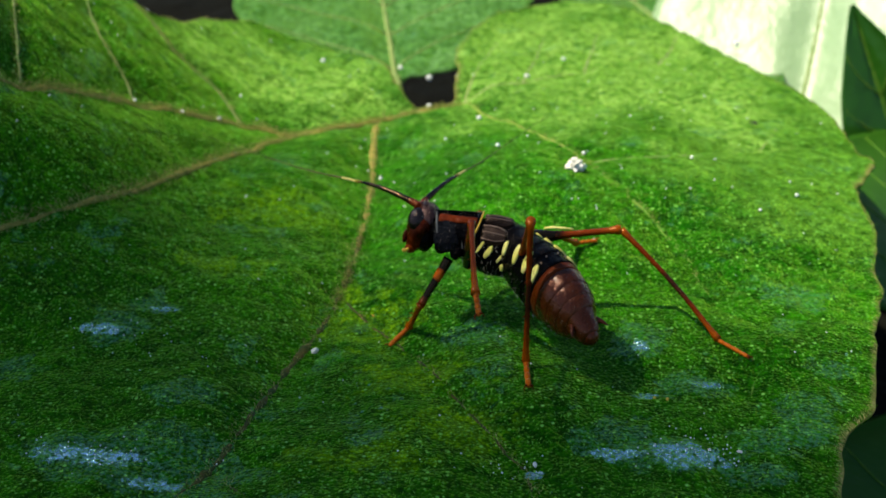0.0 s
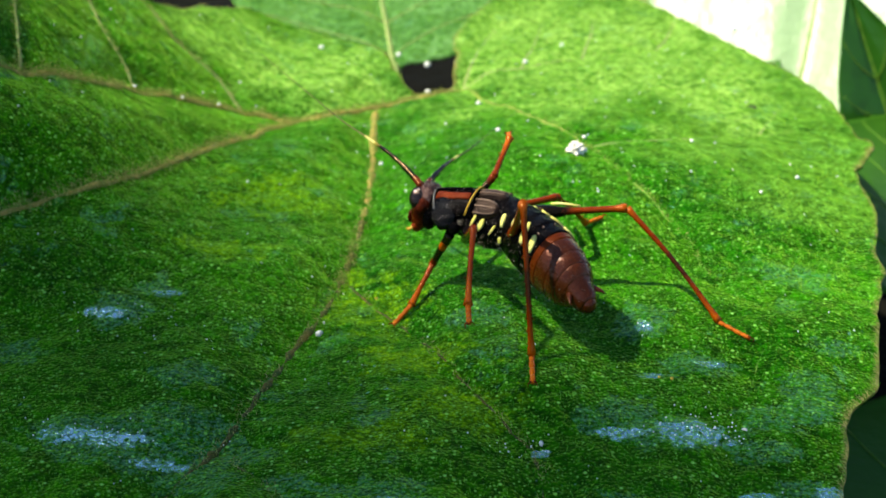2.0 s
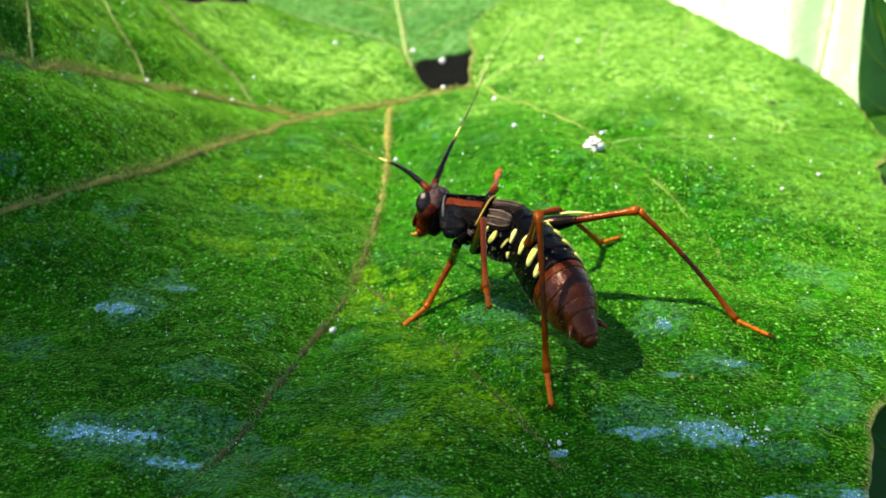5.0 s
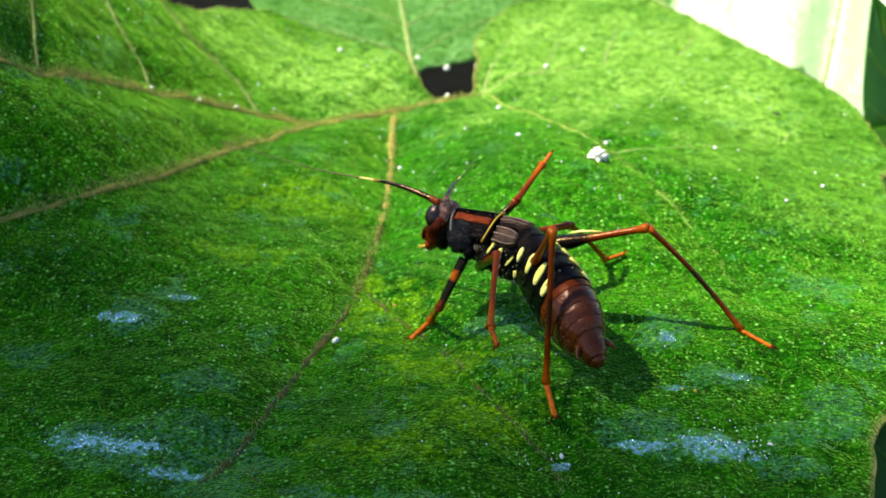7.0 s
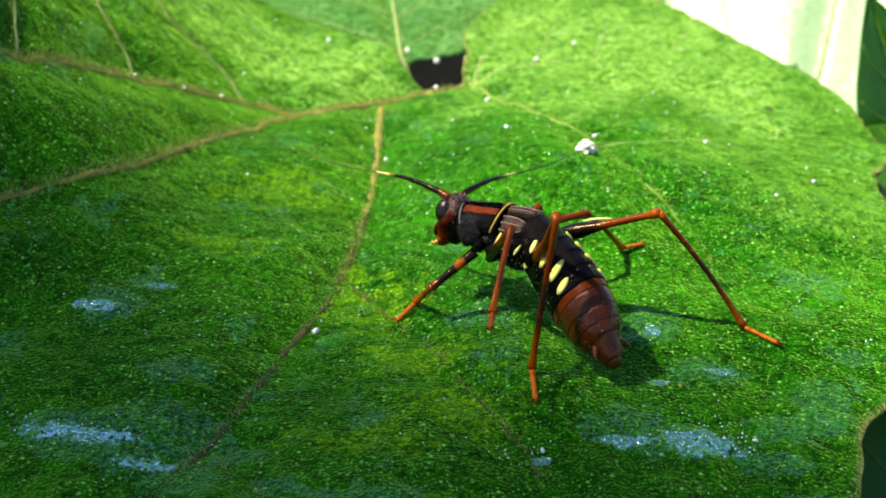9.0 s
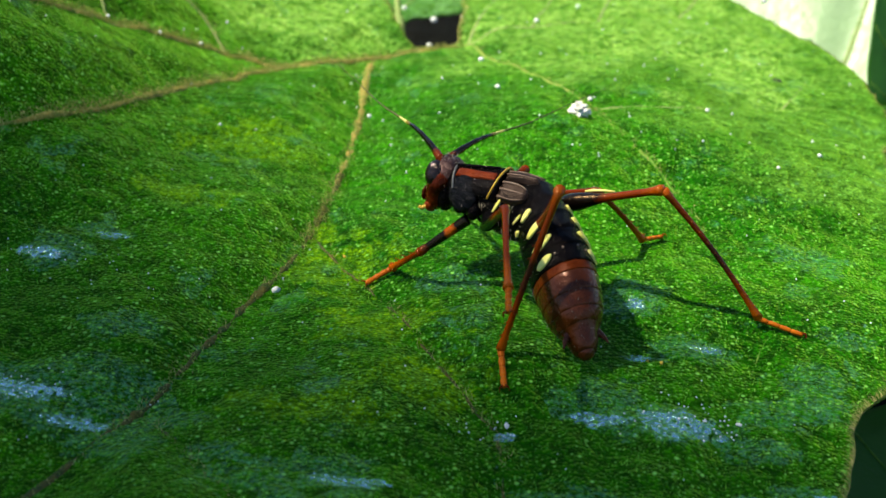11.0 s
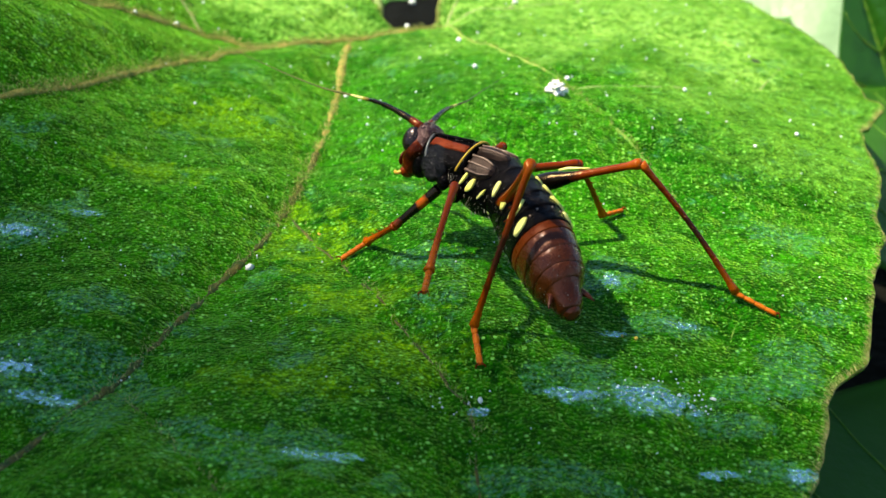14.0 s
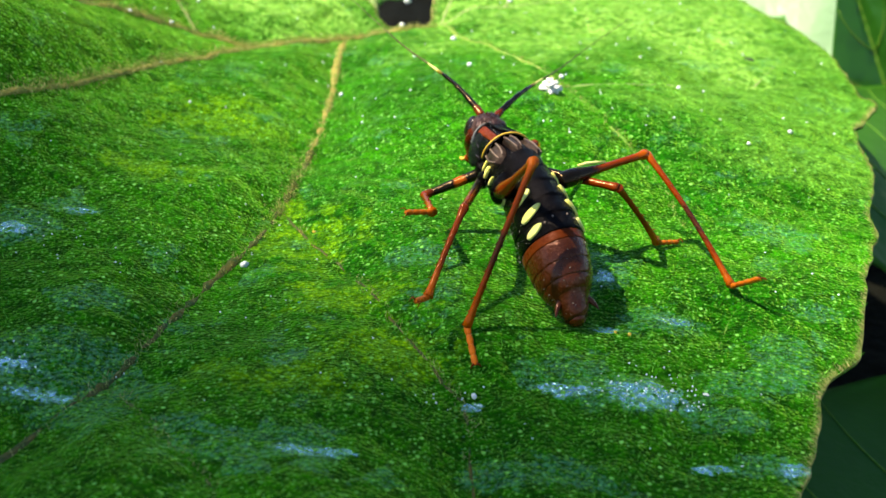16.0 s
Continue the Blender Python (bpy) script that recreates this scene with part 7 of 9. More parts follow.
MID_LEFT_FEMUR = [
    (0, (0.115, 6.791, 0.430), (0.125, 6.444, 0.894)),
    (0.25, (0.094, 6.794, 0.433), (0.096, 6.443, 0.895)),
    (0.5, (0.071, 6.802, 0.434), (0.067, 6.447, 0.892)),
    (0.75, (0.040, 6.816, 0.439), (0.067, 6.423, 0.865)),
    (1, (0.003, 6.856, 0.432), (0.066, 6.431, 0.823)),
    (1.25, (0.022, 6.875, 0.402), (0.119, 6.407, 0.730)),
    (1.5, (0.047, 6.873, 0.383), (0.172, 6.369, 0.642)),
    (1.75, (0.063, 6.926, 0.382), (0.145, 6.431, 0.674)),
    (2, (0.079, 6.980, 0.381), (0.119, 6.500, 0.704)),
    (2.25, (0.065, 6.949, 0.381), (0.113, 6.479, 0.717)),
    (2.5, (0.050, 6.917, 0.382), (0.108, 6.457, 0.731)),
    (2.75, (0.045, 6.854, 0.398), (0.081, 6.434, 0.795)),
    (3, (0.040, 6.786, 0.416), (0.054, 6.411, 0.858)),
    (3.5, (0.037, 6.771, 0.413), (0.070, 6.411, 0.867)),
    (4, (0.035, 6.754, 0.412), (0.101, 6.322, 0.793)),
    (4.5, (0.032, 6.737, 0.410), (0.066, 6.387, 0.871)),
    (5, (0.030, 6.723, 0.408), (0.069, 6.311, 0.816)),
    (5.5, (0.028, 6.707, 0.407), (0.039, 6.319, 0.838)),
    (5.75, (0.029, 6.652, 0.414), (0.051, 6.256, 0.836)),
    (6, (0.029, 6.599, 0.420), (0.063, 6.195, 0.834)),
    (6.25, (0.033, 6.621, 0.424), (0.096, 6.156, 0.765)),
    (6.5, (0.039, 6.640, 0.429), (0.129, 6.129, 0.689)),
    (6.75, (0.040, 6.653, 0.418), (0.130, 6.163, 0.715)),
    (7, (0.044, 6.661, 0.409), (0.132, 6.195, 0.743)),
    (7.25, (0.052, 6.656, 0.401), (0.120, 6.201, 0.754)),
    (7.5, (0.060, 6.649, 0.393), (0.107, 6.207, 0.766)),
    (7.75, (0.092, 6.622, 0.399), (0.134, 6.174, 0.764)),
    (8, (0.123, 6.595, 0.405), (0.161, 6.140, 0.763)),
    (8.5, (0.163, 6.666, 0.404), (0.263, 6.275, 0.821)),
    (9, (0.210, 6.722, 0.380), (0.305, 6.318, 0.786)),
    (9.5, (0.267, 6.678, 0.386), (0.306, 6.235, 0.758)),
    (10, (0.301, 6.657, 0.380), (0.395, 6.148, 0.640)),
    (10.5, (0.334, 6.634, 0.375), (0.377, 6.223, 0.782)),
    (10.75, (0.332, 6.630, 0.382), (0.398, 6.194, 0.759)),
    (11, (0.331, 6.622, 0.391), (0.419, 6.165, 0.737)),
    (11.25, (0.319, 6.645, 0.390), (0.399, 6.212, 0.768)),
    (11.5, (0.306, 6.665, 0.390), (0.379, 6.259, 0.797)),
    (11.75, (0.302, 6.641, 0.389), (0.368, 6.245, 0.806)),
    (12, (0.297, 6.616, 0.388), (0.357, 6.229, 0.816)),
    (12.25, (0.272, 6.628, 0.385), (0.328, 6.174, 0.742)),
    (12.5, (0.248, 6.640, 0.383), (0.299, 6.133, 0.661)),
    (12.75, (0.247, 6.662, 0.381), (0.318, 6.158, 0.659)),
    (13, (0.248, 6.683, 0.380), (0.338, 6.182, 0.658)),
    (13.25, (0.245, 6.677, 0.378), (0.337, 6.165, 0.635)),
    (13.5, (0.242, 6.670, 0.376), (0.335, 6.148, 0.612)),
    (13.75, (0.265, 6.660, 0.388), (0.316, 6.152, 0.663)),
    (14, (0.289, 6.649, 0.400), (0.296, 6.160, 0.711)),
    (14.25, (0.295, 6.687, 0.402), (0.354, 6.183, 0.682)),
    (14.5, (0.302, 6.724, 0.403), (0.413, 6.212, 0.651)),
    (14.75, (0.307, 6.673, 0.406), (0.414, 6.187, 0.703)),
    (15, (0.311, 6.623, 0.409), (0.416, 6.167, 0.751)),
    (15.25, (0.319, 6.657, 0.392), (0.385, 6.170, 0.700)),
    (15.5, (0.327, 6.688, 0.377), (0.353, 6.175, 0.647)),
    (15.75, (0.406, 6.825, 0.368), (0.370, 6.277, 0.555)),
    (16, (0.475, 6.917, 0.373), (0.388, 6.353, 0.474)),
]
MID_LEFT_TIBIA = [
    (0, (0.125, 6.444, 0.894), (0.157, 5.926, 0.713)),
    (0.25, (0.096, 6.443, 0.895), (0.116, 5.912, 0.752)),
    (0.5, (0.067, 6.447, 0.892), (0.071, 5.927, 0.713)),
    (0.75, (0.067, 6.423, 0.865), (0.083, 5.935, 0.612)),
    (1, (0.066, 6.431, 0.823), (0.136, 5.932, 0.602)),
    (1.25, (0.119, 6.407, 0.730), (0.133, 5.970, 0.396)),
    (1.5, (0.172, 6.369, 0.642), (0.165, 5.877, 0.398)),
    (1.75, (0.145, 6.431, 0.674), (0.139, 5.967, 0.380)),
    (2, (0.119, 6.500, 0.704), (0.094, 6.006, 0.463)),
    (2.25, (0.113, 6.479, 0.717), (0.111, 5.949, 0.568)),
    (2.5, (0.108, 6.457, 0.731), (0.092, 5.962, 0.492)),
    (2.75, (0.081, 6.434, 0.795), (0.093, 5.966, 0.507)),
    (3, (0.054, 6.411, 0.858), (0.086, 5.887, 0.694)),
    (3.5, (0.070, 6.411, 0.867), (0.063, 5.893, 0.682)),
    (4, (0.101, 6.322, 0.793), (0.160, 5.820, 0.577)),
    (4.5, (0.066, 6.387, 0.871), (0.093, 5.867, 0.693)),
    (5, (0.069, 6.311, 0.816), (0.089, 5.781, 0.670)),
    (5.5, (0.039, 6.319, 0.838), (0.016, 5.785, 0.710)),
    (5.75, (0.051, 6.256, 0.836), (0.071, 5.735, 0.659)),
    (6, (0.063, 6.195, 0.834), (0.083, 5.662, 0.699)),
    (6.25, (0.096, 6.156, 0.765), (0.055, 5.638, 0.584)),
    (6.5, (0.129, 6.129, 0.689), (0.068, 5.590, 0.598)),
    (6.75, (0.130, 6.163, 0.715), (0.078, 5.646, 0.536)),
    (7, (0.132, 6.195, 0.743), (0.102, 5.673, 0.572)),
    (7.25, (0.120, 6.201, 0.754), (0.067, 5.658, 0.690)),
    (7.5, (0.107, 6.207, 0.766), (0.012, 5.675, 0.665)),
    (7.75, (0.134, 6.174, 0.764), (0.034, 5.641, 0.671)),
    (8, (0.161, 6.140, 0.763), (0.121, 5.619, 0.594)),
    (8.5, (0.263, 6.275, 0.821), (0.169, 5.814, 0.536)),
    (9, (0.305, 6.318, 0.786), (0.216, 5.853, 0.506)),
    (9.5, (0.306, 6.235, 0.758), (0.220, 5.700, 0.666)),
    (10, (0.395, 6.148, 0.640), (0.346, 5.604, 0.572)),
    (10.5, (0.377, 6.223, 0.782), (0.322, 5.697, 0.632)),
    (10.75, (0.398, 6.194, 0.759), (0.381, 5.678, 0.571)),
    (11, (0.419, 6.165, 0.737), (0.458, 5.640, 0.579)),
    (11.25, (0.399, 6.212, 0.768), (0.366, 5.683, 0.621)),
    (11.5, (0.379, 6.259, 0.797), (0.318, 5.759, 0.577)),
    (11.75, (0.368, 6.245, 0.806), (0.314, 5.751, 0.570)),
    (12, (0.357, 6.229, 0.816), (0.319, 5.698, 0.678)),
    (12.25, (0.328, 6.174, 0.742), (0.209, 5.654, 0.606)),
    (12.5, (0.299, 6.133, 0.661), (0.136, 5.664, 0.426)),
    (12.75, (0.318, 6.158, 0.659), (0.242, 5.656, 0.449)),
    (13, (0.338, 6.182, 0.658), (0.352, 5.753, 0.313)),
    (13.25, (0.337, 6.165, 0.635), (0.349, 5.878, 0.166)),
    (13.5, (0.335, 6.148, 0.612), (0.343, 5.680, 0.324)),
    (13.75, (0.316, 6.152, 0.663), (0.272, 5.644, 0.457)),
    (14, (0.296, 6.160, 0.711), (0.213, 5.663, 0.489)),
    (14.25, (0.354, 6.183, 0.682), (0.256, 5.667, 0.519)),
    (14.5, (0.413, 6.212, 0.651), (0.333, 5.700, 0.466)),
    (14.75, (0.414, 6.187, 0.703), (0.320, 5.658, 0.584)),
    (15, (0.416, 6.167, 0.751), (0.337, 5.654, 0.569)),
    (15.25, (0.385, 6.170, 0.700), (0.260, 5.648, 0.577)),
    (15.5, (0.353, 6.175, 0.647), (0.235, 5.660, 0.496)),
    (15.75, (0.370, 6.277, 0.555), (0.240, 5.816, 0.286)),
    (16, (0.388, 6.353, 0.474), (0.246, 5.909, 0.181)),
]
MID_LEFT_TARSUS = [
    (0, (0.157, 5.926, 0.713), (0.178, 5.765, 0.663)),
    (0.25, (0.116, 5.912, 0.752), (0.138, 5.744, 0.737)),
    (0.5, (0.071, 5.927, 0.713), (0.092, 5.759, 0.703)),
    (0.75, (0.083, 5.935, 0.612), (0.091, 5.768, 0.585)),
    (1, (0.136, 5.932, 0.602), (0.159, 5.764, 0.594)),
    (1.25, (0.133, 5.970, 0.396), (0.156, 5.804, 0.363)),
    (1.5, (0.165, 5.877, 0.398), (0.211, 5.713, 0.398)),
    (1.75, (0.139, 5.967, 0.380), (0.171, 5.803, 0.348)),
    (2, (0.094, 6.006, 0.463), (0.101, 5.839, 0.432)),
    (2.25, (0.111, 5.949, 0.568), (0.137, 5.781, 0.567)),
    (2.5, (0.092, 5.962, 0.492), (0.111, 5.796, 0.461)),
    (2.75, (0.093, 5.966, 0.507), (0.110, 5.806, 0.453)),
    (3, (0.086, 5.887, 0.694), (0.100, 5.718, 0.681)),
    (3.5, (0.063, 5.893, 0.682), (0.081, 5.725, 0.670)),
    (4, (0.160, 5.820, 0.577), (0.179, 5.651, 0.569)),
    (4.5, (0.093, 5.867, 0.693), (0.112, 5.705, 0.644)),
    (5, (0.089, 5.781, 0.670), (0.110, 5.615, 0.644)),
    (5.5, (0.016, 5.785, 0.710), (0.019, 5.616, 0.684)),
    (5.75, (0.071, 5.735, 0.659), (0.096, 5.573, 0.616)),
    (6, (0.083, 5.662, 0.699), (0.104, 5.495, 0.677)),
    (6.25, (0.055, 5.638, 0.584), (0.074, 5.474, 0.547)),
    (6.5, (0.068, 5.590, 0.598), (0.112, 5.426, 0.595)),
    (6.75, (0.078, 5.646, 0.536), (0.113, 5.482, 0.507)),
    (7, (0.102, 5.673, 0.572), (0.139, 5.508, 0.553)),
    (7.25, (0.067, 5.658, 0.690), (0.087, 5.489, 0.697)),
    (7.5, (0.012, 5.675, 0.665), (0.003, 5.506, 0.644)),
    (7.75, (0.034, 5.641, 0.671), (0.011, 5.473, 0.661)),
    (8, (0.121, 5.619, 0.594), (0.122, 5.451, 0.564)),
    (8.5, (0.169, 5.814, 0.536), (0.154, 5.645, 0.531)),
    (9, (0.216, 5.853, 0.506), (0.203, 5.684, 0.502)),
    (9.5, (0.220, 5.700, 0.666), (0.212, 5.531, 0.648)),
    (10, (0.346, 5.604, 0.572), (0.388, 5.439, 0.578)),
    (10.5, (0.322, 5.697, 0.632), (0.305, 5.528, 0.632)),
    (10.75, (0.381, 5.678, 0.571), (0.369, 5.512, 0.537)),
    (11, (0.458, 5.640, 0.579), (0.465, 5.475, 0.537)),
    (11.25, (0.366, 5.683, 0.621), (0.354, 5.513, 0.616)),
    (11.5, (0.318, 5.759, 0.577), (0.311, 5.589, 0.579)),
    (11.75, (0.314, 5.751, 0.570), (0.306, 5.587, 0.527)),
    (12, (0.319, 5.698, 0.678), (0.316, 5.535, 0.632)),
    (12.25, (0.209, 5.654, 0.606), (0.182, 5.487, 0.601)),
    (12.5, (0.136, 5.664, 0.426), (0.108, 5.496, 0.429)),
    (12.75, (0.242, 5.656, 0.449), (0.234, 5.487, 0.467)),
    (13, (0.352, 5.753, 0.313), (0.365, 5.584, 0.306)),
    (13.25, (0.349, 5.878, 0.166), (0.369, 5.711, 0.138)),
    (13.5, (0.343, 5.680, 0.324), (0.371, 5.513, 0.334)),
    (13.75, (0.272, 5.644, 0.457), (0.276, 5.474, 0.463)),
    (14, (0.213, 5.663, 0.489), (0.199, 5.496, 0.460)),
    (14.25, (0.256, 5.667, 0.519), (0.241, 5.505, 0.471)),
    (14.5, (0.333, 5.700, 0.466), (0.340, 5.576, 0.350)),
    (14.75, (0.320, 5.658, 0.584), (0.306, 5.493, 0.546)),
    (15, (0.337, 5.654, 0.569), (0.320, 5.487, 0.538)),
    (15.25, (0.260, 5.648, 0.577), (0.221, 5.483, 0.562)),
    (15.5, (0.235, 5.660, 0.496), (0.207, 5.495, 0.464)),
    (15.75, (0.240, 5.816, 0.286), (0.198, 5.651, 0.285)),
    (16, (0.246, 5.909, 0.181), (0.188, 5.760, 0.238)),
]
MID_LEFT = (MID_LEFT_FEMUR, MID_LEFT_TIBIA, MID_LEFT_TARSUS)
MID_RIGHT_FEMUR = [
    (0, (0.147, 7.075, 0.486), (0.570, 7.448, 0.349)),
    (0.25, (0.121, 7.079, 0.489), (0.544, 7.452, 0.356)),
    (0.5, (0.097, 7.087, 0.490), (0.529, 7.450, 0.356)),
    (0.75, (0.069, 7.100, 0.495), (0.510, 7.452, 0.359)),
    (1, (0.059, 7.136, 0.488), (0.511, 7.473, 0.351)),
    (1.25, (0.121, 7.143, 0.459), (0.570, 7.496, 0.358)),
    (1.5, (0.170, 7.130, 0.440), (0.623, 7.489, 0.388)),
    (1.75, (0.176, 7.188, 0.439), (0.665, 7.499, 0.428)),
    (2, (0.181, 7.247, 0.438), (0.697, 7.511, 0.457)),
    (2.25, (0.169, 7.215, 0.438), (0.672, 7.504, 0.432)),
    (2.5, (0.157, 7.181, 0.438), (0.637, 7.504, 0.390)),
    (2.75, (0.151, 7.119, 0.454), (0.587, 7.485, 0.342)),
    (3, (0.141, 7.053, 0.472), (0.565, 7.432, 0.353)),
    (3.5, (0.135, 7.039, 0.470), (0.564, 7.409, 0.344)),
    (4, (0.129, 7.024, 0.468), (0.566, 7.386, 0.349)),
    (4.5, (0.122, 7.009, 0.467), (0.578, 7.359, 0.388)),
    (5, (0.116, 6.995, 0.465), (0.580, 7.338, 0.407)),
    (5.5, (0.110, 6.980, 0.463), (0.583, 7.315, 0.434)),
    (5.75, (0.108, 6.927, 0.470), (0.571, 7.271, 0.414)),
    (6, (0.106, 6.874, 0.476), (0.558, 7.228, 0.395)),
    (6.25, (0.115, 6.895, 0.480), (0.581, 7.235, 0.420)),
    (6.5, (0.122, 6.913, 0.485), (0.597, 7.243, 0.437)),
    (6.75, (0.142, 6.920, 0.474), (0.618, 7.249, 0.435)),
    (7, (0.159, 6.923, 0.466), (0.630, 7.259, 0.423)),
    (7.25, (0.164, 6.919, 0.458), (0.627, 7.261, 0.389)),
    (7.5, (0.169, 6.913, 0.450), (0.617, 7.267, 0.351)),
    (7.75, (0.208, 6.883, 0.456), (0.633, 7.265, 0.356)),
    (8, (0.247, 6.852, 0.462), (0.651, 7.257, 0.363)),
    (8.5, (0.289, 6.922, 0.461), (0.728, 7.295, 0.390)),
    (9, (0.340, 6.976, 0.438), (0.824, 7.296, 0.439)),
    (9.5, (0.382, 6.940, 0.443), (0.864, 7.261, 0.415)),
    (10, (0.426, 6.914, 0.437), (0.915, 7.224, 0.406)),
    (10.5, (0.469, 6.886, 0.432), (0.953, 7.198, 0.362)),
    (10.75, (0.455, 6.888, 0.439), (0.964, 7.165, 0.410)),
    (11, (0.439, 6.886, 0.448), (0.974, 7.112, 0.441)),
    (11.25, (0.429, 6.908, 0.447), (0.971, 7.116, 0.437)),
    (11.5, (0.420, 6.927, 0.447), (0.966, 7.122, 0.428)),
    (11.75, (0.417, 6.903, 0.446), (0.958, 7.111, 0.427)),
    (12, (0.414, 6.877, 0.445), (0.948, 7.103, 0.421)),
    (12.25, (0.396, 6.885, 0.443), (0.952, 7.049, 0.427)),
    (12.5, (0.378, 6.894, 0.440), (0.947, 7.008, 0.430)),
    (12.75, (0.382, 6.914, 0.438), (0.889, 7.192, 0.390)),
    (13, (0.386, 6.933, 0.437), (0.856, 7.272, 0.413)),
    (13.25, (0.389, 6.923, 0.435), (0.885, 7.221, 0.398)),
    (13.5, (0.392, 6.912, 0.434), (0.944, 7.091, 0.441)),
    (13.75, (0.419, 6.900, 0.446), (0.971, 7.079, 0.465)),
    (14, (0.445, 6.889, 0.458), (0.994, 7.076, 0.487)),
    (14.25, (0.463, 6.918, 0.460), (1.007, 7.112, 0.516)),
    (14.5, (0.480, 6.947, 0.462), (1.017, 7.150, 0.543)),
    (14.75, (0.487, 6.894, 0.465), (0.959, 7.231, 0.452)),
    (15, (0.494, 6.842, 0.467), (0.946, 7.205, 0.462)),
    (15.25, (0.500, 6.877, 0.451), (1.001, 7.166, 0.404)),
    (15.5, (0.505, 6.910, 0.436), (1.085, 6.900, 0.456)),
    (15.75, (0.629, 7.002, 0.430), (1.173, 6.805, 0.475)),
    (16, (0.736, 7.029, 0.439), (1.237, 6.744, 0.497)),
]
MID_RIGHT_TIBIA = [
    (0, (0.570, 7.448, 0.349), (0.891, 7.817, 0.098)),
    (0.25, (0.544, 7.452, 0.356), (0.873, 7.812, 0.102)),
    (0.5, (0.529, 7.450, 0.356), (0.862, 7.809, 0.105)),
    (0.75, (0.510, 7.452, 0.359), (0.846, 7.810, 0.112)),
    (1, (0.511, 7.473, 0.351), (0.853, 7.829, 0.109)),
    (1.25, (0.570, 7.496, 0.358), (0.881, 7.866, 0.096)),
    (1.5, (0.623, 7.489, 0.388), (0.881, 7.878, 0.097)),
    (1.75, (0.665, 7.499, 0.428), (0.913, 7.864, 0.100)),
    (2, (0.697, 7.511, 0.457), (0.946, 7.850, 0.102)),
    (2.25, (0.672, 7.504, 0.432), (0.952, 7.846, 0.104)),
    (2.5, (0.637, 7.504, 0.390), (0.959, 7.846, 0.104)),
    (2.75, (0.587, 7.485, 0.342), (0.938, 7.835, 0.104)),
    (3, (0.565, 7.432, 0.353), (0.893, 7.803, 0.114)),
    (3.5, (0.564, 7.409, 0.344), (0.908, 7.758, 0.093)),
    (4, (0.566, 7.386, 0.349), (0.914, 7.710, 0.074)),
    (4.5, (0.578, 7.359, 0.388), (0.909, 7.651, 0.061)),
    (5, (0.580, 7.338, 0.407), (0.905, 7.596, 0.046)),
    (5.5, (0.583, 7.315, 0.434), (0.900, 7.529, 0.039)),
    (5.75, (0.571, 7.271, 0.414), (0.884, 7.523, 0.039)),
    (6, (0.558, 7.228, 0.395), (0.868, 7.513, 0.041)),
    (6.25, (0.581, 7.235, 0.420), (0.865, 7.513, 0.040)),
    (6.5, (0.597, 7.243, 0.437), (0.863, 7.513, 0.039)),
    (6.75, (0.618, 7.249, 0.435), (0.887, 7.521, 0.040)),
    (7, (0.630, 7.259, 0.423), (0.912, 7.532, 0.039)),
    (7.25, (0.627, 7.261, 0.389), (0.926, 7.567, 0.043)),
    (7.5, (0.617, 7.267, 0.351), (0.939, 7.597, 0.051)),
    (7.75, (0.633, 7.265, 0.356), (0.942, 7.602, 0.050)),
    (8, (0.651, 7.257, 0.363), (0.944, 7.602, 0.052)),
    (8.5, (0.728, 7.295, 0.390), (1.037, 7.616, 0.068)),
    (9, (0.824, 7.296, 0.439), (1.116, 7.574, 0.065)),
    (9.5, (0.864, 7.261, 0.415), (1.193, 7.528, 0.065)),
    (10, (0.915, 7.224, 0.406), (1.267, 7.479, 0.068)),
    (10.5, (0.953, 7.198, 0.362), (1.342, 7.447, 0.063)),
    (10.75, (0.964, 7.165, 0.410), (1.323, 7.383, 0.056)),
    (11, (0.974, 7.112, 0.441), (1.304, 7.316, 0.052)),
    (11.25, (0.971, 7.116, 0.437), (1.303, 7.327, 0.053)),
    (11.5, (0.966, 7.122, 0.428), (1.302, 7.342, 0.052)),
    (11.75, (0.958, 7.111, 0.427), (1.294, 7.334, 0.053)),
    (12, (0.948, 7.103, 0.421), (1.286, 7.330, 0.052)),
    (12.25, (0.952, 7.049, 0.427), (1.265, 7.302, 0.051)),
    (12.5, (0.947, 7.008, 0.430), (1.244, 7.274, 0.050)),
    (12.75, (0.889, 7.192, 0.390), (1.265, 7.432, 0.069)),
    (13, (0.856, 7.272, 0.413), (1.278, 7.525, 0.168)),
    (13.25, (0.885, 7.221, 0.398), (1.257, 7.464, 0.073)),
    (13.5, (0.944, 7.091, 0.441), (1.229, 7.351, 0.049)),
    (13.75, (0.971, 7.079, 0.465), (1.219, 7.339, 0.048)),
    (14, (0.994, 7.076, 0.487), (1.209, 7.327, 0.048)),
    (14.25, (1.007, 7.112, 0.516), (1.198, 7.324, 0.046)),
    (14.5, (1.017, 7.150, 0.543), (1.186, 7.316, 0.046)),
    (14.75, (0.959, 7.231, 0.452), (1.270, 7.500, 0.087)),
    (15, (0.946, 7.205, 0.462), (1.334, 7.531, 0.247)),
    (15.25, (1.001, 7.166, 0.404), (1.365, 7.427, 0.085)),
    (15.5, (1.085, 6.900, 0.456), (1.369, 7.150, 0.057)),
    (15.75, (1.173, 6.805, 0.475), (1.453, 7.046, 0.068)),
    (16, (1.237, 6.744, 0.497), (1.536, 6.941, 0.080)),
]
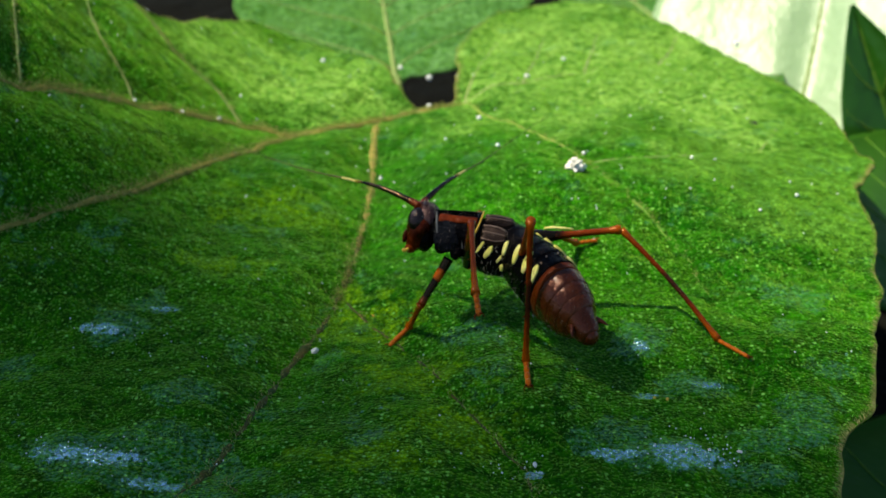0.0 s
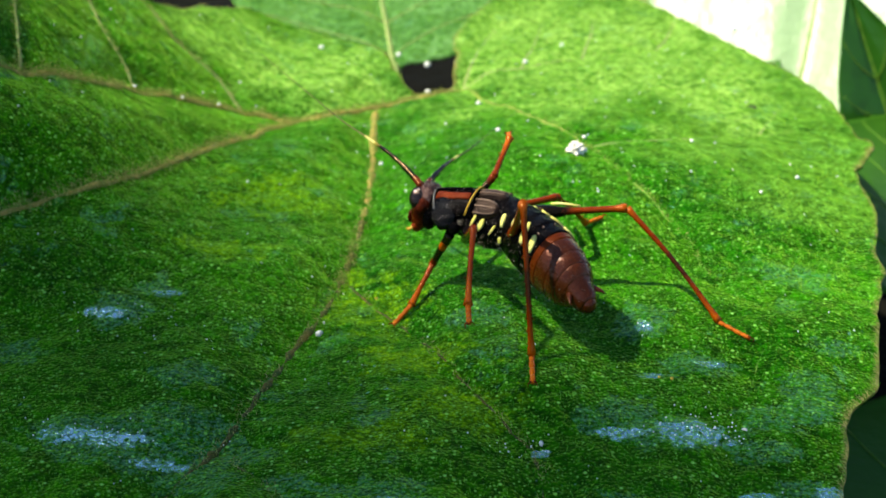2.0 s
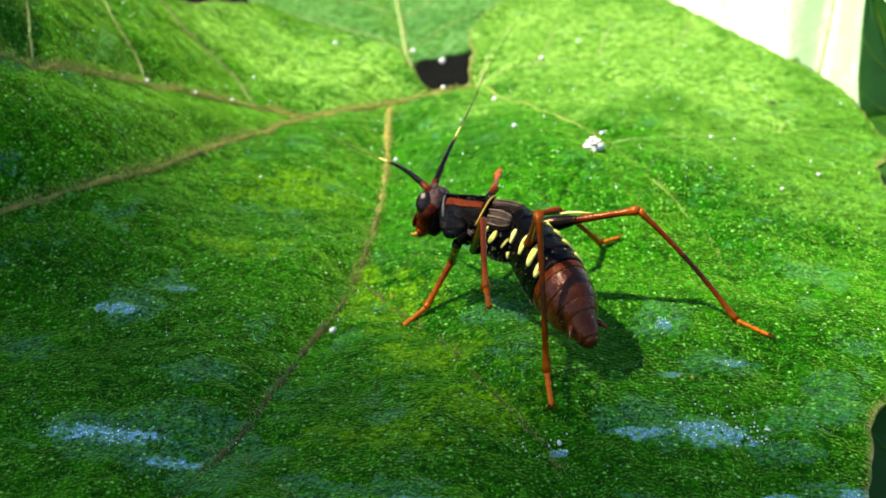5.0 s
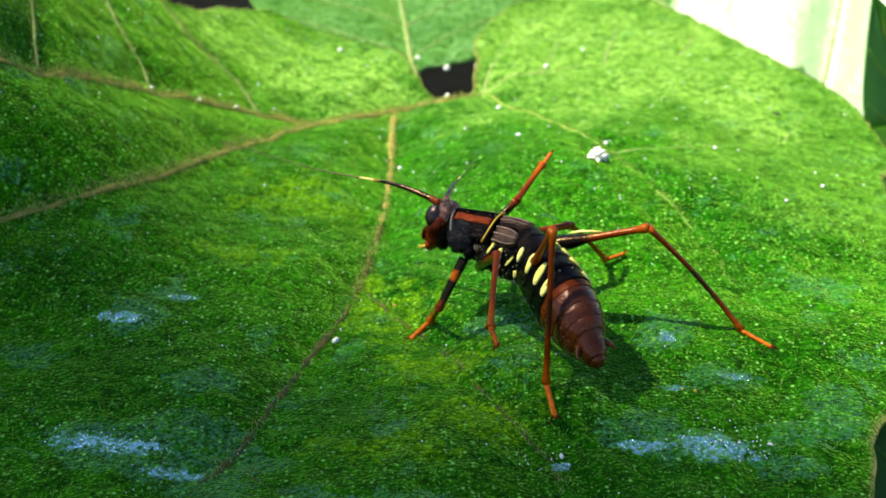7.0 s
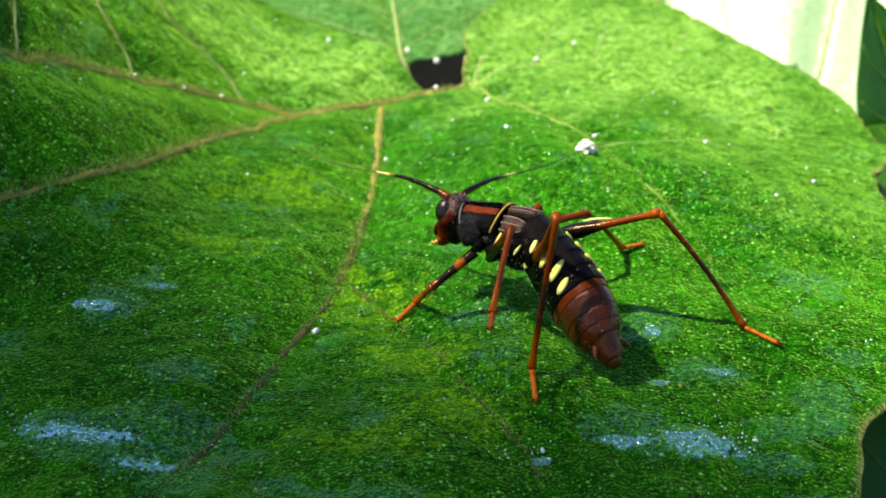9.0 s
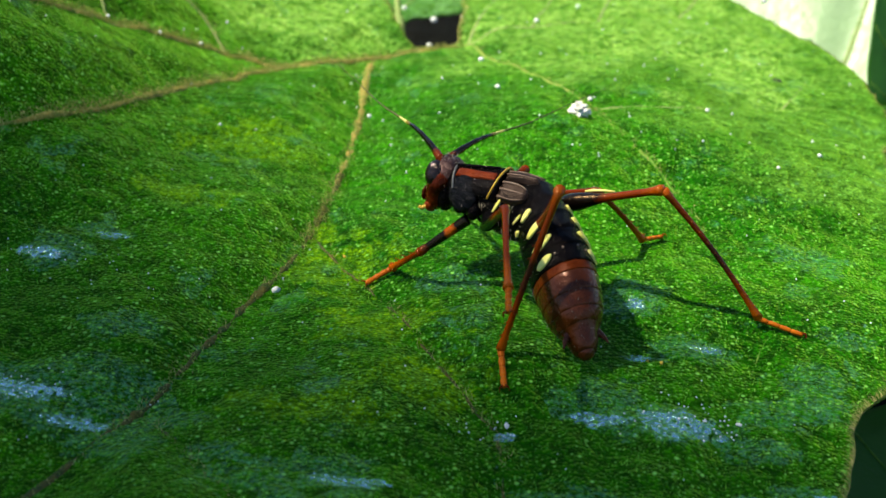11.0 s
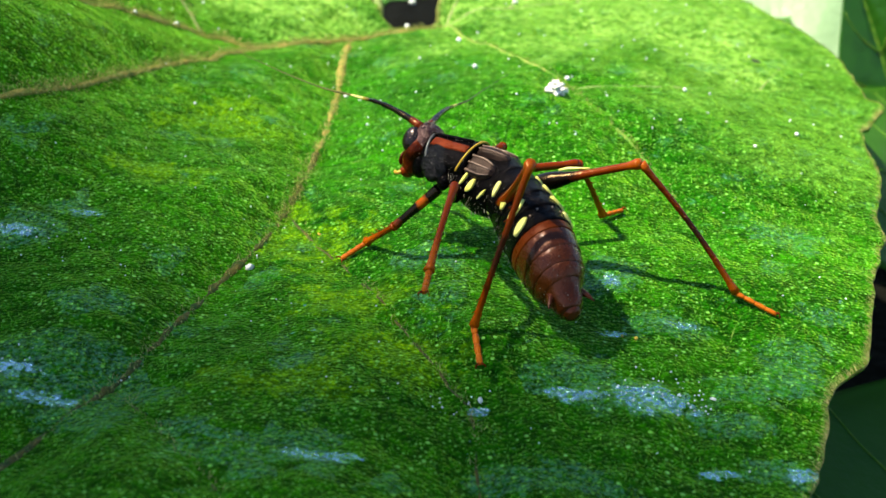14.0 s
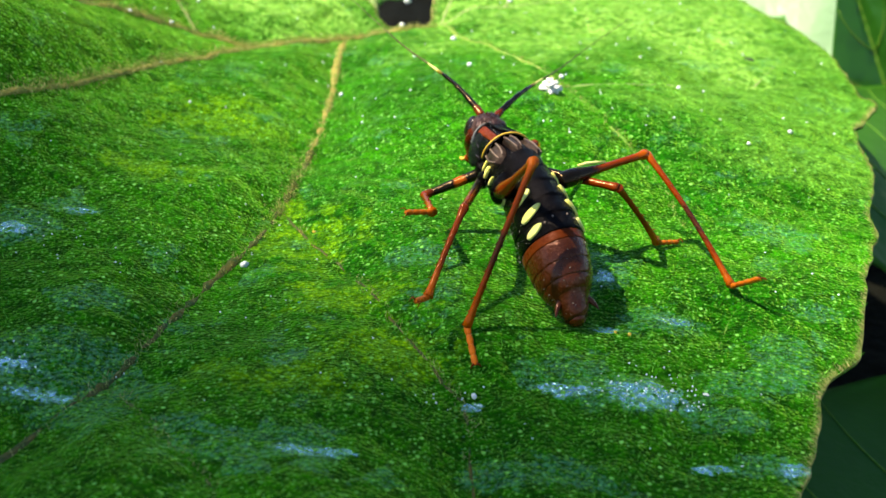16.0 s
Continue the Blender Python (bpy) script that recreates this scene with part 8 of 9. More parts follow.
MID_RIGHT_TARSUS = [
    (0, (0.891, 7.817, 0.098), (1.051, 7.875, 0.097)),
    (0.25, (0.873, 7.812, 0.102), (1.040, 7.845, 0.091)),
    (0.5, (0.862, 7.809, 0.105), (1.031, 7.817, 0.086)),
    (0.75, (0.846, 7.810, 0.112), (1.013, 7.837, 0.094)),
    (1, (0.853, 7.829, 0.109), (1.018, 7.865, 0.096)),
    (1.25, (0.881, 7.866, 0.096), (1.051, 7.882, 0.095)),
    (1.5, (0.881, 7.878, 0.097), (1.051, 7.888, 0.100)),
    (1.75, (0.913, 7.864, 0.100), (1.071, 7.928, 0.106)),
    (2, (0.946, 7.850, 0.102), (1.083, 7.950, 0.112)),
    (2.25, (0.952, 7.846, 0.104), (1.091, 7.944, 0.106)),
    (2.5, (0.959, 7.846, 0.104), (1.108, 7.927, 0.105)),
    (2.75, (0.938, 7.835, 0.104), (1.089, 7.912, 0.101)),
    (3, (0.893, 7.803, 0.114), (1.042, 7.883, 0.098)),
    (3.5, (0.908, 7.758, 0.093), (1.058, 7.837, 0.089)),
    (4, (0.914, 7.710, 0.074), (1.066, 7.786, 0.080)),
    (4.5, (0.909, 7.651, 0.061), (1.059, 7.731, 0.070)),
    (5, (0.905, 7.596, 0.046), (1.054, 7.678, 0.059)),
    (5.5, (0.900, 7.529, 0.039), (1.045, 7.616, 0.052)),
    (5.75, (0.884, 7.523, 0.039), (1.032, 7.605, 0.050)),
    (6, (0.868, 7.513, 0.041), (1.017, 7.593, 0.049)),
    (6.25, (0.865, 7.513, 0.040), (1.014, 7.594, 0.050)),
    (6.5, (0.863, 7.513, 0.039), (1.011, 7.597, 0.050)),
    (6.75, (0.887, 7.521, 0.040), (1.034, 7.607, 0.052)),
    (7, (0.912, 7.532, 0.039), (1.059, 7.618, 0.053)),
    (7.25, (0.926, 7.567, 0.043), (1.079, 7.640, 0.054)),
    (7.5, (0.939, 7.597, 0.051), (1.100, 7.651, 0.054)),
    (7.75, (0.942, 7.602, 0.050), (1.104, 7.651, 0.056)),
    (8, (0.944, 7.602, 0.052), (1.105, 7.656, 0.056)),
    (8.5, (1.037, 7.616, 0.068), (1.195, 7.679, 0.074)),
    (9, (1.116, 7.574, 0.065), (1.271, 7.644, 0.073)),
    (9.5, (1.193, 7.528, 0.065), (1.343, 7.608, 0.072)),
    (10, (1.267, 7.479, 0.068), (1.402, 7.582, 0.061)),
    (10.5, (1.342, 7.447, 0.063), (1.468, 7.560, 0.051)),
    (10.75, (1.323, 7.383, 0.056), (1.455, 7.490, 0.043)),
    (11, (1.304, 7.316, 0.052), (1.444, 7.412, 0.041)),
    (11.25, (1.303, 7.327, 0.053), (1.442, 7.424, 0.042)),
    (11.5, (1.302, 7.342, 0.052), (1.443, 7.438, 0.043)),
    (11.75, (1.294, 7.334, 0.053), (1.433, 7.431, 0.042)),
    (12, (1.286, 7.330, 0.052), (1.425, 7.427, 0.041)),
    (12.25, (1.265, 7.302, 0.051), (1.394, 7.412, 0.044)),
    (12.5, (1.244, 7.274, 0.050), (1.363, 7.394, 0.047)),
    (12.75, (1.265, 7.432, 0.069), (1.430, 7.425, 0.113)),
    (13, (1.278, 7.525, 0.168), (1.444, 7.492, 0.156)),
    (13.25, (1.257, 7.464, 0.073), (1.424, 7.449, 0.099)),
    (13.5, (1.229, 7.351, 0.049), (1.371, 7.444, 0.045)),
    (13.75, (1.219, 7.339, 0.048), (1.358, 7.437, 0.046)),
    (14, (1.209, 7.327, 0.048), (1.344, 7.430, 0.047)),
    (14.25, (1.198, 7.324, 0.046), (1.334, 7.425, 0.047)),
    (14.5, (1.186, 7.316, 0.046), (1.322, 7.419, 0.045)),
    (14.75, (1.270, 7.500, 0.087), (1.427, 7.505, 0.151)),
    (15, (1.334, 7.531, 0.247), (1.495, 7.527, 0.302)),
    (15.25, (1.365, 7.427, 0.085), (1.522, 7.430, 0.150)),
    (15.5, (1.369, 7.150, 0.057), (1.486, 7.271, 0.036)),
    (15.75, (1.453, 7.046, 0.068), (1.591, 7.143, 0.049)),
    (16, (1.536, 6.941, 0.080), (1.681, 7.026, 0.054)),
]
MID_RIGHT = (MID_RIGHT_FEMUR, MID_RIGHT_TIBIA, MID_RIGHT_TARSUS)
HIND_LEFT_FEMUR = [
    (0, (0.438, 6.749, 0.442), (0.467, 6.383, 0.954)),
    (0.25, (0.419, 6.760, 0.441), (0.430, 6.387, 0.949)),
    (0.5, (0.396, 6.769, 0.441), (0.411, 6.390, 0.944)),
    (0.75, (0.364, 6.780, 0.440), (0.398, 6.398, 0.941)),
    (1, (0.321, 6.787, 0.442), (0.382, 6.402, 0.937)),
    (1.25, (0.320, 6.751, 0.450), (0.382, 6.362, 0.942)),
    (1.5, (0.325, 6.720, 0.456), (0.381, 6.328, 0.946)),
    (1.75, (0.347, 6.784, 0.457), (0.385, 6.375, 0.934)),
    (2, (0.369, 6.850, 0.457), (0.399, 6.421, 0.917)),
    (2.25, (0.353, 6.816, 0.457), (0.412, 6.407, 0.933)),
    (2.5, (0.337, 6.781, 0.457), (0.397, 6.385, 0.943)),
    (2.75, (0.338, 6.722, 0.452), (0.408, 6.336, 0.944)),
    (3, (0.341, 6.663, 0.446), (0.418, 6.288, 0.947)),
    (3.5, (0.338, 6.651, 0.447), (0.404, 6.272, 0.946)),
    (4, (0.338, 6.638, 0.447), (0.403, 6.251, 0.940)),
    (4.5, (0.337, 6.626, 0.448), (0.388, 6.226, 0.932)),
    (5, (0.336, 6.615, 0.448), (0.377, 6.201, 0.921)),
    (5.5, (0.334, 6.603, 0.449), (0.372, 6.174, 0.909)),
    (5.75, (0.338, 6.553, 0.447), (0.388, 6.152, 0.930)),
    (6, (0.340, 6.504, 0.445), (0.376, 6.122, 0.944)),
    (6.25, (0.343, 6.522, 0.444), (0.389, 6.139, 0.942)),
    (6.5, (0.349, 6.540, 0.443), (0.383, 6.154, 0.940)),
    (6.75, (0.341, 6.529, 0.446), (0.416, 6.145, 0.939)),
    (7, (0.337, 6.522, 0.448), (0.430, 6.137, 0.938)),
    (7.25, (0.343, 6.518, 0.451), (0.423, 6.127, 0.939)),
    (7.5, (0.351, 6.514, 0.453), (0.432, 6.123, 0.941)),
    (7.75, (0.381, 6.479, 0.451), (0.460, 6.104, 0.951)),
    (8, (0.409, 6.444, 0.449), (0.477, 6.078, 0.957)),
    (8.5, (0.447, 6.512, 0.449), (0.509, 6.143, 0.956)),
    (9, (0.484, 6.562, 0.457), (0.541, 6.172, 0.949)),
    (9.5, (0.552, 6.535, 0.455), (0.591, 6.140, 0.944)),
    (10, (0.578, 6.502, 0.457), (0.605, 6.102, 0.943)),
    (10.5, (0.602, 6.468, 0.459), (0.637, 6.060, 0.938)),
    (10.75, (0.611, 6.478, 0.457), (0.655, 6.065, 0.931)),
    (11, (0.620, 6.486, 0.454), (0.673, 6.066, 0.920)),
    (11.25, (0.607, 6.506, 0.454), (0.662, 6.089, 0.923)),
    (11.5, (0.593, 6.524, 0.454), (0.648, 6.107, 0.923)),
    (11.75, (0.587, 6.498, 0.454), (0.645, 6.081, 0.923)),
    (12, (0.581, 6.471, 0.455), (0.661, 6.052, 0.918)),
    (12.25, (0.551, 6.474, 0.455), (0.662, 6.064, 0.920)),
    (12.5, (0.522, 6.479, 0.456), (0.644, 6.078, 0.926)),
    (12.75, (0.518, 6.497, 0.457), (0.641, 6.089, 0.921)),
    (13, (0.516, 6.514, 0.457), (0.656, 6.099, 0.911)),
    (13.25, (0.507, 6.501, 0.458), (0.654, 6.089, 0.911)),
    (13.5, (0.499, 6.487, 0.458), (0.652, 6.078, 0.912)),
    (13.75, (0.525, 6.474, 0.454), (0.656, 6.067, 0.917)),
    (14, (0.552, 6.463, 0.450), (0.659, 6.058, 0.921)),
    (14.25, (0.549, 6.488, 0.449), (0.656, 6.079, 0.917)),
    (14.5, (0.546, 6.513, 0.448), (0.673, 6.098, 0.905)),
    (14.75, (0.550, 6.460, 0.448), (0.676, 6.050, 0.909)),
    (15, (0.553, 6.407, 0.447), (0.678, 6.000, 0.911)),
    (15.25, (0.557, 6.441, 0.452), (0.674, 6.023, 0.908)),
    (15.5, (0.561, 6.475, 0.457), (0.671, 6.043, 0.902)),
    (15.75, (0.583, 6.566, 0.458), (0.683, 6.117, 0.888)),
    (16, (0.579, 6.619, 0.453), (0.715, 6.167, 0.871)),
]
HIND_LEFT_TIBIA = [
    (0, (0.467, 6.383, 0.954), (0.490, 6.325, 0.036)),
    (0.25, (0.430, 6.387, 0.949), (0.489, 6.301, 0.035)),
    (0.5, (0.411, 6.390, 0.944), (0.489, 6.276, 0.034)),
    (0.75, (0.398, 6.398, 0.941), (0.490, 6.274, 0.034)),
    (1, (0.382, 6.402, 0.937), (0.490, 6.271, 0.033)),
    (1.25, (0.382, 6.362, 0.942), (0.489, 6.273, 0.032)),
    (1.5, (0.381, 6.328, 0.946), (0.489, 6.271, 0.034)),
    (1.75, (0.385, 6.375, 0.934), (0.491, 6.226, 0.032)),
    (2, (0.399, 6.421, 0.917), (0.492, 6.172, 0.035)),
    (2.25, (0.412, 6.407, 0.933), (0.490, 6.224, 0.034)),
    (2.5, (0.397, 6.385, 0.943), (0.488, 6.275, 0.034)),
    (2.75, (0.408, 6.336, 0.944), (0.486, 6.250, 0.032)),
    (3, (0.418, 6.288, 0.947), (0.483, 6.221, 0.032)),
    (3.5, (0.404, 6.272, 0.946), (0.477, 6.150, 0.037)),
    (4, (0.403, 6.251, 0.940), (0.473, 6.088, 0.038)),
    (4.5, (0.388, 6.226, 0.932), (0.470, 6.031, 0.036)),
    (5, (0.377, 6.201, 0.921), (0.467, 5.977, 0.034)),
    (5.5, (0.372, 6.174, 0.909), (0.465, 5.933, 0.026)),
    (5.75, (0.388, 6.152, 0.930), (0.460, 5.972, 0.031)),
    (6, (0.376, 6.122, 0.944), (0.456, 6.015, 0.034)),
    (6.25, (0.389, 6.139, 0.942), (0.457, 6.015, 0.033)),
    (6.5, (0.383, 6.154, 0.940), (0.458, 6.011, 0.034)),
    (6.75, (0.416, 6.145, 0.939), (0.452, 5.998, 0.032)),
    (7, (0.430, 6.137, 0.938), (0.448, 5.985, 0.031)),
    (7.25, (0.423, 6.127, 0.939), (0.457, 5.987, 0.030)),
    (7.5, (0.432, 6.123, 0.941), (0.466, 5.983, 0.032)),
    (7.75, (0.460, 6.104, 0.951), (0.470, 6.004, 0.036)),
    (8, (0.477, 6.078, 0.957), (0.475, 6.030, 0.038)),
    (8.5, (0.509, 6.143, 0.956), (0.474, 6.081, 0.038)),
    (9, (0.541, 6.172, 0.949), (0.470, 6.061, 0.039)),
    (9.5, (0.591, 6.140, 0.944), (0.467, 6.041, 0.038)),
    (10, (0.605, 6.102, 0.943), (0.466, 6.021, 0.037)),
    (10.5, (0.637, 6.060, 0.938), (0.466, 5.999, 0.036)),
    (10.75, (0.655, 6.065, 0.931), (0.467, 5.978, 0.034)),
    (11, (0.673, 6.066, 0.920), (0.468, 5.961, 0.030)),
    (11.25, (0.662, 6.089, 0.923), (0.472, 5.957, 0.032)),
    (11.5, (0.648, 6.107, 0.923), (0.477, 5.957, 0.032)),
    (11.75, (0.645, 6.081, 0.923), (0.473, 5.940, 0.031)),
    (12, (0.661, 6.052, 0.918), (0.469, 5.927, 0.027)),
    (12.25, (0.662, 6.064, 0.920), (0.467, 5.944, 0.029)),
    (12.5, (0.644, 6.078, 0.926), (0.464, 5.961, 0.032)),
    (12.75, (0.641, 6.089, 0.921), (0.466, 5.945, 0.029)),
    (13, (0.656, 6.099, 0.911), (0.468, 5.930, 0.026)),
    (13.25, (0.654, 6.089, 0.911), (0.463, 5.931, 0.025)),
    (13.5, (0.652, 6.078, 0.912), (0.458, 5.932, 0.024)),
    (13.75, (0.656, 6.067, 0.917), (0.461, 5.939, 0.027)),
    (14, (0.659, 6.058, 0.921), (0.463, 5.946, 0.029)),
    (14.25, (0.656, 6.079, 0.917), (0.464, 5.936, 0.028)),
    (14.5, (0.673, 6.098, 0.905), (0.466, 5.930, 0.025)),
    (14.75, (0.676, 6.050, 0.909), (0.464, 5.919, 0.023)),
    (15, (0.678, 6.000, 0.911), (0.462, 5.908, 0.022)),
    (15.25, (0.674, 6.023, 0.908), (0.462, 5.898, 0.022)),
    (15.5, (0.671, 6.043, 0.902), (0.462, 5.892, 0.019)),
    (15.75, (0.683, 6.117, 0.888), (0.461, 5.905, 0.021)),
    (16, (0.715, 6.167, 0.871), (0.460, 5.918, 0.022)),
]
HIND_LEFT_TARSUS = [
    (0, (0.490, 6.325, 0.036), (0.500, 6.055, 0.020)),
    (0.25, (0.489, 6.301, 0.035), (0.493, 6.031, 0.018)),
    (0.5, (0.489, 6.276, 0.034), (0.486, 6.007, 0.015)),
    (0.75, (0.490, 6.274, 0.034), (0.490, 6.005, 0.015)),
    (1, (0.490, 6.271, 0.033), (0.495, 6.002, 0.018)),
    (1.25, (0.489, 6.273, 0.032), (0.492, 6.004, 0.016)),
    (1.5, (0.489, 6.271, 0.034), (0.489, 6.001, 0.015)),
    (1.75, (0.491, 6.226, 0.032), (0.489, 5.957, 0.011)),
    (2, (0.492, 6.172, 0.035), (0.488, 5.904, 0.003)),
    (2.25, (0.490, 6.224, 0.034), (0.495, 5.955, 0.010)),
    (2.5, (0.488, 6.275, 0.034), (0.499, 6.006, 0.014)),
    (2.75, (0.486, 6.250, 0.032), (0.500, 5.981, 0.014)),
    (3, (0.483, 6.221, 0.032), (0.502, 5.952, 0.015)),
    (3.5, (0.477, 6.150, 0.037), (0.499, 5.883, 0.004)),
    (4, (0.473, 6.088, 0.038), (0.496, 5.824, -0.012)),
    (4.5, (0.470, 6.031, 0.036), (0.494, 5.770, -0.029)),
    (5, (0.467, 5.977, 0.034), (0.491, 5.721, -0.047)),
    (5.5, (0.465, 5.933, 0.026), (0.487, 5.677, -0.060)),
    (5.75, (0.460, 5.972, 0.031), (0.487, 5.713, -0.042)),
    (6, (0.456, 6.015, 0.034), (0.485, 5.755, -0.031)),
    (6.25, (0.457, 6.015, 0.033), (0.482, 5.753, -0.029)),
    (6.5, (0.458, 6.011, 0.034), (0.479, 5.750, -0.032)),
    (6.75, (0.452, 5.998, 0.032), (0.487, 5.739, -0.033)),
    (7, (0.448, 5.985, 0.031), (0.498, 5.729, -0.039)),
    (7.25, (0.457, 5.987, 0.030), (0.491, 5.727, -0.035)),
    (7.5, (0.466, 5.983, 0.032), (0.487, 5.723, -0.037)),
    (7.75, (0.470, 6.004, 0.036), (0.491, 5.744, -0.033)),
    (8, (0.475, 6.030, 0.038), (0.494, 5.768, -0.023)),
    (8.5, (0.474, 6.081, 0.038), (0.492, 5.816, -0.012)),
    (9, (0.470, 6.061, 0.039), (0.490, 5.798, -0.018)),
    (9.5, (0.467, 6.041, 0.038), (0.489, 5.779, -0.021)),
    (10, (0.466, 6.021, 0.037), (0.490, 5.760, -0.030)),
    (10.5, (0.466, 5.999, 0.036), (0.492, 5.740, -0.035)),
    (10.75, (0.467, 5.978, 0.034), (0.496, 5.720, -0.039)),
    (11, (0.468, 5.961, 0.030), (0.500, 5.704, -0.046)),
    (11.25, (0.472, 5.957, 0.032), (0.498, 5.701, -0.050)),
    (11.5, (0.477, 5.957, 0.032), (0.496, 5.699, -0.045)),
    (11.75, (0.473, 5.940, 0.031), (0.500, 5.684, -0.052)),
    (12, (0.469, 5.927, 0.027), (0.508, 5.675, -0.063)),
    (12.25, (0.467, 5.944, 0.029), (0.509, 5.690, -0.052)),
    (12.5, (0.464, 5.961, 0.032), (0.510, 5.706, -0.043)),
    (12.75, (0.466, 5.945, 0.029), (0.509, 5.692, -0.052)),
    (13, (0.468, 5.930, 0.026), (0.506, 5.676, -0.057)),
    (13.25, (0.463, 5.931, 0.025), (0.515, 5.679, -0.058)),
    (13.5, (0.458, 5.932, 0.024), (0.522, 5.681, -0.053)),
    (13.75, (0.461, 5.939, 0.027), (0.516, 5.686, -0.051)),
    (14, (0.463, 5.946, 0.029), (0.512, 5.694, -0.055)),
    (14.25, (0.464, 5.936, 0.028), (0.510, 5.685, -0.061)),
    (14.5, (0.466, 5.930, 0.025), (0.504, 5.675, -0.055)),
    (14.75, (0.464, 5.919, 0.023), (0.516, 5.669, -0.063)),
    (15, (0.462, 5.908, 0.022), (0.532, 5.665, -0.074)),
    (15.25, (0.462, 5.898, 0.022), (0.532, 5.656, -0.074)),
    (15.5, (0.462, 5.892, 0.019), (0.532, 5.650, -0.077)),
    (15.75, (0.461, 5.905, 0.021), (0.528, 5.662, -0.076)),
    (16, (0.460, 5.918, 0.022), (0.522, 5.670, -0.065)),
]
HIND_LEFT = (HIND_LEFT_FEMUR, HIND_LEFT_TIBIA, HIND_LEFT_TARSUS)
HIND_RIGHT_FEMUR = [
    (0, (0.472, 7.102, 0.473), (1.090, 7.057, 0.589)),
    (0.25, (0.445, 7.113, 0.472), (1.064, 7.066, 0.579)),
    (0.5, (0.421, 7.122, 0.472), (1.047, 7.115, 0.547)),
    (0.75, (0.393, 7.132, 0.471), (1.016, 7.069, 0.540)),
    (1, (0.385, 7.135, 0.472), (1.006, 7.052, 0.536)),
    (1.25, (0.441, 7.083, 0.481), (1.064, 7.061, 0.577)),
    (1.5, (0.479, 7.038, 0.488), (1.088, 6.977, 0.637)),
    (1.75, (0.488, 7.108, 0.488), (1.105, 7.059, 0.606)),
    (2, (0.497, 7.180, 0.488), (1.116, 7.108, 0.582)),
    (2.25, (0.484, 7.145, 0.488), (1.101, 7.077, 0.597)),
    (2.5, (0.471, 7.108, 0.488), (1.090, 7.063, 0.599)),
    (2.75, (0.468, 7.051, 0.483), (1.077, 7.003, 0.637)),
    (3, (0.463, 6.995, 0.477), (1.056, 6.911, 0.671)),
    (3.5, (0.457, 6.984, 0.478), (1.044, 6.868, 0.675)),
    (4, (0.451, 6.973, 0.478), (1.039, 6.860, 0.672)),
    (4.5, (0.445, 6.963, 0.479), (1.032, 6.839, 0.672)),
    (5, (0.439, 6.953, 0.479), (1.028, 6.832, 0.669)),
    (5.5, (0.434, 6.943, 0.480), (1.021, 6.811, 0.668)),
    (5.75, (0.433, 6.894, 0.478), (1.020, 6.779, 0.673)),
    (6, (0.431, 6.846, 0.476), (1.020, 6.745, 0.677)),
    (6.25, (0.439, 6.863, 0.475), (1.018, 6.721, 0.681)),
    (6.5, (0.446, 6.880, 0.473), (1.014, 6.699, 0.678)),
    (6.75, (0.463, 6.861, 0.476), (1.031, 6.695, 0.694)),
    (7, (0.476, 6.847, 0.479), (1.046, 6.697, 0.703)),
    (7.25, (0.481, 6.844, 0.482), (1.054, 6.717, 0.711)),
    (7.5, (0.485, 6.841, 0.484), (1.059, 6.726, 0.717)),
    (7.75, (0.523, 6.803, 0.482), (1.084, 6.687, 0.745)),
    (8, (0.561, 6.764, 0.480), (1.107, 6.645, 0.770)),
    (8.5, (0.602, 6.830, 0.481), (1.153, 6.712, 0.762)),
    (9, (0.647, 6.876, 0.489), (1.180, 6.680, 0.761)),
    (9.5, (0.695, 6.859, 0.487), (1.209, 6.624, 0.764)),
    (10, (0.734, 6.820, 0.489), (1.238, 6.567, 0.769)),
    (10.5, (0.772, 6.778, 0.491), (1.270, 6.511, 0.770)),
    (10.75, (0.764, 6.796, 0.488), (1.260, 6.520, 0.761)),
    (11, (0.755, 6.813, 0.485), (1.256, 6.541, 0.753)),
    (11.25, (0.745, 6.832, 0.485), (1.253, 6.571, 0.750)),
    (11.5, (0.734, 6.849, 0.485), (1.325, 7.062, 0.534)),
    (11.75, (0.730, 6.821, 0.486), (1.255, 6.591, 0.748)),
    (12, (0.727, 6.793, 0.486), (1.268, 6.609, 0.750)),
    (12.25, (0.706, 6.792, 0.487), (1.258, 6.624, 0.741)),
    (12.5, (0.685, 6.793, 0.488), (1.249, 6.651, 0.730)),
    (12.75, (0.687, 6.808, 0.489), (1.245, 6.653, 0.735)),
    (13, (0.689, 6.822, 0.489), (1.245, 6.667, 0.740)),
    (13.25, (0.688, 6.805, 0.490), (1.258, 6.687, 0.732)),
    (13.5, (0.688, 6.786, 0.491), (1.264, 6.683, 0.723)),
    (13.75, (0.716, 6.772, 0.487), (1.271, 6.623, 0.746)),
    (14, (0.744, 6.760, 0.482), (1.270, 6.549, 0.758)),
    (14.25, (0.755, 6.775, 0.482), (1.273, 6.550, 0.763)),
    (14.5, (0.766, 6.790, 0.482), (1.268, 6.537, 0.766)),
    (14.75, (0.772, 6.735, 0.481), (1.273, 6.483, 0.767)),
    (15, (0.777, 6.680, 0.480), (1.273, 6.414, 0.763)),
    (15.25, (0.781, 6.715, 0.486), (1.277, 6.450, 0.770)),
    (15.5, (0.784, 6.749, 0.491), (1.285, 6.499, 0.778)),
    (15.75, (0.862, 6.783, 0.495), (1.402, 7.104, 0.542)),
    (16, (0.904, 6.755, 0.496), (1.420, 7.112, 0.557)),
]
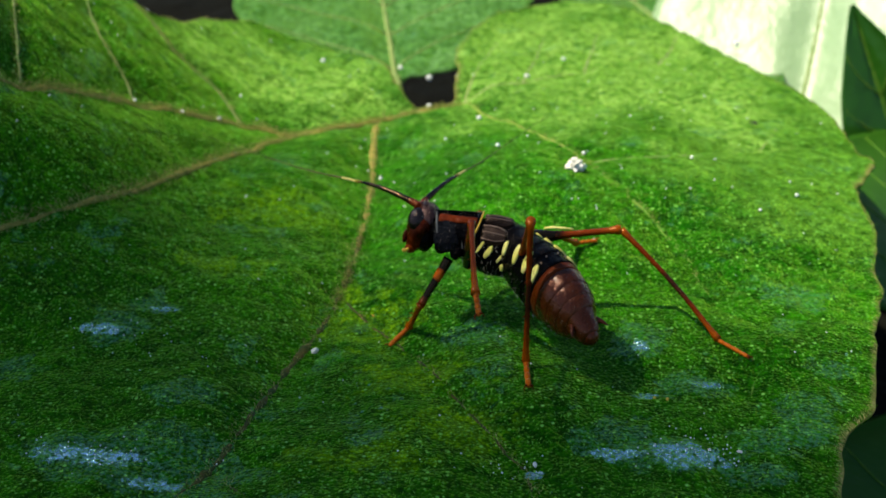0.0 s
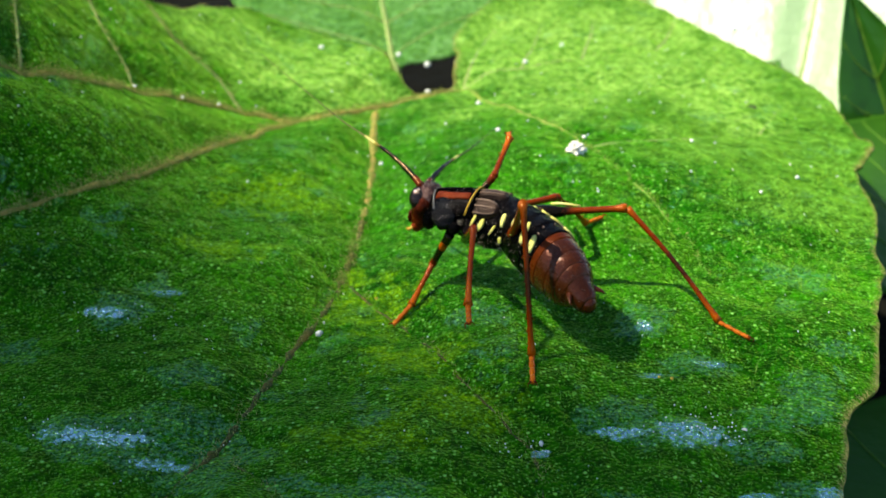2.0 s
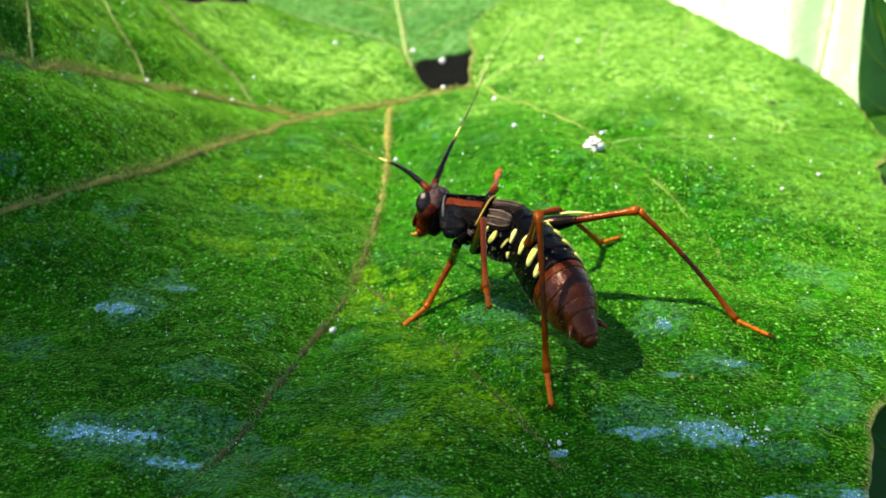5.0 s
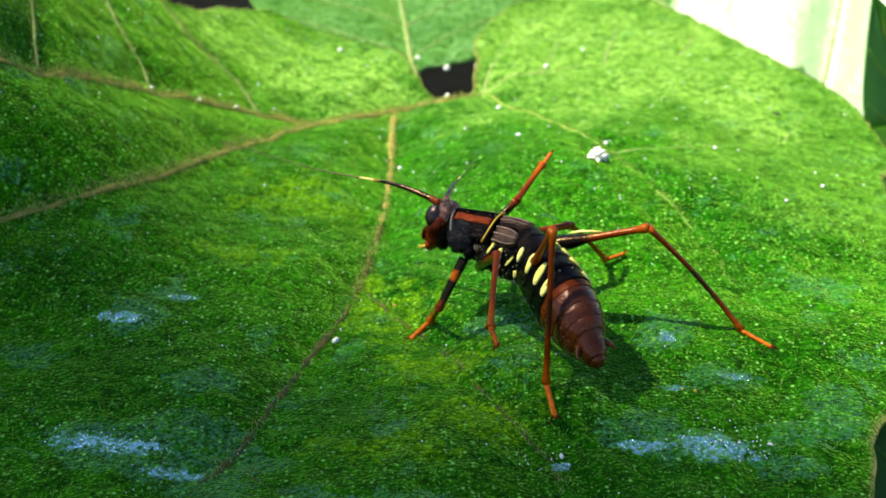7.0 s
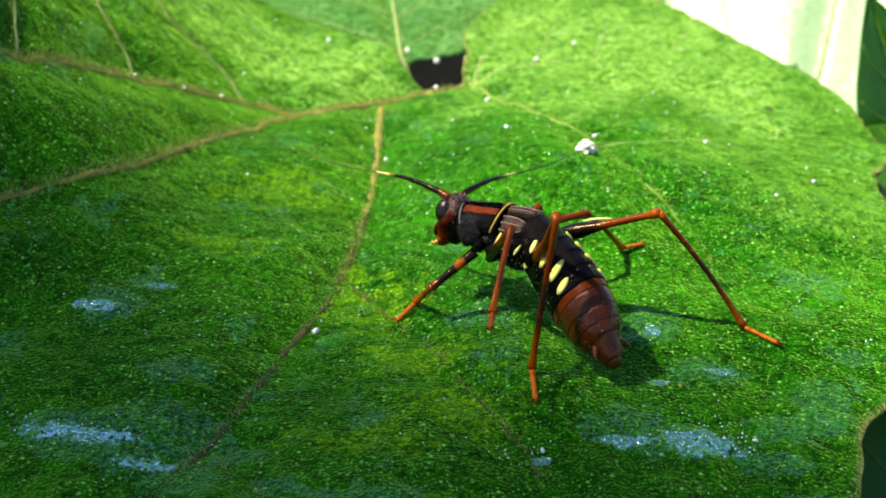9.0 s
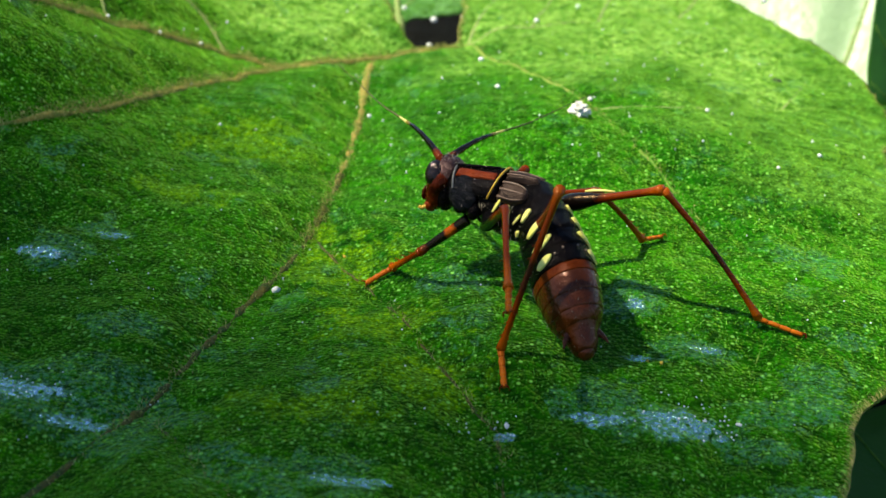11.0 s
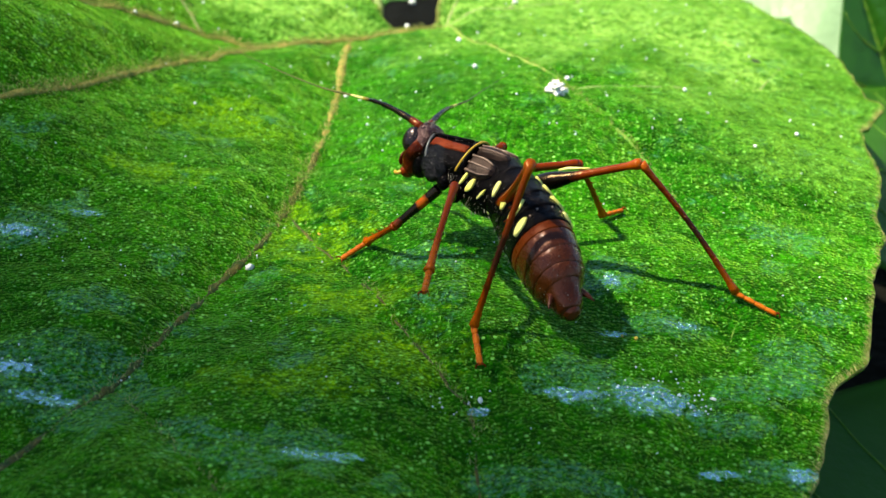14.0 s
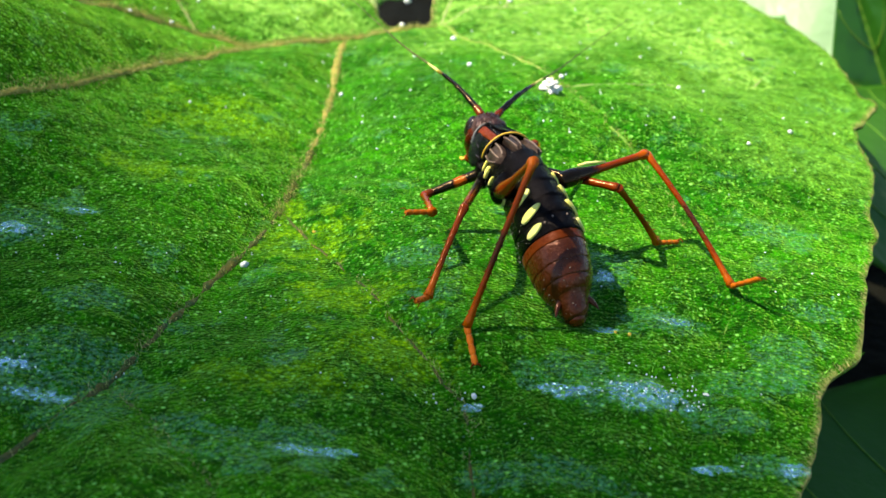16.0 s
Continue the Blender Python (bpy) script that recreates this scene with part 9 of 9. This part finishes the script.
HIND_RIGHT_TIBIA = [
    (0, (1.090, 7.057, 0.589), (1.711, 6.653, 0.044)),
    (0.25, (1.064, 7.066, 0.579), (1.697, 6.667, 0.043)),
    (0.5, (1.047, 7.115, 0.547), (1.682, 6.681, 0.042)),
    (0.75, (1.016, 7.069, 0.540), (1.677, 6.668, 0.042)),
    (1, (1.006, 7.052, 0.536), (1.672, 6.654, 0.041)),
    (1.25, (1.064, 7.061, 0.577), (1.690, 6.652, 0.040)),
    (1.5, (1.088, 6.977, 0.637), (1.707, 6.646, 0.042)),
    (1.75, (1.105, 7.059, 0.606), (1.698, 6.639, 0.042)),
    (2, (1.116, 7.108, 0.582), (1.691, 6.637, 0.040)),
    (2.25, (1.101, 7.077, 0.597), (1.695, 6.645, 0.042)),
    (2.5, (1.090, 7.063, 0.599), (1.700, 6.658, 0.042)),
    (2.75, (1.077, 7.003, 0.637), (1.688, 6.658, 0.041)),
    (3, (1.056, 6.911, 0.671), (1.676, 6.658, 0.041)),
    (3.5, (1.044, 6.868, 0.675), (1.674, 6.651, 0.041)),
    (4, (1.039, 6.860, 0.672), (1.673, 6.647, 0.040)),
    (4.5, (1.032, 6.839, 0.672), (1.670, 6.639, 0.041)),
    (5, (1.028, 6.832, 0.669), (1.669, 6.635, 0.039)),
    (5.5, (1.021, 6.811, 0.668), (1.667, 6.627, 0.041)),
    (5.75, (1.020, 6.779, 0.673), (1.674, 6.648, 0.039)),
    (6, (1.020, 6.745, 0.677), (1.679, 6.664, 0.041)),
    (6.25, (1.018, 6.721, 0.681), (1.677, 6.666, 0.042)),
    (6.5, (1.014, 6.699, 0.678), (1.676, 6.672, 0.040)),
    (6.75, (1.031, 6.695, 0.694), (1.680, 6.667, 0.042)),
    (7, (1.046, 6.697, 0.703), (1.685, 6.667, 0.042)),
    (7.25, (1.054, 6.717, 0.711), (1.682, 6.663, 0.042)),
    (7.5, (1.059, 6.726, 0.717), (1.680, 6.659, 0.041)),
    (7.75, (1.084, 6.687, 0.745), (1.675, 6.662, 0.040)),
    (8, (1.107, 6.645, 0.770), (1.670, 6.660, 0.042)),
    (8.5, (1.153, 6.712, 0.762), (1.734, 6.685, 0.049)),
    (9, (1.180, 6.680, 0.761), (1.770, 6.631, 0.057)),
    (9.5, (1.209, 6.624, 0.764), (1.806, 6.577, 0.066)),
    (10, (1.238, 6.567, 0.769), (1.841, 6.524, 0.075)),
    (10.5, (1.270, 6.511, 0.770), (1.877, 6.480, 0.080)),
    (10.75, (1.260, 6.520, 0.761), (1.876, 6.464, 0.080)),
    (11, (1.256, 6.541, 0.753), (1.875, 6.452, 0.078)),
    (11.25, (1.253, 6.571, 0.750), (1.871, 6.465, 0.076)),
    (11.5, (1.325, 7.062, 0.534), (1.865, 6.474, 0.077)),
    (11.75, (1.255, 6.591, 0.748), (1.872, 6.469, 0.078)),
    (12, (1.268, 6.609, 0.750), (1.880, 6.464, 0.078)),
    (12.25, (1.258, 6.624, 0.741), (1.879, 6.469, 0.080)),
    (12.5, (1.249, 6.651, 0.730), (1.877, 6.474, 0.082)),
    (12.75, (1.245, 6.653, 0.735), (1.872, 6.487, 0.083)),
    (13, (1.245, 6.667, 0.740), (1.867, 6.499, 0.083)),
    (13.25, (1.258, 6.687, 0.732), (1.878, 6.487, 0.082)),
    (13.5, (1.264, 6.683, 0.723), (1.890, 6.475, 0.082)),
    (13.75, (1.271, 6.623, 0.746), (1.888, 6.469, 0.081)),
    (14, (1.270, 6.549, 0.758), (1.887, 6.463, 0.081)),
    (14.25, (1.273, 6.550, 0.763), (1.886, 6.478, 0.082)),
    (14.5, (1.268, 6.537, 0.766), (1.885, 6.489, 0.085)),
    (14.75, (1.273, 6.483, 0.767), (1.888, 6.476, 0.082)),
    (15, (1.273, 6.414, 0.763), (1.890, 6.460, 0.082)),
    (15.25, (1.277, 6.450, 0.770), (1.887, 6.462, 0.082)),
    (15.5, (1.285, 6.499, 0.778), (1.885, 6.465, 0.081)),
    (15.75, (1.402, 7.104, 0.542), (1.895, 6.476, 0.084)),
    (16, (1.420, 7.112, 0.557), (1.905, 6.488, 0.086)),
]
HIND_RIGHT_TARSUS = [
    (0, (1.711, 6.653, 0.044), (1.878, 6.440, 0.051)),
    (0.25, (1.697, 6.667, 0.043), (1.860, 6.452, 0.049)),
    (0.5, (1.682, 6.681, 0.042), (1.844, 6.465, 0.047)),
    (0.75, (1.677, 6.668, 0.042), (1.851, 6.461, 0.050)),
    (1, (1.672, 6.654, 0.041), (1.860, 6.461, 0.051)),
    (1.25, (1.690, 6.652, 0.040), (1.869, 6.450, 0.050)),
    (1.5, (1.707, 6.646, 0.042), (1.878, 6.437, 0.050)),
    (1.75, (1.698, 6.639, 0.042), (1.871, 6.432, 0.047)),
    (2, (1.691, 6.637, 0.040), (1.860, 6.427, 0.045)),
    (2.25, (1.695, 6.645, 0.042), (1.859, 6.432, 0.046)),
    (2.5, (1.700, 6.658, 0.042), (1.858, 6.439, 0.045)),
    (2.75, (1.688, 6.658, 0.041), (1.857, 6.448, 0.047)),
    (3, (1.676, 6.658, 0.041), (1.854, 6.455, 0.050)),
    (3.5, (1.674, 6.651, 0.041), (1.856, 6.452, 0.047)),
    (4, (1.673, 6.647, 0.040), (1.855, 6.448, 0.047)),
    (4.5, (1.670, 6.639, 0.041), (1.856, 6.443, 0.047)),
    (5, (1.669, 6.635, 0.039), (1.855, 6.439, 0.047)),
    (5.5, (1.667, 6.627, 0.041), (1.858, 6.436, 0.045)),
    (5.75, (1.674, 6.648, 0.039), (1.856, 6.449, 0.047)),
    (6, (1.679, 6.664, 0.041), (1.856, 6.460, 0.049)),
    (6.25, (1.677, 6.666, 0.042), (1.851, 6.459, 0.049)),
    (6.5, (1.676, 6.672, 0.040), (1.847, 6.463, 0.047)),
    (6.75, (1.680, 6.667, 0.042), (1.850, 6.458, 0.047)),
    (7, (1.685, 6.667, 0.042), (1.852, 6.455, 0.048)),
    (7.25, (1.682, 6.663, 0.042), (1.850, 6.452, 0.047)),
    (7.5, (1.680, 6.659, 0.041), (1.849, 6.449, 0.045)),
    (7.75, (1.675, 6.662, 0.040), (1.844, 6.451, 0.046)),
    (8, (1.670, 6.660, 0.042), (1.842, 6.452, 0.046)),
    (8.5, (1.734, 6.685, 0.049), (1.905, 6.477, 0.060)),
    (9, (1.770, 6.631, 0.057), (1.957, 6.436, 0.063)),
    (9.5, (1.806, 6.577, 0.066), (2.011, 6.401, 0.063)),
    (10, (1.841, 6.524, 0.075), (2.067, 6.378, 0.056)),
    (10.5, (1.877, 6.480, 0.080), (2.119, 6.363, 0.050)),
    (10.75, (1.876, 6.464, 0.080), (2.124, 6.362, 0.048)),
    (11, (1.875, 6.452, 0.078), (2.128, 6.362, 0.047)),
    (11.25, (1.871, 6.465, 0.076), (2.121, 6.367, 0.050)),
    (11.5, (1.865, 6.474, 0.077), (2.113, 6.371, 0.052)),
    (11.75, (1.872, 6.469, 0.078), (2.119, 6.363, 0.047)),
    (12, (1.880, 6.464, 0.078), (2.123, 6.351, 0.045)),
    (12.25, (1.879, 6.469, 0.080), (2.122, 6.357, 0.046)),
    (12.5, (1.877, 6.474, 0.082), (2.120, 6.362, 0.046)),
    (12.75, (1.872, 6.487, 0.083), (2.106, 6.356, 0.048)),
    (13, (1.867, 6.499, 0.083), (2.093, 6.355, 0.047)),
    (13.25, (1.878, 6.487, 0.082), (2.102, 6.341, 0.045)),
    (13.5, (1.890, 6.475, 0.082), (2.112, 6.327, 0.043)),
    (13.75, (1.888, 6.469, 0.081), (2.113, 6.325, 0.042)),
    (14, (1.887, 6.463, 0.081), (2.114, 6.323, 0.041)),
    (14.25, (1.886, 6.478, 0.082), (2.116, 6.340, 0.044)),
    (14.5, (1.885, 6.489, 0.085), (2.118, 6.356, 0.048)),
    (14.75, (1.888, 6.476, 0.082), (2.123, 6.349, 0.045)),
    (15, (1.890, 6.460, 0.082), (2.129, 6.341, 0.042)),
    (15.25, (1.887, 6.462, 0.082), (2.122, 6.334, 0.043)),
    (15.5, (1.885, 6.465, 0.081), (2.114, 6.327, 0.043)),
    (15.75, (1.895, 6.476, 0.084), (2.164, 6.478, 0.070)),
    (16, (1.905, 6.488, 0.086), (2.013, 6.308, 0.257)),
]
HIND_RIGHT = (HIND_RIGHT_FEMUR, HIND_RIGHT_TIBIA, HIND_RIGHT_TARSUS)


def swayed(ob, degrees):
    """the pose of a leaf that leans sideways about its foot"""
    m = ob.matrix_basis
    return Matrix.Translation(m.translation) @ Matrix.Rotation(radians(degrees), 4, "Y") @ Matrix.Translation(-m.translation) @ m


def motions():
    for ob, lean in ((SUNNY_LEAF, 15), (SHADY_LEAF, -3)):
        walk(ob, [(t, swayed(ob, lean * k)) for t, k in ((0, 0), (8, 0), (10.5, 0.1), (11.25, 0.6), (12.5, 1.0), (16, 1.05))])
    foot = TWIG.matrix_basis.copy()
    walk(TWIG, [(t, Matrix.Translation((dx * CM, dy * CM, 0)) @ foot) for t, dx, dy in ((0, 0.3, 0.3), (1.5, 0.1, 0.1), (3, 0, 0), (8, 0, 0), (10.5, 0, -0.05), (13, -0.1, -0.12), (16, -0.15, -0.15))])
    trunk = {t: aim(a, b, LEAN_BODY) for t, a, b in BODY_ROWS}
    walk(INSECT, list(trunk.items()))

    def key(ob, rows, side=None):
        walk(ob, [(t, trunk[t].inverted() @ (seg_aim(a, b, side) if side else aim(a, b, LEAN_TAIL))) for t, a, b in rows])

    key(MOVING["abdomen"], ABDOMEN_ROWS)
    for name, side, tables in (("front_left", (-0.4, -0.7, 0.6), FRONT_LEFT), ("front_right", (-0.2, 0.9, 0.5), FRONT_RIGHT), ("mid_left", (-0.3, -0.9, 0.5), MID_LEFT),
                               ("mid_right", (0.3, 0.9, 0.5), MID_RIGHT), ("hind_left", (-0.1, -0.7, 0.7), HIND_LEFT), ("hind_right", (0.4, 0.5, 0.8), HIND_RIGHT)):
        for ob, rows in zip(MOVING[name], tables):
            key(ob, rows, side)
    for name, s, rows in (("antenna_left", 1, ANTENNA_LEFT), ("antenna_right", -1, ANTENNA_RIGHT)):
        root = Vector((0.678 * BODY_SHARE, s * 0.040, 0.098)) * CM
        key(MOVING[name], [(t, tuple(trunk[t] @ root / CM), b) for t, a, b in rows], (0.1, -0.3, 1.0))


motions()
